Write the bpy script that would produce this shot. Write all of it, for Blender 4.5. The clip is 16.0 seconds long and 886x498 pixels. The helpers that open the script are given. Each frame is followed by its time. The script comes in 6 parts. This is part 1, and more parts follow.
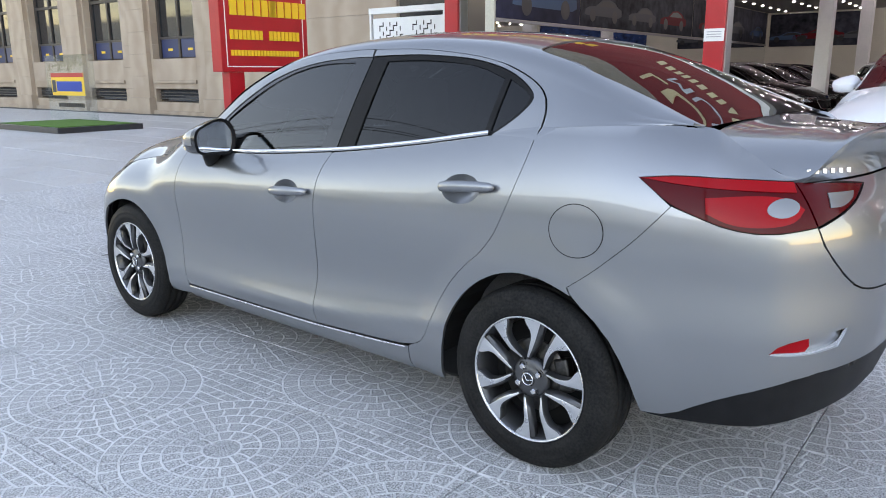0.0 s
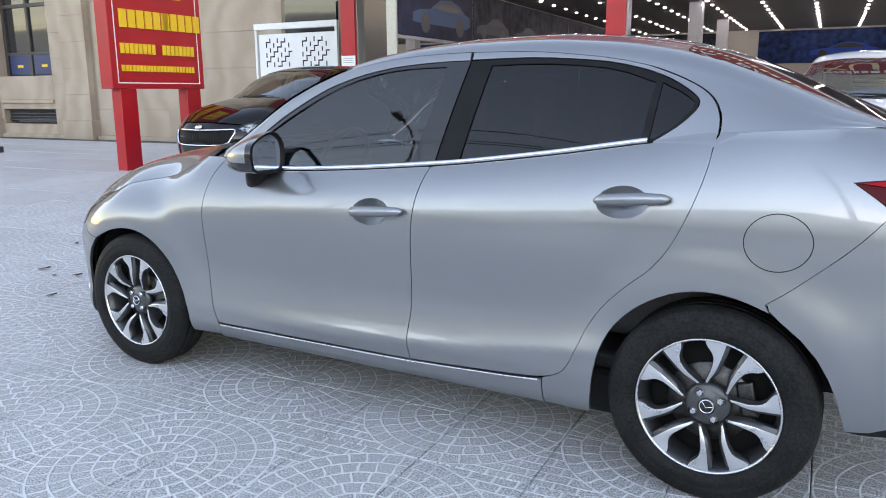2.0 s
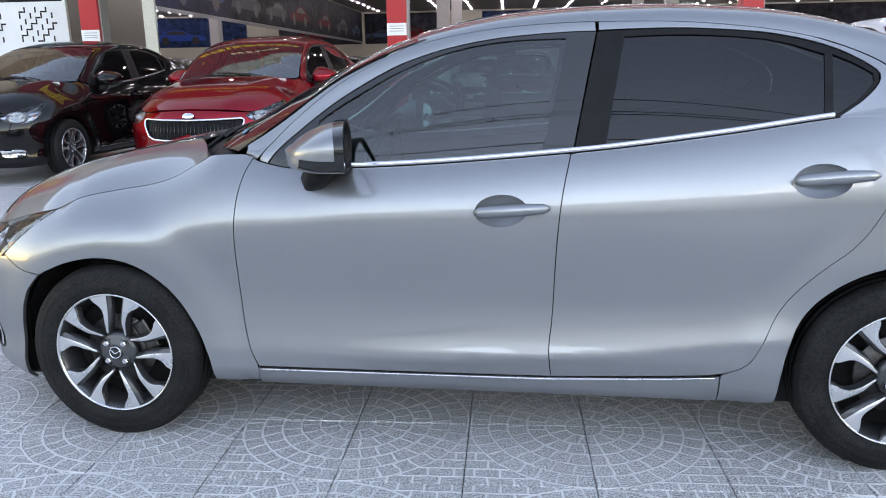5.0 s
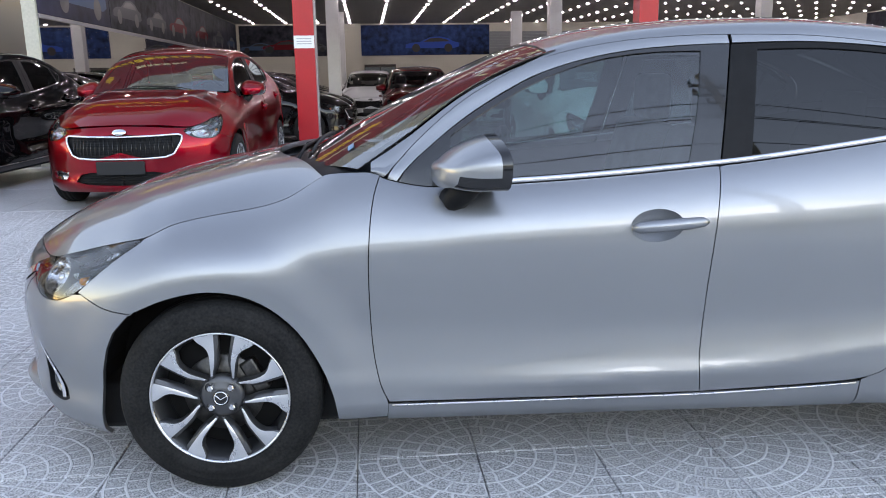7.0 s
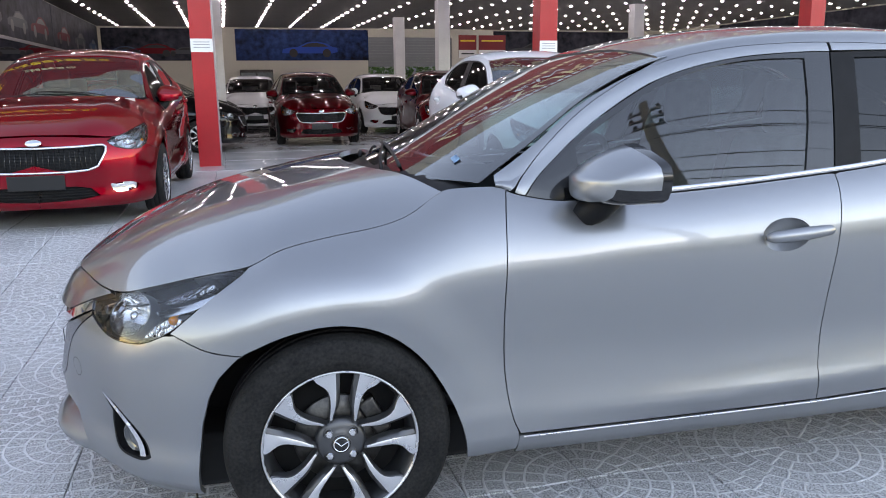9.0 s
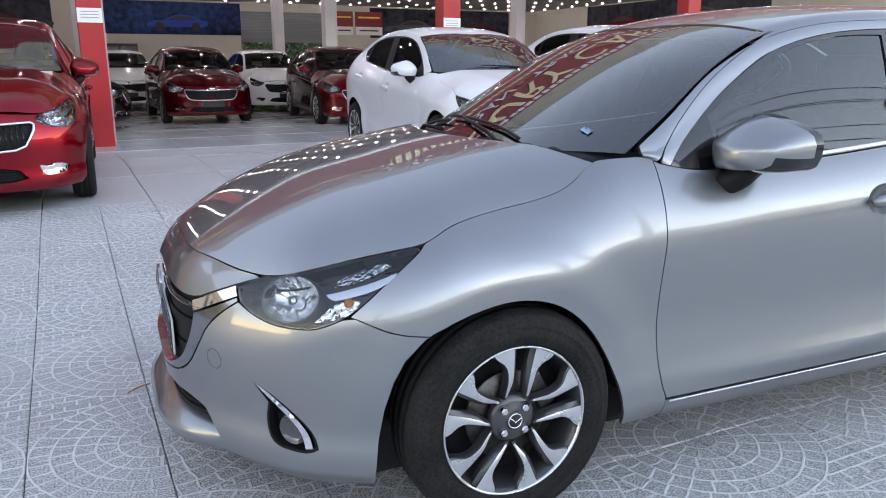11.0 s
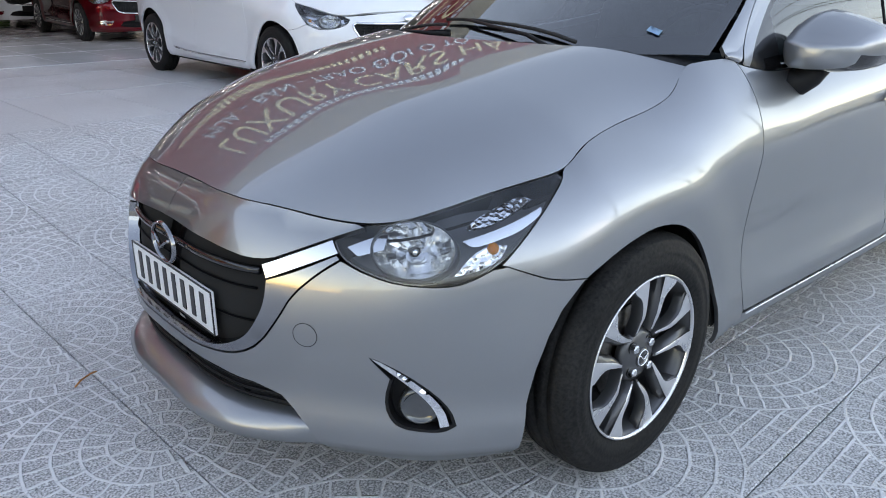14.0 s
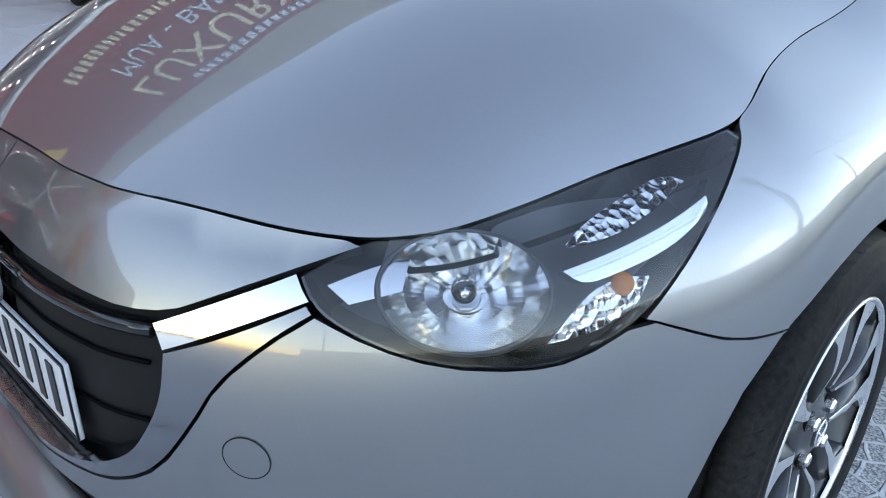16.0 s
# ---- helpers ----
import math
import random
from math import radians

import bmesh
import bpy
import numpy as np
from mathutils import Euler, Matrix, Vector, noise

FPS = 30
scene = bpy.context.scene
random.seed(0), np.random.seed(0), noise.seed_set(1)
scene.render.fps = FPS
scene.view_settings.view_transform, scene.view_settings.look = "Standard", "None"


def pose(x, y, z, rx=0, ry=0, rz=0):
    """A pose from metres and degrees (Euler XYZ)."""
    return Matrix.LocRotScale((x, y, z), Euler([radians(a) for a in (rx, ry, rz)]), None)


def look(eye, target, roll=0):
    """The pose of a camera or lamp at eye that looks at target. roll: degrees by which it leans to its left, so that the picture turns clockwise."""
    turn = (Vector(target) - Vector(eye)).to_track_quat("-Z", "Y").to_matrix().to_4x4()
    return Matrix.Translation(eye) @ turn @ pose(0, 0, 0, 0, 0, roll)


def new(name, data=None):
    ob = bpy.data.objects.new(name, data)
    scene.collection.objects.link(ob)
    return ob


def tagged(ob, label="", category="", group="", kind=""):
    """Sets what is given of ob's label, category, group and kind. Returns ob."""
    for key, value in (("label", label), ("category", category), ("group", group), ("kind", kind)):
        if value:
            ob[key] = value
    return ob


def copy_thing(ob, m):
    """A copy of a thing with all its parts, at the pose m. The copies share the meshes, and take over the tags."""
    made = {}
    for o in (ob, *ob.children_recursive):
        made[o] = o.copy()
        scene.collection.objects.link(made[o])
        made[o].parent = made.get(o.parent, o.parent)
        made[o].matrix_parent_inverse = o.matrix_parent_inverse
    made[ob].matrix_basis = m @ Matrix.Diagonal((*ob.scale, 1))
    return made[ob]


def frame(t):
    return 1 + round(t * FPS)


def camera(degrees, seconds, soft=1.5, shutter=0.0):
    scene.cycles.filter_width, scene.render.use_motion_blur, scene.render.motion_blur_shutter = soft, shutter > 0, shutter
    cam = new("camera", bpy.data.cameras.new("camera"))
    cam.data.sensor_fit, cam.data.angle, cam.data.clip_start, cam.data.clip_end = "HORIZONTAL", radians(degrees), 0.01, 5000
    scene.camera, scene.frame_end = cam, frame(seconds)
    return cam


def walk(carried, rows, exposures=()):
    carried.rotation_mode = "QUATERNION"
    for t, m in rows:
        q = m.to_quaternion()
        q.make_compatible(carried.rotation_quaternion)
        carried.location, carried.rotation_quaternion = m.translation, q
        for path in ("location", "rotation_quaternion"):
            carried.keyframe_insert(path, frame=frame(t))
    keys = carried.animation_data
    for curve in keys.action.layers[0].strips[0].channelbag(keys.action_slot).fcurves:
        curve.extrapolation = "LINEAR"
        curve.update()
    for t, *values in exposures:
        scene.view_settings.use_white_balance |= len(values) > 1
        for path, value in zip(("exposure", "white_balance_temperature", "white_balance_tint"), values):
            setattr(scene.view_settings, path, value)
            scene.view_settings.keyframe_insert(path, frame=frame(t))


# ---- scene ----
cam = camera(60.7, 16.0, 1.0)
EXPOSURE = [(0, 2.6, 8500, 27), (3, 2.7, 8300, 27), (9.5, 2.7, 8400, 28), (12.5, 2.52, 8550, 27), (14.5, 2.50, 8350, 25), (16, 2.58, 7500, 22)]
PATH = [
    (0, (2.589, -2.791, 1.295), (1.327, -1.305, 0.845), -0.3),
    (0.5, (2.318, -2.892, 1.291), (1.125, -1.351, 0.842), -0.4),
    (1, (2.117, -2.978, 1.279), (0.988, -1.387, 0.84), -0.4),
    (1.5, (1.904, -3.062, 1.266), (0.847, -1.418, 0.84), -0.5),
    (2, (1.654, -3.094, 1.249), (0.688, -1.389, 0.846), -0.4),
    (2.5, (1.407, -3.109, 1.259), (0.528, -1.356, 0.866), -0.4),
    (3, (1.132, -3.154, 1.242), (0.352, -1.359, 0.833), -0.5),
    (3.2, (1.056, -3.162, 1.239), (0.315, -1.351, 0.82), -0.6),
    (5.3, (0.057, -3.118, 1.26), (-0.145, -1.183, 0.794), -0.9),
    (5.5, (-0.036, -3.101, 1.253), (-0.201, -1.162, 0.792), -0.8),
    (6, (-0.273, -3.061, 1.259), (-0.351, -1.114, 0.808), -0.8),
    (6.5, (-0.481, -3.059, 1.266), (-0.485, -1.108, 0.825), -0.8),
    (7, (-0.687, -3.042, 1.263), (-0.597, -1.092, 0.827), -0.8),
    (7.5, (-0.841, -2.975, 1.255), (-0.66, -1.03, 0.825), -0.8),
    (8, (-1.017, -2.87, 1.266), (-0.749, -0.934, 0.839), -0.8),
    (8.5, (-1.205, -2.806, 1.273), (-0.851, -0.884, 0.848), -0.7),
    (9, (-1.432, -2.755, 1.273), (-0.993, -0.851, 0.848), -0.6),
    (9.5, (-1.607, -2.677, 1.26), (-1.086, -0.795, 0.83), -0.7),
    (9.7, (-1.692, -2.638, 1.262), (-1.137, -0.766, 0.828), -0.6),
    (11.8, (-2.473, -2.349, 1.24), (-1.515, -0.673, 0.715), 0.1),
    (12, (-2.534, -2.309, 1.237), (-1.524, -0.669, 0.701), 0.1),
    (12.5, (-2.693, -2.212, 1.236), (-1.582, -0.648, 0.668), 0.2),
    (13, (-2.818, -2.097, 1.233), (-1.632, -0.604, 0.63), 0.2),
    (13.5, (-2.815, -1.905, 1.214), (-1.584, -0.465, 0.57), 0.3),
    (14, (-2.749, -1.736, 1.198), (-1.499, -0.334, 0.512), 0.3),
    (14.5, (-2.63, -1.54, 1.166), (-1.375, -0.165, 0.435), 0.4),
    (15, (-2.527, -1.368, 1.13), (-1.27, -0.018, 0.356), 0.5),
    (15.5, (-2.411, -1.197, 1.066), (-1.144, 0.127, 0.265), 0.5),
    (16, (-2.323, -1.07, 1.012), (-1.022, 0.212, 0.198), 0.5),
]
walk(cam, [(t, look(e, g, r)) for t, e, g, r in PATH], EXPOSURE)


# ---- sky and sun: clear dusk, the last glow low over the road ----
GLOW = radians(158)
world = bpy.data.worlds.new("sky")
scene.world = world
world.use_nodes = True
sky = world.node_tree.nodes.new("ShaderNodeTexSky")
sky.sky_type = "NISHITA"
sky.sun_disc = False
sky.sun_elevation = radians(10)
sky.sun_rotation = GLOW
sky.dust_density = .0
sky.ozone_density = 1.0
bg = world.node_tree.nodes["Background"]
world.node_tree.links.new(sky.outputs[0], bg.inputs[0])
bg.inputs[1].default_value = .15
lamp = bpy.data.lights.new("sun", "SUN")
lamp.energy = .02
lamp.angle = radians(20)
lamp.color = (1.0, .82, .62)
sun = new("sun", lamp)
sun.rotation_euler = Vector((math.sin(GLOW) * math.cos(radians(10)), math.cos(GLOW) * math.cos(radians(10)), math.sin(radians(10)))).to_track_quat("Z", "Y").to_euler()


# ---- materials ----
def mat(name, color, rough=.5, metal=0.0, **kw):
    m = bpy.data.materials.new(name)
    m.use_nodes = True
    b = m.node_tree.nodes["Principled BSDF"]
    b.inputs["Base Color"].default_value = (*color, 1)
    b.inputs["Roughness"].default_value = rough
    b.inputs["Metallic"].default_value = metal
    for k, v in kw.items():
        b.inputs[k.replace("_", " ")].default_value = v
    return m


def nd(m, kind, **kw):
    n = m.node_tree.nodes.new("ShaderNode" + kind)
    for k, v in kw.items():
        if k.startswith("i_"):
            key = k[2:]
            n.inputs[int(key) if key.isdigit() else key.replace("_", " ")].default_value = v
        elif k == "operation":
            n.operation = v
        elif k == "data_type":
            n.data_type = v
        elif k == "use_clamp":
            n.use_clamp = v
    return n


def wire(m, a, b):
    m.node_tree.links.new(a, b)


def vary(m, color, amount=.25, scale=6.0, fine=60.0, bump=0.0, rough=None, tint=None):
    """Breaks a flat colour up at two scales, with a fine relief."""
    t = m.node_tree
    b = t.nodes["Principled BSDF"]
    co = nd(m, "TexCoord")
    n1 = nd(m, "TexNoise", i_Scale=scale, i_Detail=6.0)
    n2 = nd(m, "TexNoise", i_Scale=fine, i_Detail=3.0)
    wire(m, co.outputs["Object"], n1.inputs["Vector"])
    wire(m, co.outputs["Object"], n2.inputs["Vector"])
    add = nd(m, "Math", operation="ADD")
    wire(m, n1.outputs["Fac"], add.inputs[0])
    wire(m, n2.outputs["Fac"], add.inputs[1])
    ramp = nd(m, "MapRange", i_1=.7, i_2=1.3, i_3=0.0, i_4=1.0)
    wire(m, add.outputs[0], ramp.inputs[0])
    mix = nd(m, "Mix", data_type="RGBA")
    dark = [c * (1 - amount) for c in color]
    light = [min(1, c * (1 + amount)) for c in (tint or color)]
    mix.inputs["A"].default_value = (*dark, 1)
    mix.inputs["B"].default_value = (*light, 1)
    wire(m, ramp.outputs[0], mix.inputs["Factor"])
    wire(m, mix.outputs["Result"], b.inputs["Base Color"])
    if rough:
        r = nd(m, "MapRange", i_1=.3, i_2=.7, i_3=rough[0], i_4=rough[1])
        wire(m, n1.outputs["Fac"], r.inputs[0])
        wire(m, r.outputs[0], b.inputs["Roughness"])
    if bump:
        bp = nd(m, "Bump", i_Strength=.6, i_Distance=bump)
        wire(m, n2.outputs["Fac"], bp.inputs["Height"])
        wire(m, bp.outputs[0], b.inputs["Normal"])
    return m


def paint(name, color, metal=.75, rough=.32, flake=True, gloss=1.36, sheen=.5):
    m = mat(name, color, rough, metal, Coat_Weight=1.0, Coat_Roughness=.012, Coat_IOR=gloss, Specular_IOR_Level=sheen, Specular_Tint=(*[c * 1.1 for c in color], 1))
    if flake:
        co = nd(m, "TexCoord")
        n = nd(m, "TexNoise", i_Scale=900.0, i_Detail=1.0)
        wire(m, co.outputs["Object"], n.inputs["Vector"])
        big = nd(m, "TexNoise", i_Scale=2.2, i_Detail=5.0)
        wire(m, co.outputs["Object"], big.inputs["Vector"])
        mr = nd(m, "MapRange", i_1=.35, i_2=.65, i_3=rough - .03, i_4=rough + .03)
        wire(m, big.outputs["Fac"], mr.inputs[0])
        b = m.node_tree.nodes["Principled BSDF"]
        wire(m, mr.outputs[0], b.inputs["Roughness"])
        mx = nd(m, "Mix", data_type="RGBA")
        mx.inputs["A"].default_value = (*[c * .9 for c in color], 1)
        mx.inputs["B"].default_value = (*[min(1, c * 1.08) for c in color], 1)
        wire(m, n.outputs["Fac"], mx.inputs["Factor"])
        wire(m, mx.outputs["Result"], b.inputs["Base Color"])
    return m


def pane(name, tint, see=.5, rough=.0, solid=False, ior=1.55):
    """Window glass: a tinted see-through sheet under a clear reflecting face."""
    m = bpy.data.materials.new(name)
    m.use_nodes = True
    t = m.node_tree
    t.nodes.clear()
    out = nd(m, "OutputMaterial")
    tr = nd(m, "BsdfTransparent")
    tr.inputs[0].default_value = (*[c * see for c in tint], 1)
    gl = nd(m, "BsdfGlossy")
    gl.inputs["Roughness"].default_value = rough
    if solid:
        lw = nd(m, "LayerWeight", i_0=.5)
        fr = nd(m, "Math", operation="POWER", i_1=4.0)
        wire(m, lw.outputs["Facing"], fr.inputs[0])
    else:
        fr = nd(m, "Fresnel", i_IOR=ior)
    add = nd(m, "Math", operation="MULTIPLY_ADD", i_1=1.2, i_2=.015, use_clamp=True)
    wire(m, fr.outputs[0], add.inputs[0])
    mx = nd(m, "MixShader")
    wire(m, add.outputs[0], mx.inputs[0])
    wire(m, tr.outputs[0], mx.inputs[1])
    wire(m, gl.outputs[0], mx.inputs[2])
    wire(m, mx.outputs[0], out.inputs[0])
    return m


def lamp_mat(name, color, power):
    m = mat(name, (0, 0, 0), .5)
    b = m.node_tree.nodes["Principled BSDF"]
    b.inputs["Emission Color"].default_value = (*color, 1)
    b.inputs["Emission Strength"].default_value = power
    return m


SILVER = paint("silver paint", (.30, .308, .32), .88, .37, True, 1.66, .1)
BLACK = mat("black plastic", (.018, .018, .02), .5, 0, Specular_IOR_Level=.15)
vary(BLACK, (.011, .011, .012), .3, 20, 300, .0003)
GLOSS = mat("gloss black", (.008, .008, .009), .12, 0, Coat_Weight=.5)
GRILLE_BLACK = mat("grille black", (.0035, .0035, .004), .5, 0, Specular_IOR_Level=.03)
SEAL = mat("black rubber seal", (.012, .012, .013), .7)
LINER = mat("dark liner", (.006, .006, .006), .9)
CHROME = mat("chrome", (.82, .83, .85), .06, 1.0)
SATIN = mat("machined alloy", (.72, .72, .73), .28, 1.0)
vary(SATIN, (.72, .72, .73), .06, 12, 300, 0, (.22, .36))
GUN = mat("dark grey alloy paint", (.075, .076, .08), .4, .6, Coat_Weight=.4)
TYRE = mat("tyre rubber", (.022, .022, .023), .75, 0, Specular_IOR_Level=.12)
vary(TYRE, (.010, .010, .0105), .4, 9, 120, .0008, (.55, .75), (.018, .0175, .017))
STEEL = mat("brake steel", (.32, .30, .28), .4, .9)
vary(STEEL, (.10, .095, .09), .35, 15, 90, .0005)
SEATS = mat("grey cloth", (.10, .10, .105), .9)
vary(SEATS, (.11, .11, .115), .3, 8, 200, .001)
CABIN = mat("dark cabin trim", (.03, .03, .032), .7)
SIDE_GLASS = pane("tinted side glass", (.48, .76, .74), .58, 0.0, False, 1.7)
DARK_GLASS = pane("dark tinted glass", (.6, .68, .7), .10, 0.0, False, 1.42)
SCREEN = pane("windscreen glass", (.78, .92, .98), .80, 0.0, False, 2.25)
LENS = pane("clear lamp lens", (.96, .98, 1.0), .93)
RED_LENS = mat("red lamp lens", (.34, .001, .004), .15, 0, Coat_Weight=.12, Specular_IOR_Level=.15)
DEEP_RED = mat("dark red lamp inner", (.085, .0005, .002), .15, 0, Coat_Weight=.15, Specular_IOR_Level=.1)
CLEAR_CELL = mat("clear lamp cell", (.24, .245, .255), .16, .6)
HOUSING = mat("satin lamp housing", (.74, .75, .77), .3, .35)
FOG_GLASS = mat("dark fog lamp glass", (.07, .075, .08), .10, .4, Coat_Weight=1.0)
AMBER = mat("amber bulb", (.95, .26, .015), .2)
PLATE_W = mat("white plate enamel", (.72, .73, .74), .3)
vary(PLATE_W, (.72, .73, .74), .05, 20, 200)
INK = mat("black enamel", (.01, .01, .011), .35)
BEZEL = mat("grey lamp bezel", (.10, .105, .115), .3, .3)

MIRROR = mat("mirror", (.85, .87, .88), .02, 1.0)
FACET = mat("faceted reflector", (.80, .81, .83), .10, 1.0)
BOWL = mat("reflector bowl", (.78, .79, .80), .16, .95)
STICK = mat("blue sticker", (.16, .30, .44), .5)
for m, sc, hh in ((FACET, 95.0, .0035),):
    co = nd(m, "TexCoord")
    vo = nd(m, "TexVoronoi", i_Scale=sc)
    wire(m, co.outputs["Object"], vo.inputs["Vector"])
    bp = nd(m, "Bump", i_Strength=.8, i_Distance=hh)
    wire(m, vo.outputs["Distance"], bp.inputs["Height"])
    wire(m, bp.outputs[0], m.node_tree.nodes["Principled BSDF"].inputs["Normal"])
SMOKE = mat("smoked chrome", (.30, .305, .32), .14, 1.0)


# ---- shape of the saloon: plan outline, sections and skins (front of the car towards -x) ----
def spline(keys):
    """A smooth curve through (x, value) keys, without overshoot."""
    k = sorted(keys)
    xs, ys = np.array([a for a, _ in k], float), np.array([b for _, b in k], float)
    h, d = np.diff(xs), np.diff(ys) / np.diff(xs)
    m = np.zeros(len(xs))
    m[0], m[-1] = d[0], d[-1]
    same = d[:-1] * d[1:] > 0
    w1, w2 = 2 * h[1:] + h[:-1], h[1:] + 2 * h[:-1]
    den = np.where(same, w1 / np.where(same, d[:-1], 1) + w2 / np.where(same, d[1:], 1), 1)
    m[1:-1] = np.where(same, (w1 + w2) / den, 0)

    def at(x):
        x = np.clip(np.asarray(x, float), xs[0], xs[-1])
        i = np.clip(np.searchsorted(xs, x) - 1, 0, len(h) - 1)
        t = (x - xs[i]) / h[i]
        return ((1 + 2 * t) * (1 - t) ** 2 * ys[i] + t * (1 - t) ** 2 * h[i] * m[i]
                + t * t * (3 - 2 * t) * ys[i + 1] + t * t * (t - 1) * h[i] * m[i + 1])
    return at


PLAN = [(-2.13, 0), (-2.130, .12), (-2.112, .26), (-2.038, .42), (-1.945, .56), (-1.84, .68), (-1.70, .763),
        (-1.52, .815), (-1.25, .828), (-.75, .832), (0, .836), (.7, .838), (1.2, .838), (1.45, .83), (1.70, .795),
        (1.87, .745), (2.0, .67), (2.09, .55), (2.15, .38), (2.18, .2), (2.19, 0)]
_chord = np.concatenate([[0], np.cumsum(np.hypot(*np.diff(np.array(PLAN), axis=0).T))])
GIRTH = float(_chord[-1])
plan_x = spline(list(zip(_chord, [p[0] for p in PLAN])))
# half width mirrored past both ends, so that nose and tail stay round
_w = [(-_chord[1], -PLAN[1][1])] + list(zip(_chord, [p[1] for p in PLAN])) + [(2 * GIRTH - _chord[-2], -PLAN[-2][1])]
_ws = np.array(_w)


def plan_w(s):
    """Catmull-Rom through the half widths."""
    s = np.clip(np.asarray(s, float), 0, GIRTH)
    i = np.clip(np.searchsorted(_ws[:, 0], s) - 1, 1, len(_ws) - 3)
    a, b, c, d = (_ws[i + j] for j in (-1, 0, 1, 2))
    h = c[..., 0] - b[..., 0]
    t = (s - b[..., 0]) / h
    mb, mc = (c[..., 1] - a[..., 1]) / (c[..., 0] - a[..., 0]) * h, (d[..., 1] - b[..., 1]) / (d[..., 0] - b[..., 0]) * h
    return ((1 + 2 * t) * (1 - t) ** 2 * b[..., 1] + t * (1 - t) ** 2 * mb + t * t * (3 - 2 * t) * c[..., 1] + t * t * (t - 1) * mc)


_sx = np.linspace(0, GIRTH, 4001)
_xx = plan_x(_sx)


def s_at(x):
    """How far along the girth the plan reaches x."""
    return np.interp(x, _xx, _sx)


def by_x(keys):
    return spline([(float(s_at(x)), v) for x, v in keys])


top_z = by_x([(-2.13, .735), (-2.085, .73), (-1.942, .707), (-1.82, .735), (-1.70, .763), (-1.60, .783), (-1.51, .799), (-1.42, .836), (-1.27, .864), (-1.16, .881), (-1.075, .904),
              (-1.0, .944), (-.948, .977), (-.87, .984), (-.80, .985), (-.74, .965), (-.60, .945), (-.4, .950), (.29, .997), (.7, 1.045),
              (1.03, 1.094), (1.25, 1.125), (1.45, 1.14), (1.65, 1.146), (1.80, 1.142), (1.93, 1.075), (2.05, 1.009), (2.12, 1.0), (2.19, 1.0)])
top_in = by_x([(-2.13, .10), (-2.085, .088), (-1.942, .075), (-1.70, .112), (-1.51, .096), (-1.42, .120), (-1.27, .143), (-1.16, .147), (-1.075, .148),
               (-1.0, .157), (-.948, .168), (-.80, .140), (-.74, .122), (-.60, .103), (-.4, .095), (.29, .092), (.7, .102),
               (1.03, .107), (1.25, .103), (1.45, .104), (1.62, .135), (1.80, .18), (1.93, .15), (2.05, .08), (2.12, .08), (2.19, .08)])
shoulder = by_x([(-2.13, .47), (-1.94, .50), (-1.70, .58), (-1.51, .63), (-1.2, .66), (-.8, .73), (-.4, .775), (.5, .80), (1.2, .84), (1.6, .84), (1.9, .80), (2.19, .78)])
lean = by_x([(-2.13, 60), (-1.94, 60), (-1.70, 62), (-1.51, 62), (-1.2, 62), (-.95, 62), (-.7, 60), (.3, 60), (1.05, 44), (1.2, 32), (1.3, 33), (1.4, 37), (1.5, 44), (1.62, 52), (1.80, 72), (1.93, 72), (2.06, 55), (2.19, 50)])


def calm(f, w):
    """Evens a curve out over a width of about 4 w."""
    return lambda s: sum(k * f(np.asarray(s, float) + d * w) for d, k in ((-2, .1), (-1, .24), (0, .32), (1, .24), (2, .1)))


shoulder, lean, top_in = calm(shoulder, .09), calm(lean, .07), calm(top_in, .022)
# the skin runs on smoothly above the cut along the bonnet and the waist: height of that upper end, and its inset there
skin_z = by_x([(-2.13, .735), (-2.085, .73), (-1.942, .707), (-1.82, .735), (-1.70, .763), (-1.60, .785), (-1.51, .806), (-1.42, .840), (-1.27, .880), (-1.16, .914), (-1.0, .970), (-.9, 1.0), (-.8, 1.005), (-.7, .994),
               (-.55, .975), (-.4, .968), (0, .985), (.29, 1.002), (.7, 1.045),
               (1.03, 1.094), (1.25, 1.125), (1.45, 1.14), (1.65, 1.146), (1.80, 1.142), (1.93, 1.075), (2.05, 1.009), (2.12, 1.0), (2.19, 1.0)])


def _rise(s, z):
    fm = np.radians(lean(s))
    zs = shoulder(s)
    phi = np.arcsin(np.clip((z - zs) / (skin_z(s) - zs), 0, 1) * np.sin(fm))
    return (1 - np.cos(phi)) / (1 - np.cos(fm))


_us = np.linspace(0, GIRTH, 600)
_ui = top_in(_us) / np.maximum(_rise(_us, top_z(_us)), .2)
_wf = np.clip(1 - np.abs(plan_x(_us) + .9) / .5, 0, 1)
_wf = _wf * _wf * (3 - 2 * _wf)
_um = np.convolve(np.pad(_ui, 24, mode="edge"), np.hanning(51)[1:-1] / np.hanning(51).sum(), "valid")
_ui = _ui + (_um - _ui) * _wf
front_belly = spline([(.10, .10), (.165, .05), (.21, .012), (.26, .006), (.32, .012), (.42, .004), (.5, 0), (.9, 0)])
door_belly = spline([(.10, .12), (.20, .05), (.235, .022), (.275, .012), (.33, .012), (.40, .019), (.50, .023), (.60, .016), (.70, .005), (.78, 0), (1, 0)])
tail_belly = spline([(.10, .14), (.20, .09), (.27, .06), (.36, .03), (.48, .008), (.58, 0), (.70, .004), (.80, .0), (1, 0)])
to_front = by_x([(-2.13, 1), (-1.62, 1), (-.85, 0), (2.19, 0)])
to_tail = by_x([(-2.13, 0), (.9, 0), (1.7, 1), (2.19, 1)])
HUBS = (-1.285, 1.285)
HUB_Z = .305


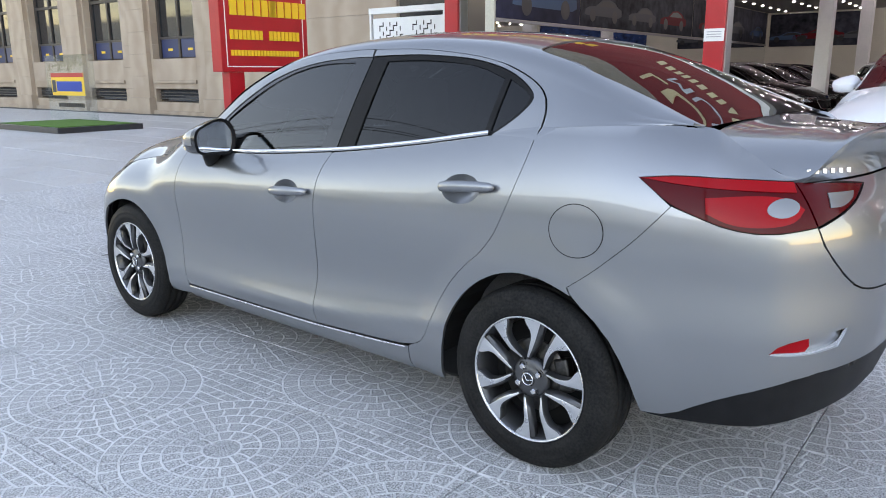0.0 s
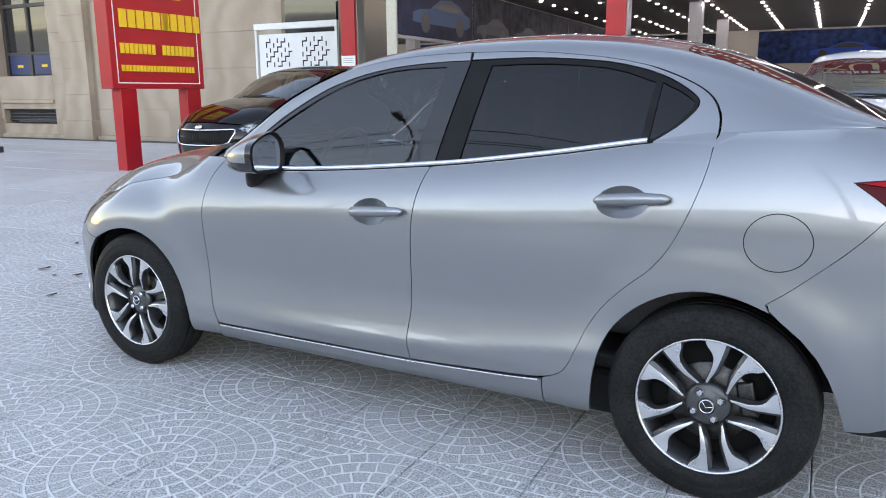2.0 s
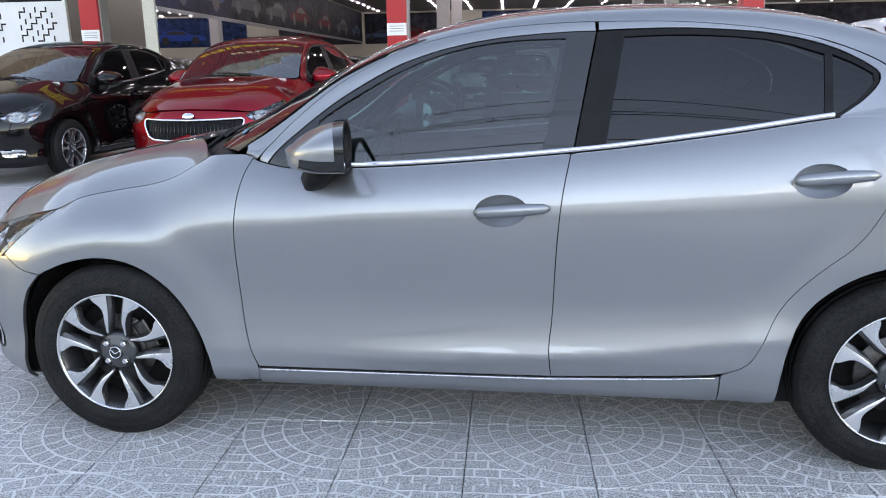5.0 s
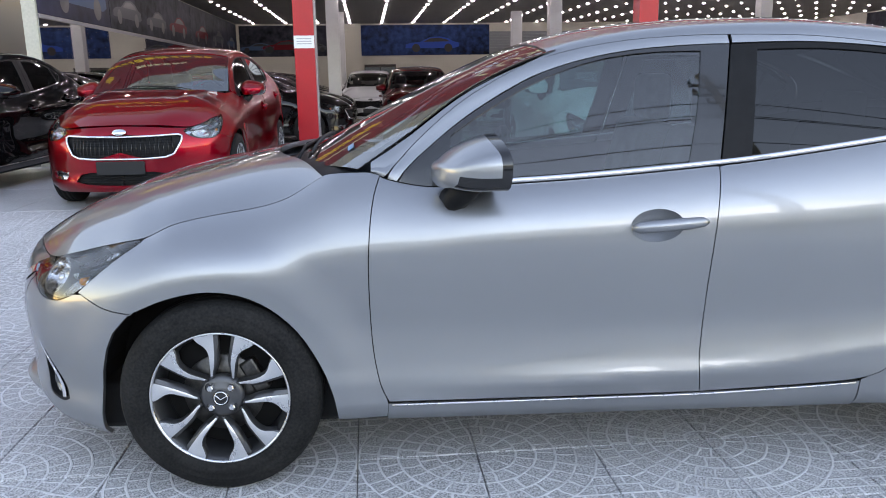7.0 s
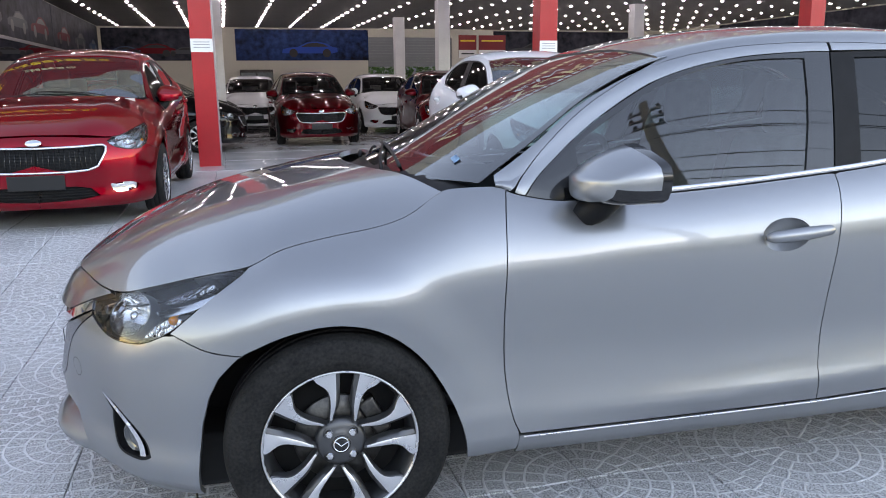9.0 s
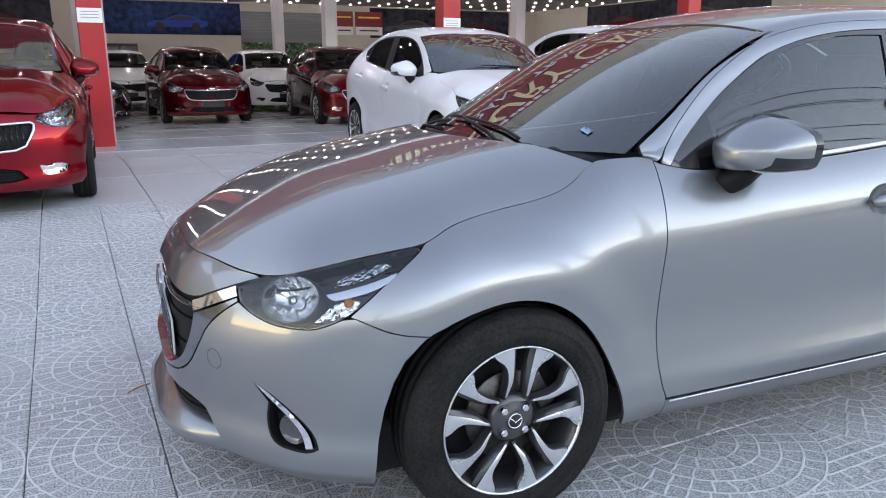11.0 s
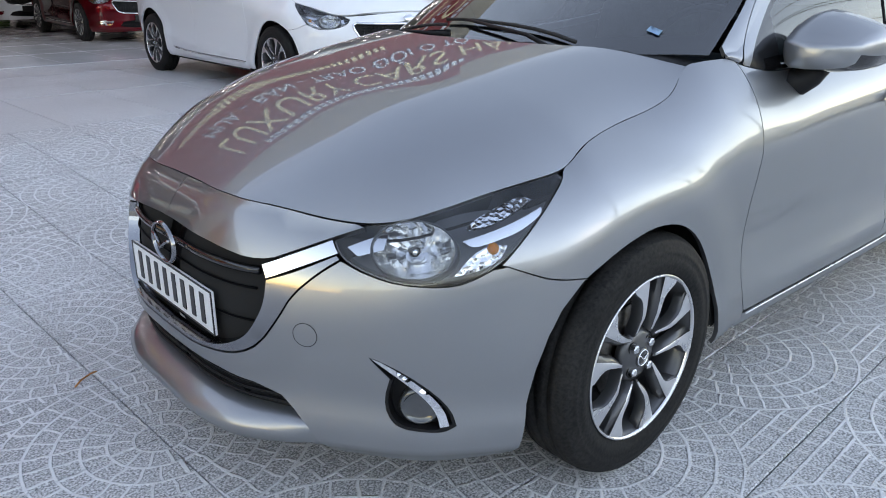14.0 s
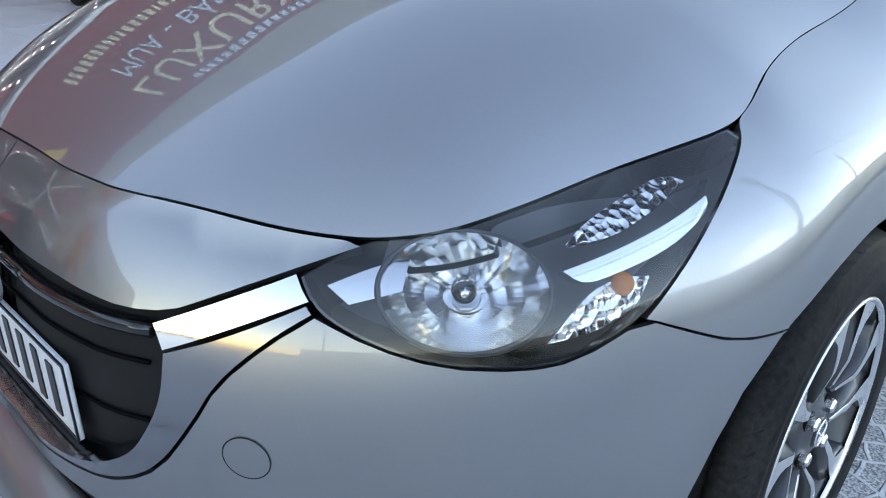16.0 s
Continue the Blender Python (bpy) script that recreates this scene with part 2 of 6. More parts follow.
def flare(x, z):
    """Swelling of the wings round the wheels."""
    out = 0
    for hub in HUBS:
        r = np.hypot(x - hub, z - HUB_Z)
        t = np.clip((.52 - r) / .14, 0, 1)
        out = out + .014 * t * t * (3 - 2 * t)
    return out


crease_z = spline([(-1.0, .30), (-.6, .315), (.32, .362), (1.0, .44), (1.25, .475)])


def crease(x, z):
    """The pressed line that climbs along the foot of the doors, with a hollow above it."""
    zc = crease_z(x)
    a, b = np.clip((x + .85) / .9, 0, 1), np.clip((1.22 - x) / .28, 0, 1)
    g = 0
    for o, k in ((-.016, .1), (-.008, .22), (0, .36), (.008, .22), (.016, .1)):
        up = np.clip((zc + .17 - z - o) / .17, 0, 1) ** 2
        down = np.clip((z + o - .272) / (zc - .272), 0, 1)
        g = g + k * np.where(z + o > zc, up, down)
    return .019 * a * a * (3 - 2 * a) * b * b * (3 - 2 * b) * g


def shell(s, z):
    """Point of the lower body's left skin, s metres along the girth from the nose, at height z."""
    s, z = np.asarray(s, float), np.asarray(z, float)
    zs, zt = shoulder(s), skin_z(s)
    wf, wt = to_front(s), to_tail(s)
    low = wf * front_belly(z) + wt * tail_belly(z) + np.clip(1 - wf - wt, 0, 1) * door_belly(z)
    fm = np.radians(lean(s))
    phi = np.arcsin(np.clip((z - zs) / (zt - zs), 0, 1) * np.sin(fm))
    t = np.clip((.54 - np.hypot(plan_x(s) - HUBS[0], z - HUB_Z)) / .15, 0, 1)
    d = low + (1 - .45 * t * t * (3 - 2 * t)) * np.where(z < zs, 0, (np.interp(s, _us, _ui) - low * np.clip((z - zs) / (zt - zs), 0, 1)) * (1 - np.cos(phi)) / (1 - np.cos(fm)))
    e = 1e-3
    sm = np.clip(s, e, GIRTH - e)
    s0, s1 = sm - e, sm + e
    tx, tw = plan_x(s1) - plan_x(s0), plan_w(s1) - plan_w(s0)
    ln = np.hypot(tx, tw)
    tx, tw = tx / ln, tw / ln
    x, w = plan_x(s), plan_w(s)
    d = d - flare(x, z) - crease(x, z)
    return np.stack([x + d * tw, -(w - d * tx), z + 0 * x], -1)


ridge_z = spline([(-1.15, .965), (-1.0, 1.045), (-.9, 1.10), (-.7, 1.205), (-.5, 1.30), (-.3, 1.38), (-.1, 1.43), (.1, 1.458), (.35, 1.473), (.55, 1.475),
                  (.85, 1.458), (1.07, 1.425), (1.2, 1.392), (1.4, 1.312), (1.6, 1.222), (1.75, 1.158), (1.9, 1.11)])
crown = spline([(-1.1, .36), (-.95, .33), (-.7, .28), (-.45, .18), (0, .17), (1.1, .16), (1.5, .10), (1.75, .05)])
rail_y = spline([(-.86, .68), (-.80, .672), (-.7, .652), (-.45, .60), (-.2, .570), (.3, .562), (.8, .562), (1.117, .578), (1.4, .603), (1.6, .607), (1.737, .602)])


_st = np.linspace(1.5, GIRTH - .1, 1500)
_tx = shell(_st, top_z(_st))[:, 0]
_tx = np.maximum.accumulate(_tx + np.arange(1500) * 1e-7)


def roof(x, y):
    """Height of roof, windscreen and rear window."""
    ye = rail_y(x)
    return ridge_z(x) - crown(x) * ye ** 2 * (np.abs(np.asarray(y, float)) / ye) ** 2.7


def cabin(x, q):
    """Left skin of the cabin: q 0 at the waist, 1 to 2 round the roof rail, 3 at the middle of the roof."""
    x, q = np.asarray(x, float), np.asarray(q, float)
    s = np.interp(x, _tx, _st)
    p0 = shell(s, top_z(s))
    y0, z0 = -p0[..., 1], p0[..., 2]
    yk = rail_y(x)
    zk = np.maximum(roof(x, yk), z0 + .004)
    f = np.minimum(.06, .6 * np.hypot(yk - y0, zk - z0))
    ln = np.maximum(np.hypot(yk - y0, zk - z0), 1e-6)
    y1, z1 = yk + (y0 - yk) / ln * f, zk + (z0 - zk) / ln * f
    y2 = yk - f
    z2 = roof(x, y2)
    t = np.clip(q, 0, 1)
    bow = .006 * np.sin(math.pi * t)
    ya, za = y0 + (y1 - y0) * t + bow, z0 + (z1 - z0) * t
    u = np.clip(q - 1, 0, 1)
    yb, zb = (1 - u) ** 2 * y1 + 2 * u * (1 - u) * yk + u * u * y2, (1 - u) ** 2 * z1 + 2 * u * (1 - u) * zk + u * u * z2
    v = np.clip(q - 2, 0, 1)
    yc = y2 * (1 - v)
    zc = roof(x, yc)
    y = np.where(q < 1, ya, np.where(q < 2, yb, yc))
    z = np.where(q < 1, za, np.where(q < 2, zb, zc))
    return np.stack([x + 0 * q, -y, z], -1)


hood_c = spline([(-2.08, .70), (-2.03, .737), (-1.94, .793), (-1.83, .847), (-1.62, .924), (-1.4, .974), (-1.2, 1.012), (-1.08, 1.03), (-.9, 1.05)])
hood_y = spline([(-2.05, .62), (-1.877, .62), (-1.75, .63), (-1.62, .675), (-1.505, .725), (-1.42, .70), (-1.27, .68), (-1.075, .68), (-1.0, .672), (-.948, .662), (-.85, .66)])
hood_e = spline([(-2.08, .54), (-1.95, .595), (-1.877, .655), (-1.75, .732), (-1.62, .768), (-1.505, .797), (-1.42, .836), (-1.27, .864), (-1.16, .881), (-1.075, .904),
                 (-1.0, .944), (-.948, .977), (-.85, .99)])


_hs = np.linspace(0, 1.86, 400)
_ht = shell(_hs, top_z(_hs))
_hx = np.maximum.accumulate(_ht[:, 0] + np.arange(400) * 1e-7)


def rim_y(x):
    return np.maximum(np.interp(x, _hx, -_ht[:, 1]), .10)


def hood_raw(x, y):
    x, y = np.asarray(x, float), np.asarray(y, float)
    r = np.abs(y) / hood_y(x)
    crease = .30 + .16 * np.clip((x + 2.05) / 1.1, 0, 1)
    bump = .003 * np.exp(-((np.abs(y) - crease) / .07) ** 2) * np.clip((x + 2.1) / .3, 0, 1)
    c, e = hood_c(x), hood_e(x)
    return c - .06 * y * y - (c - e - .06 * hood_y(x) ** 2) * r ** 5 + bump


_hg = np.linspace(-2.0, -.90, 320)
_hc = hood_raw(_hg, rim_y(_hg)) - np.interp(_hg, _hx, _ht[:, 2]) - .001
_hc = np.convolve(np.pad(_hc, 2, mode="edge"), np.ones(5) / 5, "valid")


def hood(x, y):
    """Bonnet, drawn down at its rim to meet wings, lamps and nose."""
    x, y = np.asarray(x, float), np.asarray(y, float)
    return hood_raw(x, y) - np.interp(x, _hg, _hc) * np.clip(np.abs(y) / rim_y(np.maximum(x, -2.0)), 0, 1.1) ** 5


deck_c = spline([(1.55, 1.20), (1.70, 1.163), (1.8, 1.143), (1.95, 1.13), (2.08, 1.118), (2.2, 1.08)])
deck_y = spline([(1.6, .606), (1.735, .60), (1.80, .594), (1.87, .586), (1.94, .576), (1.985, .562), (2.06, .53), (2.14, .50)])
deck_e = spline([(1.6, 1.18), (1.735, 1.142), (1.80, 1.108), (1.87, 1.074), (1.94, 1.036), (1.985, 1.010), (2.06, .99), (2.14, .98)])


def deck(x, y):
    """Boot lid's top, with the lip at its rear edge."""
    x, y = np.asarray(x, float), np.asarray(y, float)
    r = np.clip(np.abs(y) / deck_y(x), 0, 1.1)
    lip = .024 * np.clip((x - 1.95 - .06 * (1 - r)) / .10, 0, 1) ** 2 * np.clip((1 - r) / .12, 0, 1)
    c, e = deck_c(x), deck_e(x)
    return c - (c - e) * r ** 5 - .02 * r ** 2 + lip


_gx, _gq = np.meshgrid(np.linspace(-.62, 1.2, 60), np.linspace(0, 1, 12))
_gp = cabin(_gx.ravel(), _gq.ravel())


def _powers(x, q):
    x, q = np.asarray(x, float) - .3, np.asarray(q, float)
    return np.stack([x ** i * q ** j for i in range(5) for j in range(3)], -1)


_gc = np.linalg.lstsq(_powers(_gx.ravel(), _gq.ravel()), _gp[:, 1:], rcond=None)[0]


def side_glass(x, q):
    """The calm, evenly curved surface of the side windows."""
    yz = _powers(x, q) @ _gc
    return np.concatenate([(np.asarray(x, float) + 0 * np.asarray(q, float))[..., None], yz], -1)


# ---- tools for parts ----
def part(name, me, mats, parent=None, label=""):
    """Links a mesh (bmesh or mesh data) as one object under a thing or a part."""
    if isinstance(me, bmesh.types.BMesh):
        data = bpy.data.meshes.new(name)
        me.to_mesh(data)
        me.free()
        me = data
    if not me.materials:
        for m in (mats if isinstance(mats, (list, tuple)) else [mats]):
            me.materials.append(m)
    ob = new(name, me)
    if parent is not None:
        ob.parent = parent
    if label:
        ob["label"] = label
    return ob


def thing(name, label, category, m=None, group="", kind=""):
    ob = new(name)
    ob.empty_display_size = .1
    if m is not None:
        ob.matrix_basis = m
    return tagged(ob, label, category, group, kind)


def raw(name, verts, faces, smooth=False):
    me = bpy.data.meshes.new(name)
    me.from_pydata([tuple(map(float, v)) for v in verts], [], [tuple(map(int, f)) for f in faces])
    if smooth:
        me.shade_smooth()
    me.update()
    return me


def smooth_bm(bm, deg=40):
    for f in bm.faces:
        f.smooth = True
    for e in bm.edges:
        if len(e.link_faces) == 2 and e.calc_face_angle(0) > radians(deg):
            e.smooth = False
    return bm


def box_bm(x0, x1, y0, y1, z0, z1, bevel=0.0, seg=2, bm=None):
    b = bmesh.new()
    vs = [b.verts.new((x, y, z)) for z in (z0, z1) for x, y in ((x0, y0), (x1, y0), (x1, y1), (x0, y1))]
    for f in ((3, 2, 1, 0), (4, 5, 6, 7), (0, 1, 5, 4), (1, 2, 6, 5), (2, 3, 7, 6), (3, 0, 4, 7)):
        b.faces.new([vs[i] for i in f])
    if bevel:
        bmesh.ops.bevel(b, geom=b.edges[:], offset=bevel, segments=seg, affect="EDGES", profile=.6)
        smooth_bm(b, 60)
        for f in sorted(b.faces, key=lambda f: -f.calc_area())[:6]:
            f.smooth = False
    if bm is None:
        return b
    tmp = bpy.data.meshes.new("tmp")
    b.to_mesh(tmp)
    b.free()
    bm.from_mesh(tmp)
    bpy.data.meshes.remove(tmp)
    return bm


def lathe(profile, seg=64, closed=False):
    """Turns (radius, along) pairs about the y axis."""
    vs, fs, n = [], [], len(profile)
    for i in range(seg):
        a = 2 * math.pi * i / seg
        for r, h in profile:
            vs.append((r * math.cos(a), h, r * math.sin(a)))
    for i in range(seg):
        j = (i + 1) % seg
        for k in range(n if closed else n - 1):
            l = (k + 1) % n
            fs.append((i * n + k, i * n + l, j * n + l, j * n + k))
    return vs, fs


def tube(points, radius, seg=8, flat=1.0):
    """A round bar along points."""
    pts = [Vector(p) for p in points]
    vs, fs = [], []
    for i, p in enumerate(pts):
        d = (pts[min(i + 1, len(pts) - 1)] - pts[max(i - 1, 0)]).normalized()
        a = d.cross(Vector((0, 0, 1)))
        a = a.normalized() if a.length > 1e-4 else Vector((1, 0, 0))
        b = d.cross(a)
        r = radius(i / (len(pts) - 1)) if callable(radius) else radius
        for k in range(seg):
            w = 2 * math.pi * k / seg
            vs.append(p + a * (math.cos(w) * r) + b * (math.sin(w) * r * flat))
    for i in range(len(pts) - 1):
        for k in range(seg):
            l = (k + 1) % seg
            fs.append((i * seg + k, i * seg + l, (i + 1) * seg + l, (i + 1) * seg + k))
    fs.append(tuple(range(seg))[::-1])
    fs.append(tuple((len(pts) - 1) * seg + k for k in range(seg)))
    return vs, fs


def chaikin(pts, rounds=2, sharp=48):
    """Rounds a closed outline, keeping its sharp corners."""
    pts = [np.array(p, float) for p in pts]
    keep = []
    n = len(pts)
    for i in range(n):
        a, b = pts[i] - pts[i - 1], pts[(i + 1) % n] - pts[i]
        ang = math.degrees(abs(math.atan2(a[0] * b[1] - a[1] * b[0], a @ b)))
        keep.append(ang > sharp)
    for _ in range(rounds):
        out, kk = [], []
        n = len(pts)
        for i in range(n):
            if keep[i]:
                out.append(pts[i])
                kk.append(True)
            else:
                out += [.75 * pts[i] + .25 * pts[i - 1], .75 * pts[i] + .25 * pts[(i + 1) % n]]
                kk += [False, False]
        pts, keep = out, kk
    return np.array(pts)


def resample(pts, step):
    out = []
    n = len(pts)
    for i in range(n):
        a, b = pts[i], pts[(i + 1) % n]
        k = max(1, int(math.ceil(np.hypot(*(b - a)) / step)))
        out += [a + (b - a) * j / k for j in range(k)]
    return np.array(out)


def inside(poly, p):
    x, y = p[:, 0][:, None], p[:, 1][:, None]
    x0, y0 = poly[:, 0], poly[:, 1]
    x1, y1 = np.roll(x0, -1), np.roll(y0, -1)
    cross = ((y0 > y) != (y1 > y)) & (x < (x1 - x0) * (y - y0) / np.where(y1 == y0, 1e-12, y1 - y0) + x0)
    return cross.sum(1) % 2 == 1


def area(p):
    return .5 * np.sum(p[:, 0] * np.roll(p[:, 1], -1) - np.roll(p[:, 0], -1) * p[:, 1])


def inset(poly, d):
    """Moves an outline inwards by d."""
    if area(poly) < 0:
        poly = poly[::-1]
    t = np.roll(poly, -1, 0) - np.roll(poly, 1, 0)
    t /= np.maximum(np.hypot(t[:, 0], t[:, 1]), 1e-9)[:, None]
    return poly + np.stack([-t[:, 1], t[:, 0]], -1) * d


MID = np.array([0, 0, .55])


def skin(name, F, outline, holes=(), step=.03, gap=.0022, thick=.012, scale=(1, 1), lift=0.0, mirror=False, whole=False, rounds=2):
    """A sheet of the surface F(a, b), cut along an outline in (a, b), with turned-in edges and the surface's own normals.
    mirror: its twin on the car's right; whole: outline given for the left half and doubled about b = 0."""
    from mathutils.geometry import delaunay_2d_cdt
    sc = np.array(scale, float)
    out = [np.array(p, float) for p in outline]
    if whole:
        out = [np.array((a, -b)) for a, b in outline] + [np.array((a, b)) for a, b in outline[::-1] if b != 0]
    loops = [inset(resample(chaikin(out, rounds) * sc, step), gap)]
    for h in holes:
        loops.append(inset(resample(chaikin(h, rounds) * sc, step * .6), -gap * .5))
    lo, hi = loops[0].min(0), loops[0].max(0)
    gx, gy = np.meshgrid(np.arange(lo[0] + step * .5, hi[0], step), np.arange(lo[1] + step * .4, hi[1], step * .8), indexing="ij")
    g = np.stack([gx.ravel(), gy.ravel()], -1)
    g = g[inside(loops[0], g)]
    for h in loops[1:]:
        g = g[~inside(h, g)]
    edge = np.concatenate(loops)
    if len(g):
        near = np.min(np.hypot(g[:, None, 0] - edge[None, :, 0], g[:, None, 1] - edge[None, :, 1]), 1)
        g = g[near > step * .42]
    pts = [Vector((float(a), float(b))) for a, b in np.concatenate([edge, g])]
    es, k = [], 0
    for l in loops:
        es += [(k + i, k + (i + 1) % len(l)) for i in range(len(l))]
        k += len(l)
    v2, _, f2 = delaunay_2d_cdt(pts, es, [], 0, 1e-7)[:3]
    v2 = np.array([(v.x, v.y) for v in v2])
    tri = np.array([f for f in f2 if len(f) == 3])
    c = v2[tri].mean(1)
    ok = inside(loops[0], c)
    for h in loops[1:]:
        ok &= ~inside(h, c)
    tri = tri[ok]
    a, b = v2[:, 0] / sc[0], v2[:, 1] / sc[1]
    e = 2e-3
    P = F(a, b)
    da, db = F(a + e, b) - F(a - e, b), F(a, b + e / sc[1]) - F(a, b - e / sc[1])
    N = np.cross(da, db)
    N /= np.maximum(np.linalg.norm(N, axis=1), 1e-12)[:, None]
    C = P - np.stack([np.clip(P[:, 0], -1.3, 1.5), 0 * P[:, 0], MID[2] + 0 * P[:, 0]], -1)
    N *= np.where((N * C).sum(1) < 0, -1, 1)[:, None]
    P = P + N * lift
    fn = np.cross(P[tri[:, 1]] - P[tri[:, 0]], P[tri[:, 2]] - P[tri[:, 0]])
    flip = (fn * N[tri[:, 0]]).sum(1) < 0
    tri[flip] = tri[flip][:, ::-1]
    faces = [tuple(t) for t in tri]
    normals = [N[i] for t in tri for i in t]
    verts = list(P)
    if thick:
        used = {}
        for t in tri:
            for i in range(3):
                used[(t[i], t[(i + 1) % 3])] = used.get((t[i], t[(i + 1) % 3]), 0) + 1
        rim = [k for k in used if (k[1], k[0]) not in used]
        back = {}
        for p, q in rim:
            for i in (p, q):
                if i not in back:
                    back[i] = len(verts)
                    verts.append(P[i] - N[i] * thick)
            faces.append((q, p, back[p], back[q]))
            d = np.cross(P[p] - P[q], verts[back[p]] - P[q])
            d /= max(np.linalg.norm(d), 1e-12)
            normals += [d] * 4
    verts, normals = np.array(verts), np.array(normals)
    if mirror:
        verts[:, 1] *= -1
        fl, nn, k = [], [], 0
        for f in faces:
            fl.append(tuple(f[::-1]))
            nn += [normals[k + i] * (1, -1, 1) for i in range(len(f))][::-1]
            k += len(f)
        faces, normals = fl, np.array(nn)
    me = raw(name, verts, faces, True)
    me.normals_split_custom_set([tuple(map(float, n)) for n in normals])
    return me


def oval(c, ra, rb, n=20, turn=0):
    ct, st = math.cos(turn), math.sin(turn)
    return [(c[0] + ra * math.cos(t) * ct - rb * math.sin(t) * st, c[1] + ra * math.cos(t) * st + rb * math.sin(t) * ct)
            for t in (2 * math.pi * i / n for i in range(n))]


def over(F):
    """A height field as a surface of (x, y)."""
    return lambda a, b: np.stack([a, b, F(a, b)], -1)


def flip_y(me):
    """The mirror twin of a mesh."""
    m2 = me.copy()
    m2.transform(Matrix.Diagonal((1, -1, 1, 1)))
    m2.flip_normals()
    return m2


# ---- saloon cars ----
ARCH_F = [(.985, .36), (1.032, .51), (1.115, .592), (1.23, .640), (1.358, .658), (1.483, .628), (1.591, .540), (1.668, .411), (1.706, .306), (1.715, .222)]
ARCH_R = [(3.553, .215), (3.568, .396), (3.61, .516), (3.712, .616), (3.845, .674), (3.972, .669), (4.075, .630), (4.188, .537), (4.255, .424), (4.300, .285)]
GAP_A = [(1.876, .278), (1.851, .327), (1.831, .435), (1.825, .547), (1.824, .697), (1.832, .835), (1.844, .923), (1.862, .975)]
GAP_B = [(2.862, .283), (2.851, .377), (2.864, .477), (2.871, .701), (2.886, .873), (2.912, .99)]
GAP_C = [(3.25, .299), (3.39, .309), (3.462, .340), (3.496, .403), (3.548, .535), (3.64, .643), (3.758, .738), (3.832, .880), (3.874, 1.011), (3.884, 1.10)]
BUMP_F = [(.915, .641), (.965, .622), (1.025, .599), (1.112, .588)]
BUMP_R = [(4.062, .654), (4.122, .698), (4.171, .739), (4.27, .828), (4.36, .929)]
FOG = [(.633, .439), (.677, .391), (.663, .341), (.668, .30), (.695, .271), (.763, .264), (.795, .264), (.822, .277), (.811, .313), (.774, .357), (.712, .405), (.653, .434)]
GRILLE = [(0, .388), (.181, .392), (.26, .407), (.34, .443), (.378, .496), (.398, .54), (.402, .587), (.388, .617), (.26, .635), (.05, .645), (0, .645)]
LAMP_LOW = [(.551, .676), (.571, .645), (.632, .619), (.70, .605), (.79, .603), (.838, .609), (.915, .642), (1.0, .712), (1.06, .757), (1.112, .788)]
TAIL_TOP = [(4.258, 1.005), (4.37, 1.016), (4.53, 1.011), (4.728, 1.002)]
TAIL_LOW = [(4.77, .881), (4.619, .863), (4.517, .876), (4.436, .904), (4.362, .931)]
BADGE_A, BADGE_B = (2.003, -.515, 1.023), (2.086, -.435, 1.028)
HANDLES = [((2.700, .825), (2.620, .820), (2.850, .835)), ((3.635, .919), (3.553, .917), (3.782, .935))]


def along_top(s0, s1, n=10, drop=.002):
    return [(float(s), float(top_z(s)) - drop) for s in np.linspace(s0, s1, n)]


def inner(F, d):
    """The surface F moved inwards by d, away from the skin."""
    def G(a, b):
        e = 2e-3
        P = F(a, b)
        N = np.cross(F(a + e, b) - F(a - e, b), F(a, b + e) - F(a, b - e))
        N /= np.maximum(np.linalg.norm(N, axis=-1), 1e-12)[..., None]
        C = P - np.stack([np.clip(P[..., 0], -1.3, 1.5), 0 * P[..., 0], MID[2] + 0 * P[..., 0]], -1)
        N = N * np.where((N * C).sum(-1) < 0, -1, 1)[..., None]
        return P - N * d
    return G


def seat_on(s, z, sink=0.0):
    """A pose on the left skin: its local y points into the body, local z up along it."""
    e = 2e-3
    P = shell(s, z)
    u, v = shell(s + e, z) - shell(s - e, z), shell(s, z + e) - shell(s, z - e)
    n = Vector(np.cross(u, v)).normalized()
    if n.y > 0 or (abs(n.y) < .3 and n.x * (1 if s > 2.5 else -1) < 0):
        n = -n
    zz = (Vector((0, 0, 1)) - n * n.z).normalized()
    xx = (-n).cross(zz)
    return Matrix.Translation(Vector(P) - n * sink) @ Matrix((xx, -n, zz)).transposed().to_4x4()


def moved(vf, m):
    return [m @ Vector(v) for v in vf[0]], vf[1]


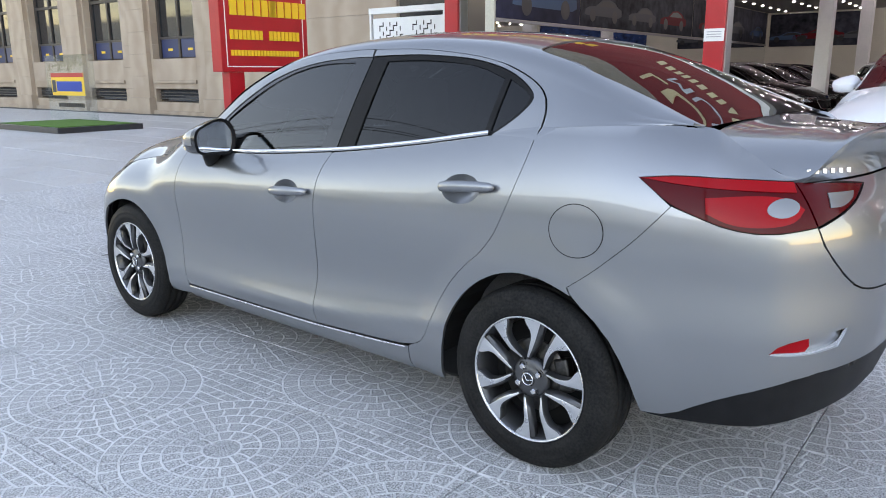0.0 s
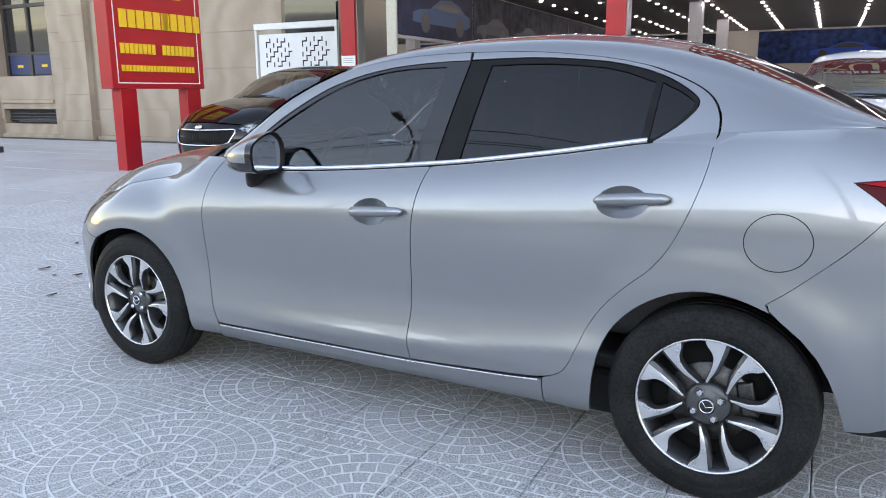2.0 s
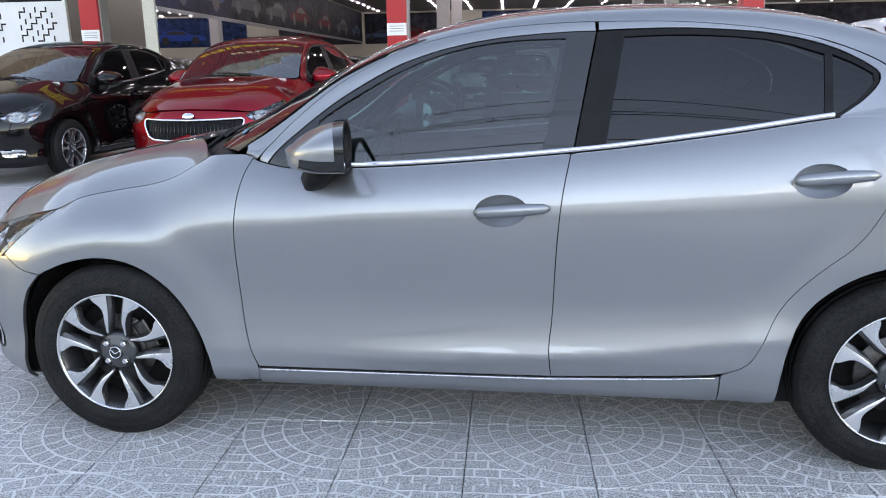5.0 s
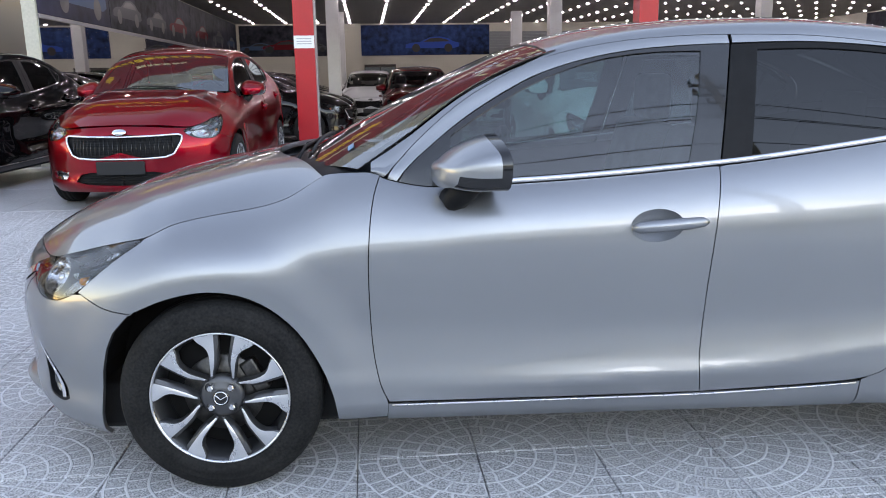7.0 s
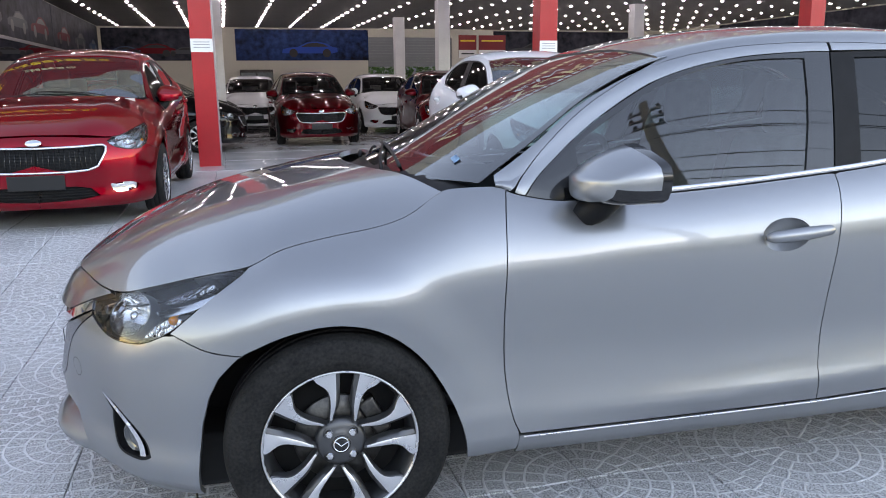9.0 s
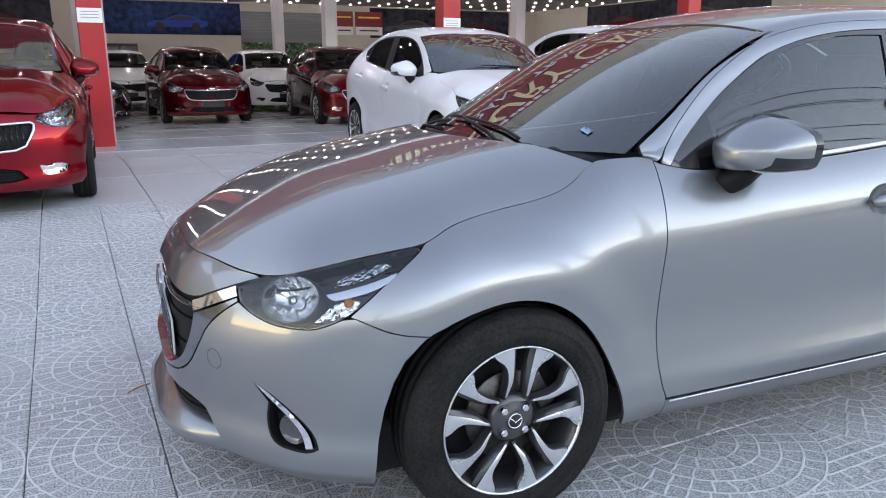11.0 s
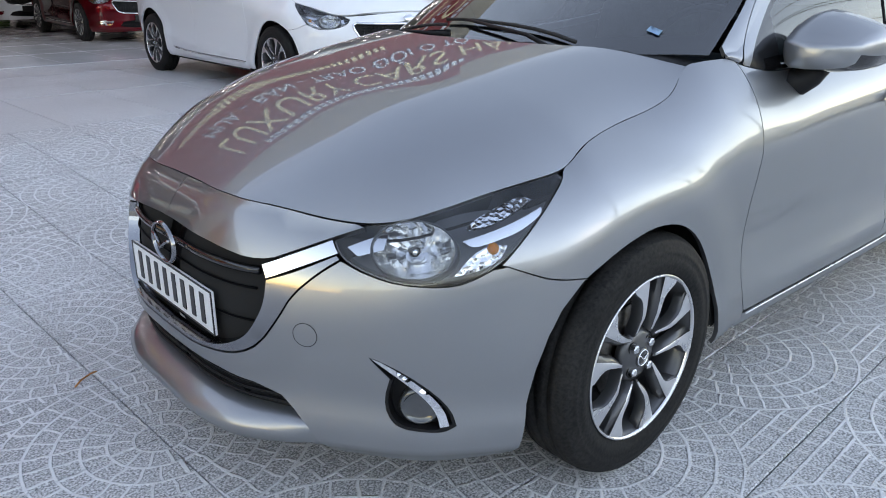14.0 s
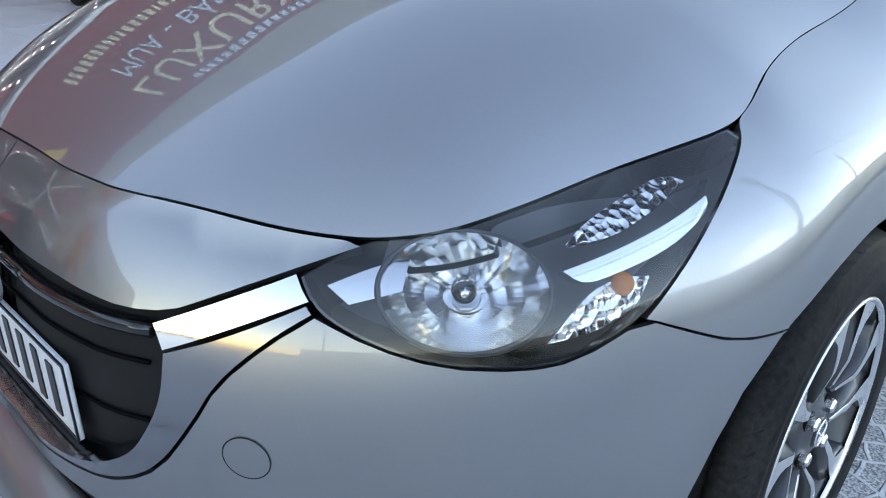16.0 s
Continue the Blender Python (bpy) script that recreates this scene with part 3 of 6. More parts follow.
def arm_bm(side, bright):
    """One arm of a looped spoke, in the plane of the wheel; the loop opens downwards. Angles count from the loop's middle."""
    rs = [.066, .072, .080, .090, .100, .112, .125, .140, .155, .168, .178, .188, .197, .2045]
    slot = spline([(.06, 8.5), (.07, 12), (.075, 13.5), (.09, 18.5), (.105, 22.4), (.12, 24.2), (.14, 25.6), (.18, 26.6), (.21, 27)])
    loop = spline([(.06, 4.5), (.07, 7), (.075, 8.2), (.09, 12.5), (.105, 15.6), (.12, 17.6), (.14, 18.9), (.157, 18.4), (.17, 16.2), (.18, 13.6), (.19, 11.4), (.21, 9.5)])
    bm = bmesh.new()
    rows = []
    for r in rs:
        if bright and r < .07:
            continue
        a0 = float(loop(r)) - (0 if bright else math.degrees(.003 / r))
        a1 = float(slot(r)) + (0 if bright else math.degrees(min(.011, .004 + (r - .06) * .12) / r))
        dip = .016 * max(0, (.115 - r) / .06)
        depth = (.0105 if bright else .012) + dip
        low, h = (.0012, .001) if bright else (.012, .030)
        c = []
        for f in (0, .10, .88 if bright else .62, 1):
            a = radians(-90 + side * (a0 + (a1 - a0) * f))
            c.append((r * math.cos(a), r * math.sin(a)))
        ys = [depth + low * .4, depth, depth, depth + low]
        top = [bm.verts.new((q[0], y, q[1])) for q, y in zip(c, ys)]
        bot = [bm.verts.new((q[0], depth + h, q[1])) for q in (c[0], c[3])]
        rows.append(top + bot[::-1])
    for a, b in zip(rows, rows[1:]):
        n = len(a)
        for i in range(n):
            bm.faces.new((a[i], a[(i + 1) % n], b[(i + 1) % n], b[i]))
    bm.faces.new(rows[0][::-1])
    bm.faces.new(rows[-1])
    bmesh.ops.recalc_face_normals(bm, faces=bm.faces[:])
    return smooth_bm(bm, 50)


def tyre_mesh():
    prof = []
    # inner bead, inner wall, tread with three grooves, outer wall, outer bead (y grows into the car)
    prof += [(.206, .150), (.225, .168), (.255, .176), (.284, .172), (.299, .160), (.305, .146)]
    for c in (.130, .0925, .055):
        prof += [(.3075, c + .005), (.3015, c + .0035), (.3015, c - .0035), (.3075, c - .005)]
    prof += [(.306, .036), (.302, .024), (.294, .013), (.2925, .0115), (.284, .007), (.270, .0035), (.2685, .0018), (.262, .0015), (.250, .002), (.2485, .0008), (.232, .003), (.220, .007), (.2115, .010), (.2085, .016), (.206, .020)]
    vs, fs = lathe(prof, 96)
    return raw("tyre", vs, fs, True)


def sipes_mesh():
    """Cross cuts on the shoulders of the tread."""
    vs, fs = [], []
    for i in range(64):
        a = 2 * math.pi * i / 64
        for y0, y1, r0, r1 in ((.012, .036, .2945, .3066), (.062, .084, .3078, .3078), (.150, .134, .3035, .3070)):
            k = len(vs)
            for y, r in ((y0, r0), (y1, r1)):
                for d in (-.0055, .0055):
                    b = a + d + (y - y0) * 4
                    vs.append(((r + .0006) * math.cos(b), y - (.0008 if y < .02 else 0), (r + .0006) * math.sin(b)))
            fs.append((k, k + 1, k + 3, k + 2))
    return raw("tread_cuts", vs, fs)


def wheel_parts(parent_name="wheel"):
    """An alloy wheel at the origin: outer face towards -y."""
    barrel = [(.2055, .012), (.209, .006), (.2115, .0085), (.212, .013), (.206, .018), (.200, .026), (.192, .05), (.186, .10), (.196, .15), (.205, .165)]
    vs, fs = lathe(barrel, 96)
    w = part(parent_name, raw("wheel", vs, fs, True), GUN)
    part("tyre", tyre_mesh(), TYRE, w)
    tagged(part("tread_pattern", sipes_mesh(), LINER, w), kind="stuff")
    lip = lathe([(.2035, .0125), (.2055, .0068), (.2088, .0052), (.2105, .0068), (.2112, .0095)], 96)
    part("rim_edge", raw("rim_edge", *lip, True), SATIN, w, "bright machined rim edge")
    back = lathe([(.04, .10), (.186, .105), (.192, .12)], 48)
    part("wheel_back", raw("wheel_back", *back, True), LINER, w)
    disc = lathe([(.05, .062), (.122, .062), (.124, .066), (.122, .072), (.05, .074)], 64)
    part("brake_disc", raw("brake_disc", *disc, True), STEEL, w)
    bm = box_bm(-.055, .055, .052, .09, .085, .135, .008)
    bmesh.ops.rotate(bm, verts=bm.verts[:], cent=(0, 0, 0), matrix=Matrix.Rotation(radians(55), 3, "Y"))
    part("brake_caliper", bm, STEEL, w)
    hubp = lathe([(.0, .017), (.028, .017), (.034, .020), (.048, .024), (.058, .027), (.066, .033), (.070, .045), (.064, .055), (0, .055)], 48)
    part("wheel_hub", raw("wheel_hub", *hubp, True), GUN, w)
    dark = [bpy.data.meshes.new("spoke") for _ in (0, 1)]
    bright = [bpy.data.meshes.new("spoke_face") for _ in (0, 1)]
    for i, sd in enumerate((-1, 1)):
        b = arm_bm(sd, False)
        b.to_mesh(dark[i])
        b.free()
        b = arm_bm(sd, True)
        b.to_mesh(bright[i])
        b.free()
    for k in range(5):
        for i in (0, 1):
            o = part("spoke", dark[i], GUN, w)
            o.matrix_basis = pose(0, 0, 0, 0, 72 * k, 0)
            f = part("spoke_face", bright[i], SATIN, w, "bright machined spoke face")
            f.matrix_basis = pose(0, 0, 0, 0, 72 * k, 0)
    nut = raw("lug_nut", *lathe([(0, .010), (.008, .0105), (.0108, .014), (.0115, .030)], 6), False)
    cup = raw("lug_pocket", *lathe([(.0118, .0285), (.0150, .0265), (.0160, .0225)], 20), True)
    for k in range(4):
        a = radians(52 + 90 * k)
        part("lug_nut", nut, SATIN, w, "bright wheel nut").matrix_basis = pose(.044 * math.cos(a), .0, .044 * math.sin(a))
        part("lug_pocket", cup, LINER, w).matrix_basis = pose(.044 * math.cos(a), .0, .044 * math.sin(a))
    part("hub_cap", raw("hub_cap", *lathe([(0, .0135), (.022, .0135), (.0255, .016), (.0265, .02)], 40), True), GLOSS, w)
    ring = lathe([(.0185, .0132), (.0192, .0118), (.0208, .0118), (.0215, .0132)], 40)
    part("cap_ring", raw("cap_ring", *ring, True), CHROME, w)
    wing = tube([(-.017, .0125, .008), (-.010, .0118, .004), (0, .0115, -.004), (.010, .0118, .004), (.017, .0125, .008)], .0016, 6)
    part("cap_badge", raw("cap_badge", *wing, True), CHROME, w)
    return w


def put_wheels(car, first):
    poses = [pose(-1.279, -.842, .312, 0, 7, 0), pose(1.285, -.842, .312, 0, 22, 0), pose(-1.279, .842, .312, 0, 20, 180), pose(1.285, .842, .312, 0, 50, 180)]
    for i, m in enumerate(poses):
        w = first if i == 0 else copy_thing(first, m)
        w.parent = car
        w.matrix_basis = m @ Matrix.Scale(1.02, 4)


def plate(car, m, wide, tall, rows, name="number_plate"):
    p = part(name, box_bm(-wide / 2, wide / 2, -.004, .004, -tall / 2, tall / 2, .003), PLATE_W, car, "white number plate with dark bars")
    p.matrix_basis = m
    for zc, h, n, span in rows:
        for i in range(n):
            x = -span / 2 + span * (i + .5) / n
            part("plate_bar", box_bm(x - span / n * .2, x + span / n * .2, -.006, -.003, zc - h / 2, zc + h / 2), INK, p)
    edge = bmesh.new()
    for a in ((-wide / 2, -wide / 2 + .004, -tall / 2, tall / 2), (wide / 2 - .004, wide / 2, -tall / 2, tall / 2), (-wide / 2 + .004, wide / 2 - .004, -tall / 2, -tall / 2 + .004), (-wide / 2 + .004, wide / 2 - .004, tall / 2 - .004, tall / 2)):
        box_bm(a[0], a[1], -.0055, -.003, a[2], a[3], bm=edge)
    part("plate_border", edge, INK, p)
    return p


def grid_bars(F, s0, s1, zs, r=.004):
    """Slats that follow the nose."""
    vs, fs = [], []
    for z in zs:
        pts = [F(np.float64(s), np.float64(z)) for s in np.linspace(s0, s1, 14)]
        v, f = tube(pts, r, 6)
        k = len(vs)
        vs += list(v)
        fs += [tuple(i + k for i in q) for q in f]
    return vs, fs


def both(name, me, m, car, label=""):
    part(name, me, m, car, label)
    part(name, flip_y(me), m, car, label)


def saloon(name, label, col, style="a", step=.03, seats=True, glass=None):
    car = thing(name, label, "car")
    sh, cb = shell, cabin
    SC = (1, .42)

    def panel(nm, outline, m, holes=(), lab="", **kw):
        kw.setdefault("step", step)
        kw.setdefault("gap", .0016)
        parent = kw.pop("parent", car)
        a = skin(nm, sh, outline, holes, **kw)
        b = skin(nm, sh, outline, holes, mirror=True, **kw)
        return part(nm, a, m, parent, lab), part(nm, b, m, parent, lab)

    def upper(nm, outline, m, holes=(), lab="", **kw):
        kw.setdefault("step", step)
        F = kw.pop("F", cb)
        a = skin(nm, F, outline, holes, scale=SC, **kw)
        b = skin(nm, F, outline, holes, scale=SC, mirror=True, **kw)
        return part(nm, a, m, car, lab), part(nm, b, m, car, lab)

    cups = [oval(c, .082, .049, 22, .06) for c, _, _ in HANDLES]
    # dark inner shell closes the gaps
    lining = [(0, .2), (.9, .2), (.955, .3), (.975, .40), (1.01, .52), (1.09, .612), (1.23, .664), (1.358, .685), (1.5, .652), (1.62, .555), (1.70, .42), (1.74, .30), (1.76, .225), (3.50, .225), (3.53, .40), (3.58, .53), (3.69, .64), (3.84, .70), (3.98, .695), (4.10, .65), (4.22, .55), (4.29, .43), (4.335, .30), (4.5, .3), (GIRTH, .3), (GIRTH, .98)] + along_top(GIRTH - .05, .05, 60, .012)
    hole = along_top(1.07, .64, 10, .018) + LAMP_LOW[1:8]
    a = skin("inner_body", inner(sh, .040), lining, [hole], step=.06, gap=0, thick=0)
    both("inner_body", a, LINER, car)
    # wings, doors, sills, quarters
    panel("wing", [(1.112, .788), (1.06, .757), (1.0, .712)] + BUMP_F + [(1.113, .588)] + ARCH_F[2:] + [(1.80, .218), (1.868, .22)] + GAP_A + along_top(1.868, 1.125, 22, -.0020), col)
    fd = panel("front_door", GAP_A[::-1] + [(2.4, .280)] + GAP_B + along_top(2.905, 1.885, 24), col, [cups[0]])
    rd = panel("rear_door", GAP_B[::-1] + GAP_C + along_top(3.872, 2.925, 24), col, [cups[1]], step=step * .55)
    panel("sill", [(1.868, .205), (1.868, .217), (1.872, .273), (2.4, .276), (2.862, .279), (3.25, .294), (3.385, .303), (3.385, .205)], col)
    panel("quarter_panel", [(3.885, 1.11)] + GAP_C[::-1][:-1] + [(3.387, .305), (3.387, .208), (3.50, .208)] + ARCH_R[:7] + BUMP_R + [(4.31, .968)] + TAIL_TOP + along_top(4.76, 3.895, 30, 0), col, gap=.0004)
    panel("rear_bumper", BUMP_R[::-1] + [(4.068, .652)] + ARCH_R[6:] + [(4.39, .287), (4.49, .349), (4.612, .402), (4.787, .447), (4.974, .447), (GIRTH, .44), (GIRTH, .655), (5.16, .66), (5.013, .672), (4.92, .708), (4.797, .814)] + TAIL_LOW, col, [[(4.652, .521), (4.685, .55), (4.777, .567), (4.933, .574), (4.899, .522), (4.765, .513)]], rounds=1)
    panel("rear_valance", [(4.302, .283), (4.39, .287), (4.49, .349), (4.612, .402), (4.787, .447), (4.974, .447), (GIRTH, .44), (GIRTH, .30), (4.9, .292), (4.65, .272), (4.42, .268), (4.33, .274)], BLACK, lift=-.004, lab="black plastic rear valance")
    panel("reflector_pocket", [(4.64, .515), (4.68, .555), (4.777, .572), (4.94, .58), (4.91, .517), (4.765, .507)], col, lift=-.016, gap=0)
    # on the silver car, chrome stands in for the light on the pocket's floor
    panel("reflector_ledge", [(4.652, .518), (4.70, .5135), (4.765, .5105), (4.90, .519), (4.935, .574), (4.918, .571), (4.888, .532), (4.765, .522), (4.67, .526)], CHROME if style == "a" else col, lift=-.003, gap=0, thick=.012)
    panel("rear_reflector", [(4.655, .521), (4.685, .548), (4.777, .565), (4.783, .538), (4.765, .515)], RED_LENS, lift=-.006, lab="red rear reflector")
    # tail lamps and boot
    tl, tr = panel("tail_lamp", TAIL_TOP + TAIL_LOW + [(4.31, .968)], DEEP_RED, lab="red tail lamp")
    for side, lamp in ((0, tl), (1, tr)):
        mi = bool(side)
        part("lamp_band", skin("lamp_band", sh, [(4.268, 1.003), (4.37, 1.013), (4.53, 1.008), (4.722, .999), (4.72, .972), (4.53, .978), (4.36, .99)], step=step, gap=.001, thick=.004, lift=.004, mirror=mi), RED_LENS, lamp)
        part("lamp_glow", skin("lamp_glow", sh, [(4.45, .958), (4.58, .968), (4.69, .962), (4.735, .93), (4.70, .892), (4.60, .880), (4.52, .886), (4.455, .915)], step=step, gap=.001, thick=.004, lift=.003, mirror=mi), RED_LENS, lamp)
        part("reversing_cell", skin("reversing_cell", sh, oval((4.668, .934), .052, .026, 20, .12), step=step, gap=.001, thick=.004, lift=.004, mirror=mi), CLEAR_CELL, lamp)
    panel("boot_lamp", [(4.731, 1.0), (4.90, .992), (5.05, .980), (4.931, .928), (4.773, .8825)], DEEP_RED, lab="red inner tail lamp")
    panel("boot_cell", [(4.84, .968), (4.97, .966), (4.95, .945), (4.88, .925), (4.83, .928)], CLEAR_CELL, lift=.003, thick=.003)
    panel("boot_face", [(4.80, .995), (GIRTH, .998), (GIRTH, .66), (5.16, .662), (5.015, .674), (4.9215, .7098), (4.799, .8155), (4.774, .878), (4.935, .925), (5.06, .980), (4.90, .995)], col)
    fdk = over(deck)
    part("boot_lid", skin("boot_lid", fdk, [(1.74, 0), (1.742, .50), (1.75, .590), (1.80, .590), (1.87, .582), (1.94, .572), (1.982, .557), (2.03, .51), (2.10, .32), (2.125, 0)], step=step, whole=True, thick=.02), col, car)
    # lip below the boot's rear edge
    vs, fs = [], []
    ys = np.linspace(-.56, .56, 41)
    for y in ys:
        t = 1 - abs(y) / .6
        xe = 2.13 - .17 * (abs(y) / .56) ** 2.2
        zt = float(deck(xe, y))
        p = shell(s_at(2.19) if abs(y) < .02 else np.interp(abs(y), plan_w(np.linspace(4.6, GIRTH, 200))[::-1], np.linspace(4.6, GIRTH, 200)[::-1]), .999)
        vs += [(xe - .004, y, zt - .003), (xe + .006, y, zt - .012), (xe - .035, y, zt - .045), (float(p[0]) - .004, y, 1.0)]
    for i in range(len(ys) - 1):
        for k in range(3):
            fs.append((4 * i + k, 4 * i + k + 1, 4 * i + k + 5, 4 * i + k + 4))
    part("boot_lip", raw("boot_lip", vs, [f[::-1] for f in fs], True), col, car)
    # front
    if style == "a":
        bump = [(0, .337), (0, .372), (.06, .373), (.159, .376), (.254, .387), (.326, .402), (.38, .435), (.434, .508), (.467, .563), (.523, .612), (.571, .642)] + LAMP_LOW[2:7] + BUMP_F[1:] + [(1.10, .582)] + ARCH_F[1::-1] + [(.968, .17), (.85, .152), (.69, .155), (.53, .165), (.515, .19), (.468, .268), (.402, .326), (.205, .345)]
        holes = [FOG]
        panel("front_bumper", bump, col, holes, rounds=1)
        panel("grille_frame", [(0, .374), (.159, .378), (.254, .389), (.326, .404), (.38, .437), (.434, .510), (.467, .565), (.523, .614), (.569, .643), (.561, .652), (.47, .612), (.410, .590)] + GRILLE[6::-1], SMOKE, thick=.03, lab="smoked chrome grille surround")
        panel("grille_wing", [(.392, .618), (.47, .650), (.549, .679), (.566, .654), (.47, .616), (.412, .592), (.404, .590)], CHROME, lift=.004, thick=.02, lab="chrome grille wing")
        panel("nose_panel", [(0, .648), (.05, .648), (.26, .638), (.388, .621), (.47, .654), (.55, .683), (.612, .702)] + along_top(.60, 0, 16, -.0018), col, thick=.02)
        ss = np.linspace(0, .515, 26)
        vs = []
        for q in ss:
            k = 1 - 1.25 * (q / .515) ** 3.2
            for o, z in ((-.045, .276), (-.006, .266), (.014 * k, .254), (.034 * k, .242), (.040 * k, .230), (.036 * k, .212), (.012 * k, .186), (-.05, .176)):
                vs.append(inner(sh, -o)(np.float64(q), np.float64(z - .018 * (q / .515) ** 2 * (1 if z > .2 else 0))))
        fs = [(8 * i + j, 8 * i + 8 + j, 8 * i + 9 + j, 8 * i + 1 + j) for i in range(25) for j in range(7)]
        fs.append(tuple(8 * 25 + j for j in range(8)))
        both("splitter", raw("splitter", vs, [f[::-1] for f in fs], True), col, car, "lip below the front bumper")
        dark = skin("grille", inner(sh, .045), [(0, .37), (.42, .40), (.44, .60), (.40, .655), (0, .665)], step=.05, gap=0, thick=0)
        both("grille", dark, GRILLE_BLACK, car, "black grille")
        vf = grid_bars(inner(sh, .030), 0, .37, (.600,), .010)
        both("grille_slat", raw("grille_slat", *vf, True), GLOSS, car)
        vf = grid_bars(inner(sh, .036), 0, .36, (.555, .47), .003)
        both("grille_slat", raw("grille_slat", *vf, True), GRILLE_BLACK, car)
        low = skin("lower_grille", inner(sh, .04), [(0, .27), (.48, .25), (.44, .345), (0, .36)], step=.05, gap=0, thick=0)
        both("lower_grille", low, GRILLE_BLACK, car)
        both("lower_slat", raw("lower_slat", *grid_bars(inner(sh, .028), 0, .44, (.285, .30, .315), .004), True), BLACK, car)
        emb = part("badge", raw("badge", *lathe([(.055, .006), (.057, -.001), (.060, -.003), (.064, -.001), (.066, .006)], 48), True), SMOKE, car, "round chrome badge")
        emb.matrix_basis = Matrix.Translation((-2.110, .0, .583)) @ pose(0, 0, 0, 0, 0, -90) @ Matrix.Diagonal((1, 1, .80, 1))
        part("badge_wing", raw("badge_wing", *tube([(-.05, 0, .02), (-.03, -.002, .012), (0, -.004, -.014), (.03, -.002, .012), (.05, 0, .02)], .0055, 8), True), SMOKE, emb)
        plate(car, pose(-2.095, .012, .466, 0, 0, -90), .47, .11, [(0, .075, 8, .42)])
        # fog lamps
        pocket = skin("fog_pocket", inner(sh, .035), [(a + (.735 - a) * -.04, b + (.33 - b) * -.04) for a, b in FOG], step=.03, gap=0, thick=0)
        both("fog_pocket", pocket, BLACK, car, "black fog lamp pocket")
        lip = skin("fog_rim", sh, FOG, [[(.728 + (a - .728) * .92, .335 + (b - .335) * .92) for a, b in FOG]], step=.02, gap=-.001, thick=.035, lift=-.001)
        both("fog_rim", lip, BLACK, car)
        for mi in (0, 1):
            m = Matrix.Translation((-1.845, -.648, .316)) @ Euler((0, 0, radians(-48))).to_matrix().to_4x4()
            vf = moved(lathe([(0, .008), (.012, .004), (.030, .010), (.036, .002), (.040, .0), (.046, .012), (.048, .03)], 32), m)
            me = raw("fog_lamp", *vf, True)
            part("fog_lamp", flip_y(me) if mi else me, FOG_GLASS, car, "round fog lamp")
        strip = skin("fog_trim", sh, [(.640, .437), (.656, .433), (.712, .402), (.766, .355), (.797, .313), (.806, .279), (.786, .276), (.778, .310), (.748, .350), (.700, .392)], step=.015, gap=0, thick=.012, lift=.002)
        both("fog_trim", strip, CHROME, car, "chrome strip over the fog lamp")
        capm = skin("tow_cover", sh, oval((.494, .477), .0265, .0265, 28), step=.02, gap=0, thick=.004, lift=.0005)
        both("tow_cover", capm, col, car)
        ringm = skin("tow_gap", sh, oval((.494, .477), .0285, .0285, 28), [oval((.494, .477), .0268, .0268, 28)], step=.02, gap=0, thick=0, lift=.0006)
        both("tow_gap", ringm, SEAL, car)
    else:
        g = [(0, .640), (.28, .646), (.50, .652), (.528, .636), (.515, .60), (.44, .492), (.37, .468), (.2, .460), (0, .458)]
        low = [(0, .345), (.36, .345), (.44, .265), (.30, .245), (0, .24)]
        fog = [(.53, .345), (.70, .352), (.78, .325), (.76, .29), (.60, .265), (.55, .29)]
        panel("front_bumper", [(0, .728), (.26, .722), (.45, .708), (.60, .70), (.552, .677)] + LAMP_LOW[1:7] + BUMP_F[1:] + [(1.10, .582)] + ARCH_F[1::-1] + [(.968, .17), (.69, .16), (.4, .175), (0, .18)] + [(0, .235)] + low[::-1][1:-1] + [(0, .35), (0, .515)] + g[::-1][1:-1] + [(0, .66)], col, [fog], rounds=1)
        k = skin("grille", inner(sh, .02), [(a * 1.06, .55 + (b - .55) * 1.12) for a, b in g], step=.04, gap=0, thick=0)
        both("grille", k, BLACK, car, "black mesh grille")
        rim = resample(np.array(g + g[::-1][1:-1]), .03)
        rimp = [inner(sh, -.001)(np.float64(a), np.float64(b)) for a, b in rim[:len(rim) // 2 + 1]]
        both("grille_edge", raw("grille_edge", *tube(rimp, .010, 8), True), CHROME, car, "chrome grille edge")
        bars_at = [[inner(sh, .011)(np.float64(a), np.float64(z)) for z in (.470, .55, .635)] for a in np.arange(.02, .44, .038)]
        for pts in bars_at:
            both("grille_bar", raw("grille_bar", *tube(pts, .0028, 5), True), GLOSS, car)
        for zc in (.484, .506, .528, .550, .572, .594, .616):
            both("grille_slat", raw("grille_slat", *grid_bars(inner(sh, .010), 0, .46, (zc,), .0022), True), BLACK, car)
        k = skin("lower_grille", inner(sh, .03), [(0, .36), (.40, .36), (.47, .25), (0, .22)], step=.05, gap=0, thick=0)
        both("lower_grille", k, BLACK, car)
        both("lower_slat", raw("lower_slat", *grid_bars(inner(sh, .012), 0, .40, (.265, .285, .305, .325), .005), True), BLACK, car)
        k = skin("fog_lamp", sh, fog, step=.03, gap=0, thick=.01, lift=-.008)
        both("fog_lamp", k, CHROME, car, "clear chromed fog lamp")
        part("number_plate", box_bm(-.20, .20, -.012, .0, -.055, .055, .003), INK, car, "black blank number plate").matrix_basis = pose(-2.132, 0, .385, 0, 0, -90)
        part("badge", raw("badge", *lathe([(0, -.004), (.045, -.003), (.052, .004)], 32), True), CHROME, car, "oval chrome badge").matrix_basis = Matrix.Translation((-2.098, 0, .684)) @ pose(0, 0, 0, -35, 0, -90) @ Matrix.Diagonal((1.1, 1, .6, 1))
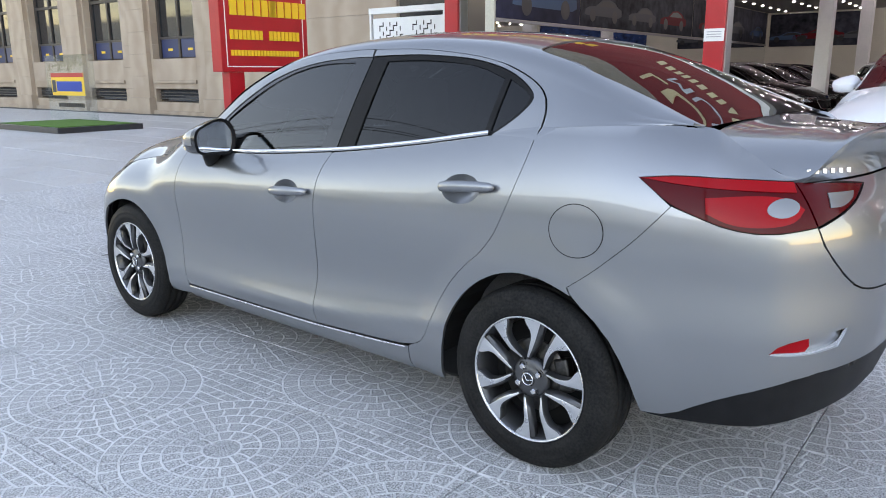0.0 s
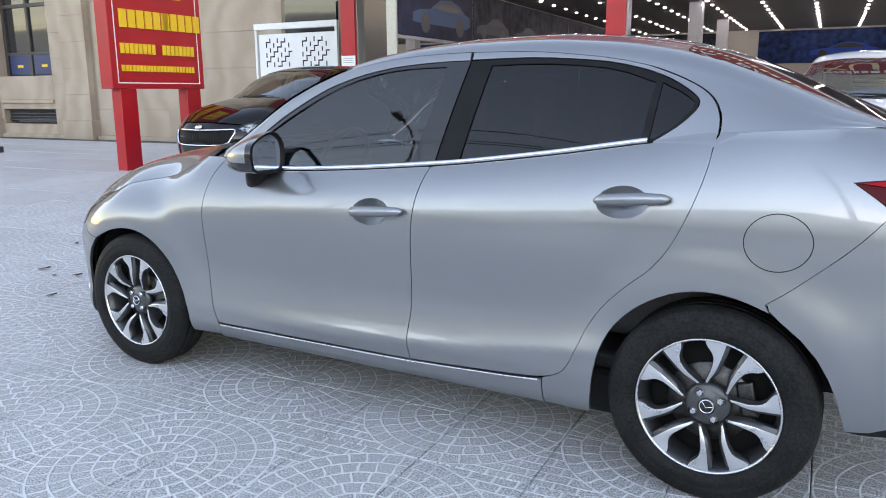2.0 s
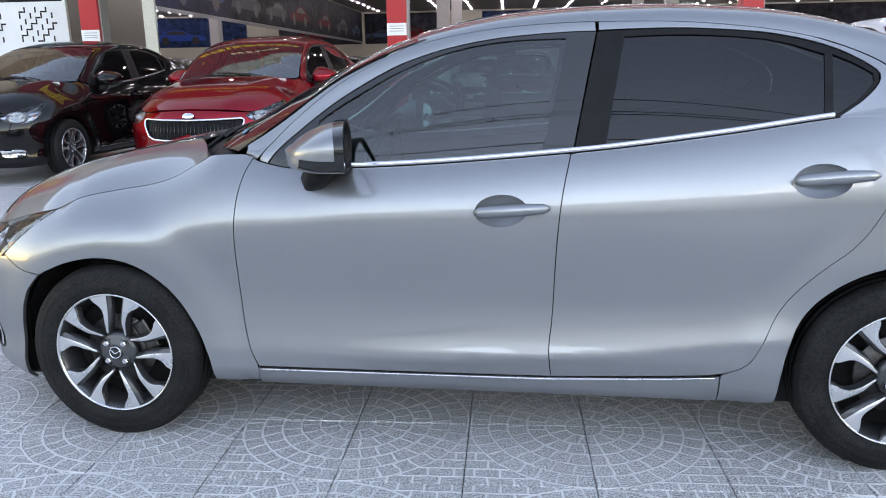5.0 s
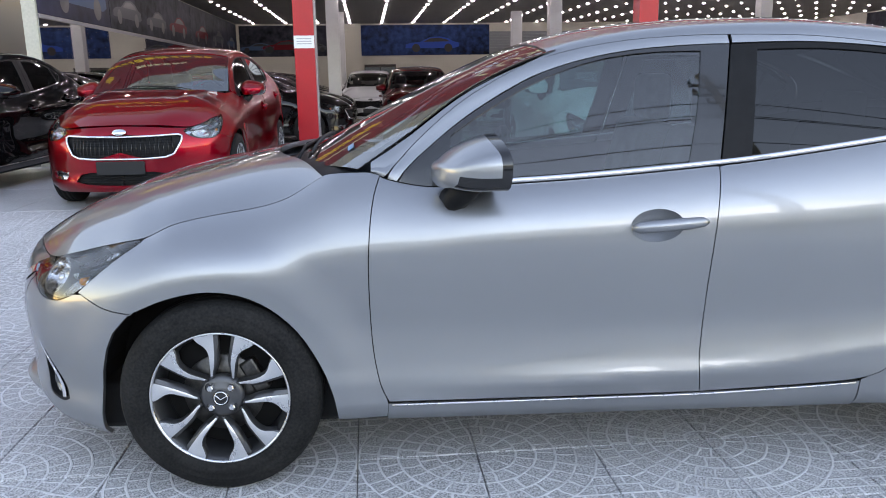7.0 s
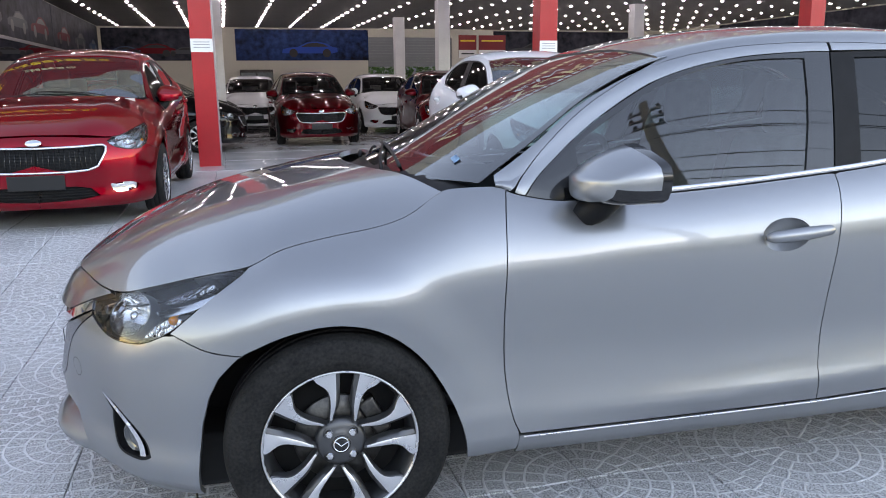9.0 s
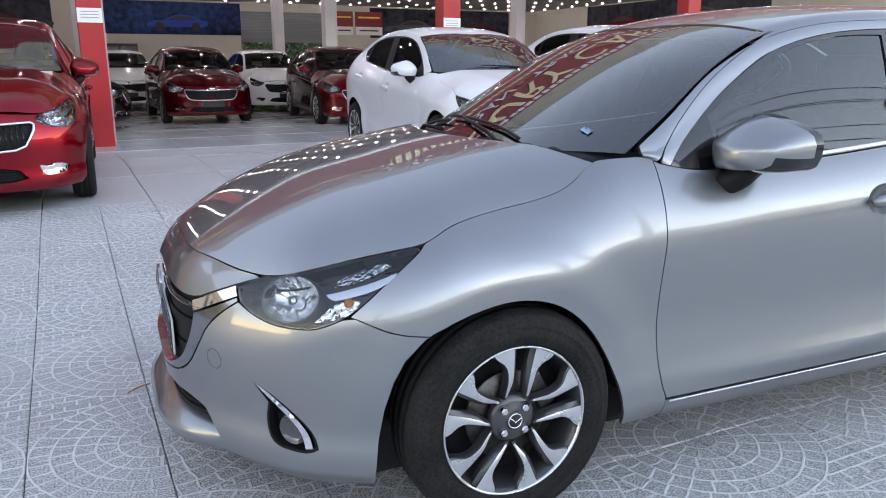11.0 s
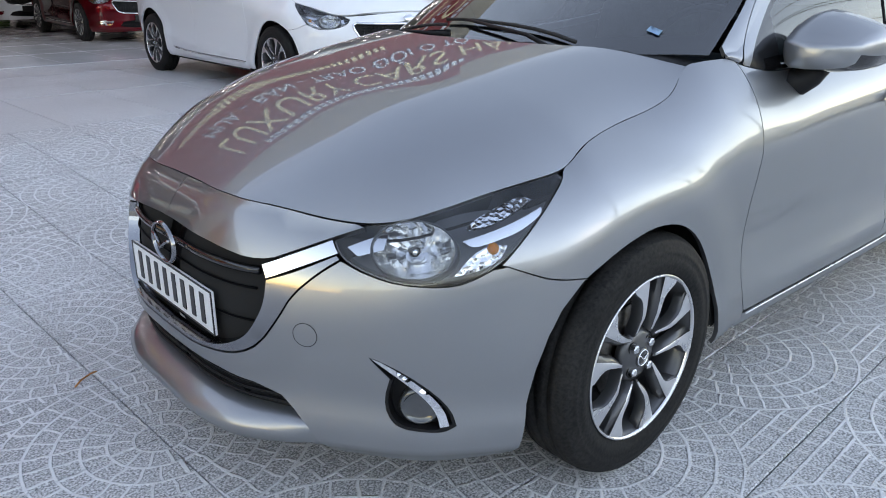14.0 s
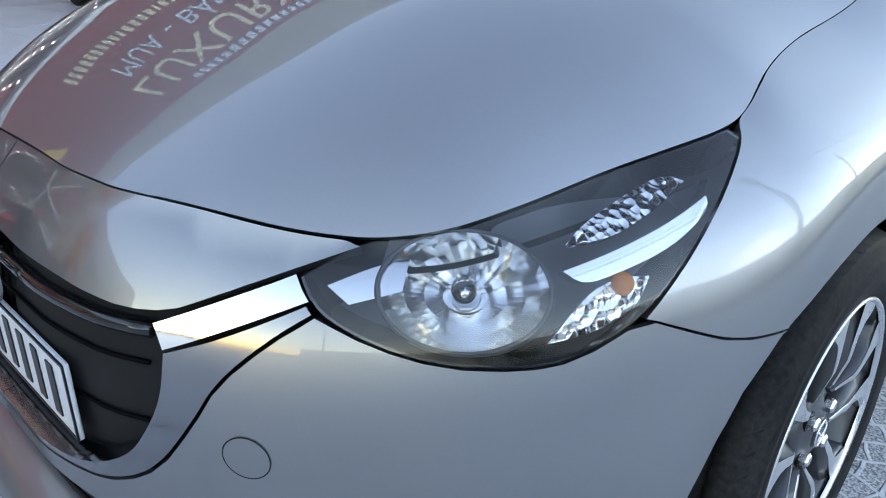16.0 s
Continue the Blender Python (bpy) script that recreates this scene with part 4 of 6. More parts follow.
        panel("nose_shadow_gap", [(.56, .676), (.60, .698), (.605, .692)], SEAL, gap=0, rounds=0)
    lamp = along_top(1.105, .613, 14, -.0012) + LAMP_LOW
    ll, lr = panel("headlamp", lamp, LENS, gap=.001, thick=0, lab="clear headlamp")
    bowl = skin("headlamp_bowl", inner(sh, .088), lamp, step=.04, gap=.001, thick=0)
    cen = np.mean(np.array(lamp), 0)
    rim = skin("headlamp_rim", sh, lamp, [[tuple(cen + (np.array(p) - cen) * (.986, .965)) for p in lamp]], step=.03, gap=.001, thick=.088, lift=-.003)
    m = seat_on(.722, .676, .024)
    rv, rf = lathe([(.0, .050), (.020, .048), (.036, .038), (.052, .024), (.064, .008), (.071, .0)], 48)
    rv = [(x, y + (.006 if z > .006 and int((x + .08) / .0105) % 2 and .015 < math.hypot(x, z) < .066 else 0), z) for x, y, z in rv]
    refl = raw("reflector", *moved((rv, rf), m @ Matrix.Diagonal((1.22, 1, .86, 1))), False)
    ring = raw("reflector_ring", *moved(lathe([(.0705, .0), (.0725, -.002), (.075, .0), (.077, .03)], 48), m @ Matrix.Diagonal((1.22, 1, .86, 1))), True)
    sig = skin("indicator_cup", inner(sh, .020), [(.815, .622), (.87, .630), (.918, .650), (.938, .680), (.90, .683), (.86, .668)], step=.012, gap=0, thick=.008)
    bulb = raw("indicator_bulb", *moved(lathe([(0, -.012), (.009, -.009), (.013, .0), (.011, .012), (0, .016)], 16), seat_on(.905, .676, .020)), True)
    day = skin("side_cell", inner(sh, .022), [(.85, .716), (.875, .732), (.93, .752), (1.0, .772), (1.02, .764), (.96, .738), (.90, .718)], step=.012, gap=0, thick=.01)
    bar = skin("chrome_bar", inner(sh, .018), [(.840, .692), (.90, .706), (.97, .725), (1.035, .748), (1.03, .734), (.97, .704), (.90, .686), (.86, .678)], step=.02, gap=0, thick=.02)
    ins = skin("inner_chrome", inner(sh, .022), [(.575, .672), (.625, .694), (.660, .703), (.655, .672), (.60, .655)], step=.02, gap=0, thick=.01)
    cap = raw("bulb_shield", *moved(lathe([(0, .004), (.012, .007), (.017, .016), (.016, .045)], 24), m), True)
    for mi, L in ((0, ll), (1, lr)):
        t = flip_y if mi else (lambda q: q)
        part("headlamp_bowl", t(bowl), BEZEL if style == "a" else HOUSING, L)
        part("headlamp_rim", t(rim), GLOSS, L)
        part("reflector", t(refl), BOWL, L)
        part("reflector_ring", t(ring), BEZEL, L)
        part("bulb_shield", t(cap), CHROME, L)
        part("indicator_cup", t(sig), FACET, L)
        part("indicator_bulb", t(bulb), AMBER, L, "amber indicator bulb")
        part("side_cell", t(day), FACET, L)
        part("chrome_bar", t(bar), CHROME, L)
        part("inner_chrome", t(ins), CHROME, L)
    # bonnet, cowl, wipers
    se = np.concatenate([np.linspace(0, .6, 14), np.linspace(.63, 1.86, 36)])
    ed = shell(se, top_z(se))
    hd = [(float(p[0]) + .0005, -float(p[1]) - .0005 if q > 0 else 0) for p, q in zip(ed, se) if p[0] < -.96] + [(-.952, .661), (-1.021, .505), (-1.115, .363), (-1.165, .155), (-1.175, 0)]
    part("bonnet", skin("bonnet", over(hood), hd, step=step, whole=True, gap=.0009, thick=.02), col, car)
    cowl = over(lambda x, y: np.minimum(hood(np.clip(x, -1.3, -.9), np.clip(y, -.64, .64)), roof(x, y) + .02) - .022)
    part("cowl", skin("cowl", cowl, [(-1.19, 0), (-1.18, .2), (-1.12, .38), (-1.02, .52), (-.95, .655), (-.84, .66), (-.93, .50), (-1.02, .28), (-1.05, 0)], step=.04, whole=True, gap=0), BLACK, car, "black plastic cowl")
    for y0, y1, y2 in ((-.50, -.20, .12), (.10, .35, .55)):
        pts = [(-1.09 + .0 * y0, y0, float(roof(-1.09, y0)) + .020), (-1.06, y1, float(roof(-1.06, y1)) + .024), (-1.0, y2, float(roof(-1.0, y2)) + .014)]
        arm = tube(pts, lambda t: .008 - .003 * t, 6)
        wp = part("wiper", raw("wiper", *arm, True), BLACK, car, "black wiper arm")
        bl = [(float(-1.02 + .03 * t), float(y0 * .9 + (y2 - y0 * .9) * t + .1), float(roof(-1.02 + .03 * t, y0 * .9 + (y2 - y0 * .9) * t + .1)) + .010) for t in np.linspace(0, 1, 8)]
        part("wiper_blade", raw("wiper_blade", *tube(bl, .006, 6), True), SEAL, wp)
    if style == "a":
        part("sticker", skin("sticker", over(lambda x, y: roof(x, y)), [(-.860, -.522), (-.880, -.522), (-.883, -.484), (-.863, -.484)], step=.03, gap=0, thick=.0006, lift=.0006, rounds=0), STICK, car, "small blue and white sticker")
    # cabin: roof skin with pillars, door frames, glass
    upper("roof_panel", [(-.80, .0), (-.760, .02), (-.740, .78), (-.70, 1.04), (-.63, 1.20), (-.45, 1.33), (-.27, 1.49), (-.09, 1.47), (.09, 1.40), (.358, 1.30), (.61, 1.22), (.814, 1.14), (1.012, 1.02), (1.148, .90), (1.225, .71), (1.257, .36), (1.258, 0),
                         (1.40, 0), (1.6, 0), (1.733, 0), (1.733, 1.85), (1.437, 1.86), (1.15, 1.86), (1.104, 1.95), (1.085, 2.5), (1.075, 3), (-.30, 3), (-.26, 2.45), (-.215, 1.6), (-.31, 1.47), (-.47, 1.46), (-.67, 1.46), (-.80, 1.5)], col, gap=.0004)
    upper("door_frame", [(-.752, .035), (-.736, .76), (-.697, 1.026), (-.628, 1.185), (-.449, 1.317), (-.27, 1.477), (-.09, 1.457), (.09, 1.387), (.352, 1.285), (.354, 1.0), (.09, 1.06), (-.09, 1.07), (-.27, 1.0), (-.45, .925), (-.63, .80), (-.69, .55), (-.715, .08), (-.718, 0), (-.742, 0)], col)
    upper("rear_door_frame", [(.360, 1.285), (.61, 1.207), (.813, 1.129), (1.009, 1.010), (1.1435, .891), (1.220, .706), (1.252, .358), (1.2535, 0.0), (1.06, 0), (1.14, .20), (1.194, .555), (1.146, .765), (1.05, .93), (.914, .985), (.716, 1.02), (.36, 1.02)], col)
    trim_f = [(-.716, .0), (-.69, .54), (-.63, .795), (-.45, .92), (-.27, .995), (-.09, 1.065), (.09, 1.055), (.354, .997), (.283, .0)]
    glass_f = [(-.555, .03), (-.549, .76), (-.451, .835), (-.27, .94), (-.09, .99), (.088, .985), (.258, .955), (.234, .523), (.186, .034), (-.1, .02)]
    trim_r = [(.287, .0), (.358, .997), (.716, 1.015), (.914, .98), (1.05, .925), (1.145, .76), (1.192, .555), (1.139, .198), (1.06, .0)]
    glass_r = [(.385, .045), (.442, .945), (.72, .95), (.914, .92), (1.035, .81), (1.020, .06), (.777, .045)]
    glass_q = [(1.045, .06), (1.058, .82), (1.128, .71), (1.178, .55), (1.124, .22), (1.06, .05)]
    upper("window_trim", trim_f, GLOSS if style == "a" else BLACK, [glass_f], lift=-.004, gap=.001, rounds=1, lab="black window surround")
    upper("window_trim", trim_r, BLACK, [glass_r, glass_q], lift=-.004, gap=.001, rounds=1, lab="black window surround")
    upper("door_glass", glass_f, glass or SIDE_GLASS, F=side_glass, lift=-.009, gap=-.004, thick=0, rounds=1, lab="tinted door glass")
    upper("door_glass", glass_r, DARK_GLASS, F=side_glass, lift=-.009, gap=-.004, thick=0, rounds=1, lab="dark tinted door glass")
    upper("quarter_glass", glass_q, DARK_GLASS, F=side_glass, lift=-.009, gap=-.004, thick=0, rounds=1)
    frf = over(roof)
    ws = [(-1.11, 0), (-1.07, .28), (-.985, .48), (-.842, .657), (-.668, .630), (-.47, .592), (-.314, .560), (-.205, .55), (-.262, .3), (-.305, 0)]
    part("windscreen", skin("windscreen", frf, ws, step=.04, whole=True, gap=-.004, thick=0, lift=-.004), SCREEN, car, "clear laminated windscreen")
    wsi = [(-1.02, 0), (-1.0, .28), (-.935, .44), (-.80, .612), (-.668, .604), (-.47, .566), (-.314, .534), (-.235, .52), (-.29, .3), (-.33, 0)]
    part("windscreen_border", skin("windscreen_border", frf, ws, [[(a, -b) for a, b in wsi] + [(a, b) for a, b in wsi[::-1] if b]], step=.04, whole=True, gap=-.002, thick=0, lift=-.009), SEAL, car, "black printed border of the windscreen")
    rw = [(1.08, 0), (1.09, .3), (1.108, .525), (1.437, .556), (1.735, .588), (1.748, .3), (1.75, 0)]
    part("rear_window", skin("rear_window", frf, rw, step=.04, whole=True, gap=-.004, thick=0, lift=-.004), DARK_GLASS, car, "dark tinted rear window")
    pts = [cabin(np.float64(x), np.float64(.012)) for x in np.linspace(-.57, 1.045, 30)]
    vf = []
    for i, x in enumerate(np.linspace(-.57, 1.045, 40)):
        p = cabin(np.float64(x), np.float64(.0))
        vf += [(p[0], p[1] + .004, p[2] + .016), (p[0], p[1] - .004, p[2] + .014), (p[0], p[1] - .006, p[2] + .004), (p[0], p[1] - .001, p[2] - .001)]
    fc = [(4 * i + k, 4 * i + k + 1, 4 * i + k + 5, 4 * i + k + 4) for i in range(39) for k in range(3)]
    both("waist_strip", raw("waist_strip", vf, fc, True), CHROME, car, "chrome strip along the waist")
    # shoulder below the rear quarter window: closes the panel joint there
    for x0, x1 in ((1.062, 1.2505), (1.2575, 1.31)):
        xs = np.linspace(x0, x1, 14)
        ss = s_at(xs)
        up = np.minimum(1, (xs - 1.055) * 18) if x0 < 1.2 else np.linspace(1, .3, 14)
        dn = np.clip((xs - 1.06) * 5.5, .15, 1) if x0 < 1.2 else np.linspace(1, .3, 14)
        rows = [cabin(xs, q * up) for q in (.04, .02, .002)] + [shell(ss, top_z(ss) - d * dn) for d in (.006, .016, .026, .036)]
        rows = [r + h * np.array((0, -1, .8)) for r, h in zip(rows, (-.0002, .0004, .0005, .0005, .0005, .0003, -.0004))]
        vf = [r[i] for i in range(14) for r in rows]
        fc = [(7 * i + k, 7 * i + k + 1, 7 * i + k + 8, 7 * i + k + 7) for i in range(13) for k in range(6)]
        both("shoulder", raw("shoulder", vf, fc, True), col, car)
    # handles
    for (c, h0, h1), doors in zip(HANDLES, (fd, rd)):
        vs, fs = [], []
        rings, seg = [1.0, .9, .75, .55, .3], 28
        for r in rings:
            for k in range(seg):
                t = 2 * math.pi * k / seg
                a, b = .084 * r * math.cos(t), .051 * r * math.sin(t)
                p = inner(shell, .026 * (1 - r ** 2.2) + .001)(np.float64(c[0] + a), np.float64(c[1] + b + .06 * a))
                vs.append(p)
        for i in range(len(rings) - 1):
            for k in range(seg):
                l = (k + 1) % seg
                fs.append((i * seg + k, i * seg + l, (i + 1) * seg + l, (i + 1) * seg + k))
        fs.append(tuple((len(rings) - 1) * seg + k for k in range(seg)))
        cupm = raw("handle_cup", vs, fs, True)
        pts = []
        for t in np.linspace(0, 1, 14):
            s, z = h0[0] + (h1[0] - h0[0]) * t, h0[1] + (h1[1] - h0[1]) * t
            out = .030 * math.sin(math.pi * min(1, max(0, t * .92 + .05))) ** .5 + .002
            pts.append(inner(shell, -out)(np.float64(s), np.float64(z)))
        grip = raw("door_handle", *tube(pts, lambda t: .010 + .010 * math.sin(math.pi * min(1, t * .62 + .25)) if .01 < t < .99 else .008, 12), True)
        key = None
        if doors is fd:
            s, z = h1[0] - .032, h1[1] - .001
            mk = seat_on(s, z, -.036)
            key = raw("keyhole", *moved(lathe([(0, -.001), (.006, -.001), (.0065, .002)], 16), mk), True)
        for mi, d in enumerate(doors):
            t = flip_y if mi else (lambda q: q)
            h = part("door_handle", t(grip), col, d)
            part("handle_cup", t(cupm), col, d)
            if key is not None:
                part("keyhole", t(key), SEAL, d)
    # fuel flap, only on the left
    part("fuel_flap", skin("fuel_flap", sh, oval((4.082, .832), .088, .080, 40), step=.03, gap=0, thick=.006, lift=.0012, rounds=1), col, car)
    part("fuel_gap", skin("fuel_gap", sh, oval((4.082, .832), .0915, .0835, 40), [oval((4.082, .832), .0885, .0805, 40)], step=.03, gap=0, thick=0, lift=.0008, rounds=1), SEAL, car)
    # mirrors
    face = [(-.02, .0), (.0, .030), (.06, .056), (.16, .076), (.30, .086), (.48, .080), (.70, .066), (.88, .050), (.96, .036), (1.0, .010), (.985, -.025), (.94, -.052), (.84, -.066), (.60, -.076), (.35, -.080), (.12, -.080), (.03, -.066), (-.01, -.035)]
    vs, fs, n, mseg = [], [], 10, len(face)
    for i in range(n + 1):
        u = i / n
        ky, kt, kb = .80 + .20 * math.sin(math.pi / 2 * min(1, u * 1.6)), .16 + .84 * math.sin(math.pi / 2 * u) ** .8, .84 + .16 * math.sin(math.pi / 2 * min(1, u * 2))
        for o, z in face:
            yy = -.722 - .235 * (.45 + (o - .45) * ky)
            vs.append((-.592 + .165 * u + (.055 - .02 * u) * o * o - (.012 * (1 - abs(2 * o - 1)) * (1 - u)), yy, 1.022 + z * (kt if z > 0 else kb) - .004 * o))
    for i in range(n):
        for j in range(mseg):
            l = (j + 1) % mseg
            fs.append((i * mseg + j, i * mseg + l, (i + 1) * mseg + l, (i + 1) * mseg + j))
    nose = sum((Vector(v) for v in vs[:mseg]), Vector()) / mseg
    ring = list(range(mseg))
    for q, push in ((.86, .012), (.62, .026), (.30, .036)):
        k = len(vs)
        vs += [tuple(nose + (Vector(vs[j]) - nose) * q + Vector((-push, 0, 0))) for j in range(mseg)]
        fs += [(ring[(j + 1) % mseg], ring[j], k + j, k + (j + 1) % mseg) for j in range(mseg)]
        ring = list(range(k, k + mseg))
    dome = [f for f in fs if max(f) >= (n + 1) * mseg] + [tuple(ring)[::-1]]
    fs = [f[::-1] for f in fs if max(f) < (n + 1) * mseg]
    top = [f for f in fs if np.mean([vs[i][2] for i in f]) > .985 and max(f) < (n - 1) * mseg]
    bot = [f for f in fs if f not in top]
    top += [f[::-1] for f in dome]
    last = n * mseg
    glassv = [Vector(vs[last + j]) for j in range(mseg)]
    mid = sum(glassv, Vector()) / mseg
    gv = [mid + (v - mid) * .86 + Vector((-.008, 0, 0)) for v in glassv]
    rimq = [tuple(v) for v in glassv] + [tuple(mid + (v - mid) * .88) for v in glassv] + [tuple(mid + (v - mid) * .86 + Vector((-.012, 0, 0))) for v in glassv]
    rfs = [(r * mseg + j, r * mseg + (j + 1) % mseg, (r + 1) * mseg + (j + 1) % mseg, (r + 1) * mseg + j) for r in (0, 1) for j in range(mseg)]
    foot = tube([(-.50, -.80, .962), (-.525, -.79, .93), (-.545, -.772, .905), (-.56, -.745, .915)], lambda t: .045 - .008 * t, 12, 1.0)
    for mi in (0, 1):
        t = flip_y if mi else (lambda q: q)
        mm = part("door_mirror", t(raw("door_mirror", vs, top, True)), col, car, "painted door mirror with black base")
        part("mirror_base", t(raw("mirror_base", vs, bot, True)), GLOSS, mm)
        part("mirror_rim", t(raw("mirror_rim", rimq, rfs, True)), BLACK, mm)
        part("mirror_glass", t(raw("mirror_glass", gv, [tuple(range(mseg))], False)), MIRROR, mm)
        part("mirror_foot", t(raw("mirror_foot", *foot, True)), BLACK, mm)
    if style == "a":
        plate(car, pose(2.186, 0, .84, 0, 0, 90), .28, .165, [(.038, .06, 4, .22), (-.038, .06, 5, .24)])
        for i in range(6):
            part("model_letter", box_bm(-.006, .006, -.002, .002, -.007, .007, .001), SATIN, car, "small chrome letter shape").matrix_basis = Matrix.Translation(Vector(BADGE_A) + (Vector(BADGE_B) - Vector(BADGE_A)) * (i / 5)) @ pose(0, 0, 0, -8, 0, 45)
    # added bright tube: the light that the sill's top ledge catches
    edge = [inner(sh, -.0025)(np.float64(q), np.float64(np.interp(q, (1.88, 2.86, 3.25, 3.38), (.2685, .2745, .290, .299)))) for q in np.linspace(1.885, 3.37, 30)]
    both("sill_edge", raw("sill_edge", *tube(edge, .0032, 6), True), SATIN, car, "thin bright line for the light caught along the sill")
    # wheel housings, underside and cabin
    for hx in HUBS:
        vs, fs = [], []
        for i in range(17):
            a = math.pi * i / 16
            xx = hx + .40 * math.cos(a)
            for y in (-min(.79, float(plan_w(s_at(xx))) - .055), -.50):
                vs.append((xx, y, .30 + .385 * math.sin(a)))
        fs = [(2 * i, 2 * i + 1, 2 * i + 3, 2 * i + 2) for i in range(16)]
        k = len(vs)
        vs += [(hx + .40 * math.cos(math.pi * i / 16), -.50, .30 + .385 * math.sin(math.pi * i / 16)) for i in range(17)]
        fs.append(tuple(range(k, k + 17)))
        both("wheel_housing", raw("wheel_housing", vs, fs), LINER, car)
    part("floor_pan", box_bm(-1.75, 1.5, -.70, .70, .165, .32, .02), LINER, car)
    part("nose_block", box_bm(-1.86, -1.0, -.46, .46, .24, .62, .05), LINER, car)
    part("boot_block", box_bm(1.0, 1.92, -.48, .48, .3, .9, .05), LINER, car)
    part("cabin_floor", box_bm(-.98, 1.3, -.68, .68, .32, .38, .02), CABIN, car)
    part("parcel_shelf", box_bm(1.2, 1.72, -.56, .56, .96, 1.0, .015), CABIN, car)
    part("headlining", skin("headlining", over(lambda x, y: roof(x, y) - .05), [(-.25, 0), (-.22, .42), (1.08, .44), (1.08, 0)], step=.15, whole=True, gap=0, thick=0, rounds=0), SEATS, car)
    part("dashboard", box_bm(-1.02, -.52, -.66, .66, .62, .955, .06, 3), CABIN, car)
    if seats:
        for y in (-.36, .36):
            st = part("seat", box_bm(-.20, .33, y - .25, y + .25, .42, .60, .06, 3), SEATS, car)
            bk = box_bm(.18, .34, y - .24, y + .24, .52, 1.10, .06, 3)
            bmesh.ops.rotate(bk, verts=bk.verts[:], cent=(.25, y, .52), matrix=Matrix.Rotation(radians(14), 3, "Y"))
            part("backrest", bk, SEATS, st)
            hr = box_bm(.36, .47, y - .13, y + .13, 1.08, 1.28, .045, 3)
            part("headrest", hr, SEATS, st)
        st = part("rear_seat", box_bm(.72, 1.2, -.62, .62, .42, .60, .06, 3), SEATS, car)
        bk = box_bm(1.08, 1.24, -.62, .62, .52, 1.06, .06, 3)
        bmesh.ops.rotate(bk, verts=bk.verts[:], cent=(1.15, 0, .52), matrix=Matrix.Rotation(radians(14), 3, "Y"))
        part("backrest", bk, SEATS, st)
        for y in (-.36, .36):
            part("headrest", box_bm(1.25, 1.35, y - .12, y + .12, 1.04, 1.19, .04, 3), SEATS, st)
        rg = lathe([(.168, 0), (.176, -.012), (.188, -.012), (.195, 0), (.188, .012), (.176, .012)], 40, True)
        sw = part("steering_wheel", raw("steering_wheel", *rg, True), CABIN, car)
        sw.matrix_basis = pose(-.42, -.36, .93, 0, 0, 90) @ pose(0, 0, 0, 25, 0, 0)
        part("wheel_spoke", box_bm(-.17, .17, -.012, .012, -.03, .03, .01), CABIN, sw)
    return car




# ---- the place: forecourt and showroom, turned a little against the car ----
TURN = pose(0, 0, 0, 0, 0, 2.8)


def rise(v):
    """The forecourt swells a little between the car and the showroom."""
    t = np.clip((v - 1.3) / 3.0, 0, 1)
    d = np.clip((v - 7.0) / 2.4, 0, 1)
    return .12 * t * t * (3 - 2 * t) - .09 * d * d * (3 - 2 * d)


def math_node(m, op, a, b=None, c=None):
    n = nd(m, "Math", operation=op)
    for i, x in enumerate((a, b, c)):
        if x is None:
            continue
        if isinstance(x, (int, float)):
            n.inputs[i].default_value = x
        else:
            wire(m, x, n.inputs[i])
    return n.outputs[0]


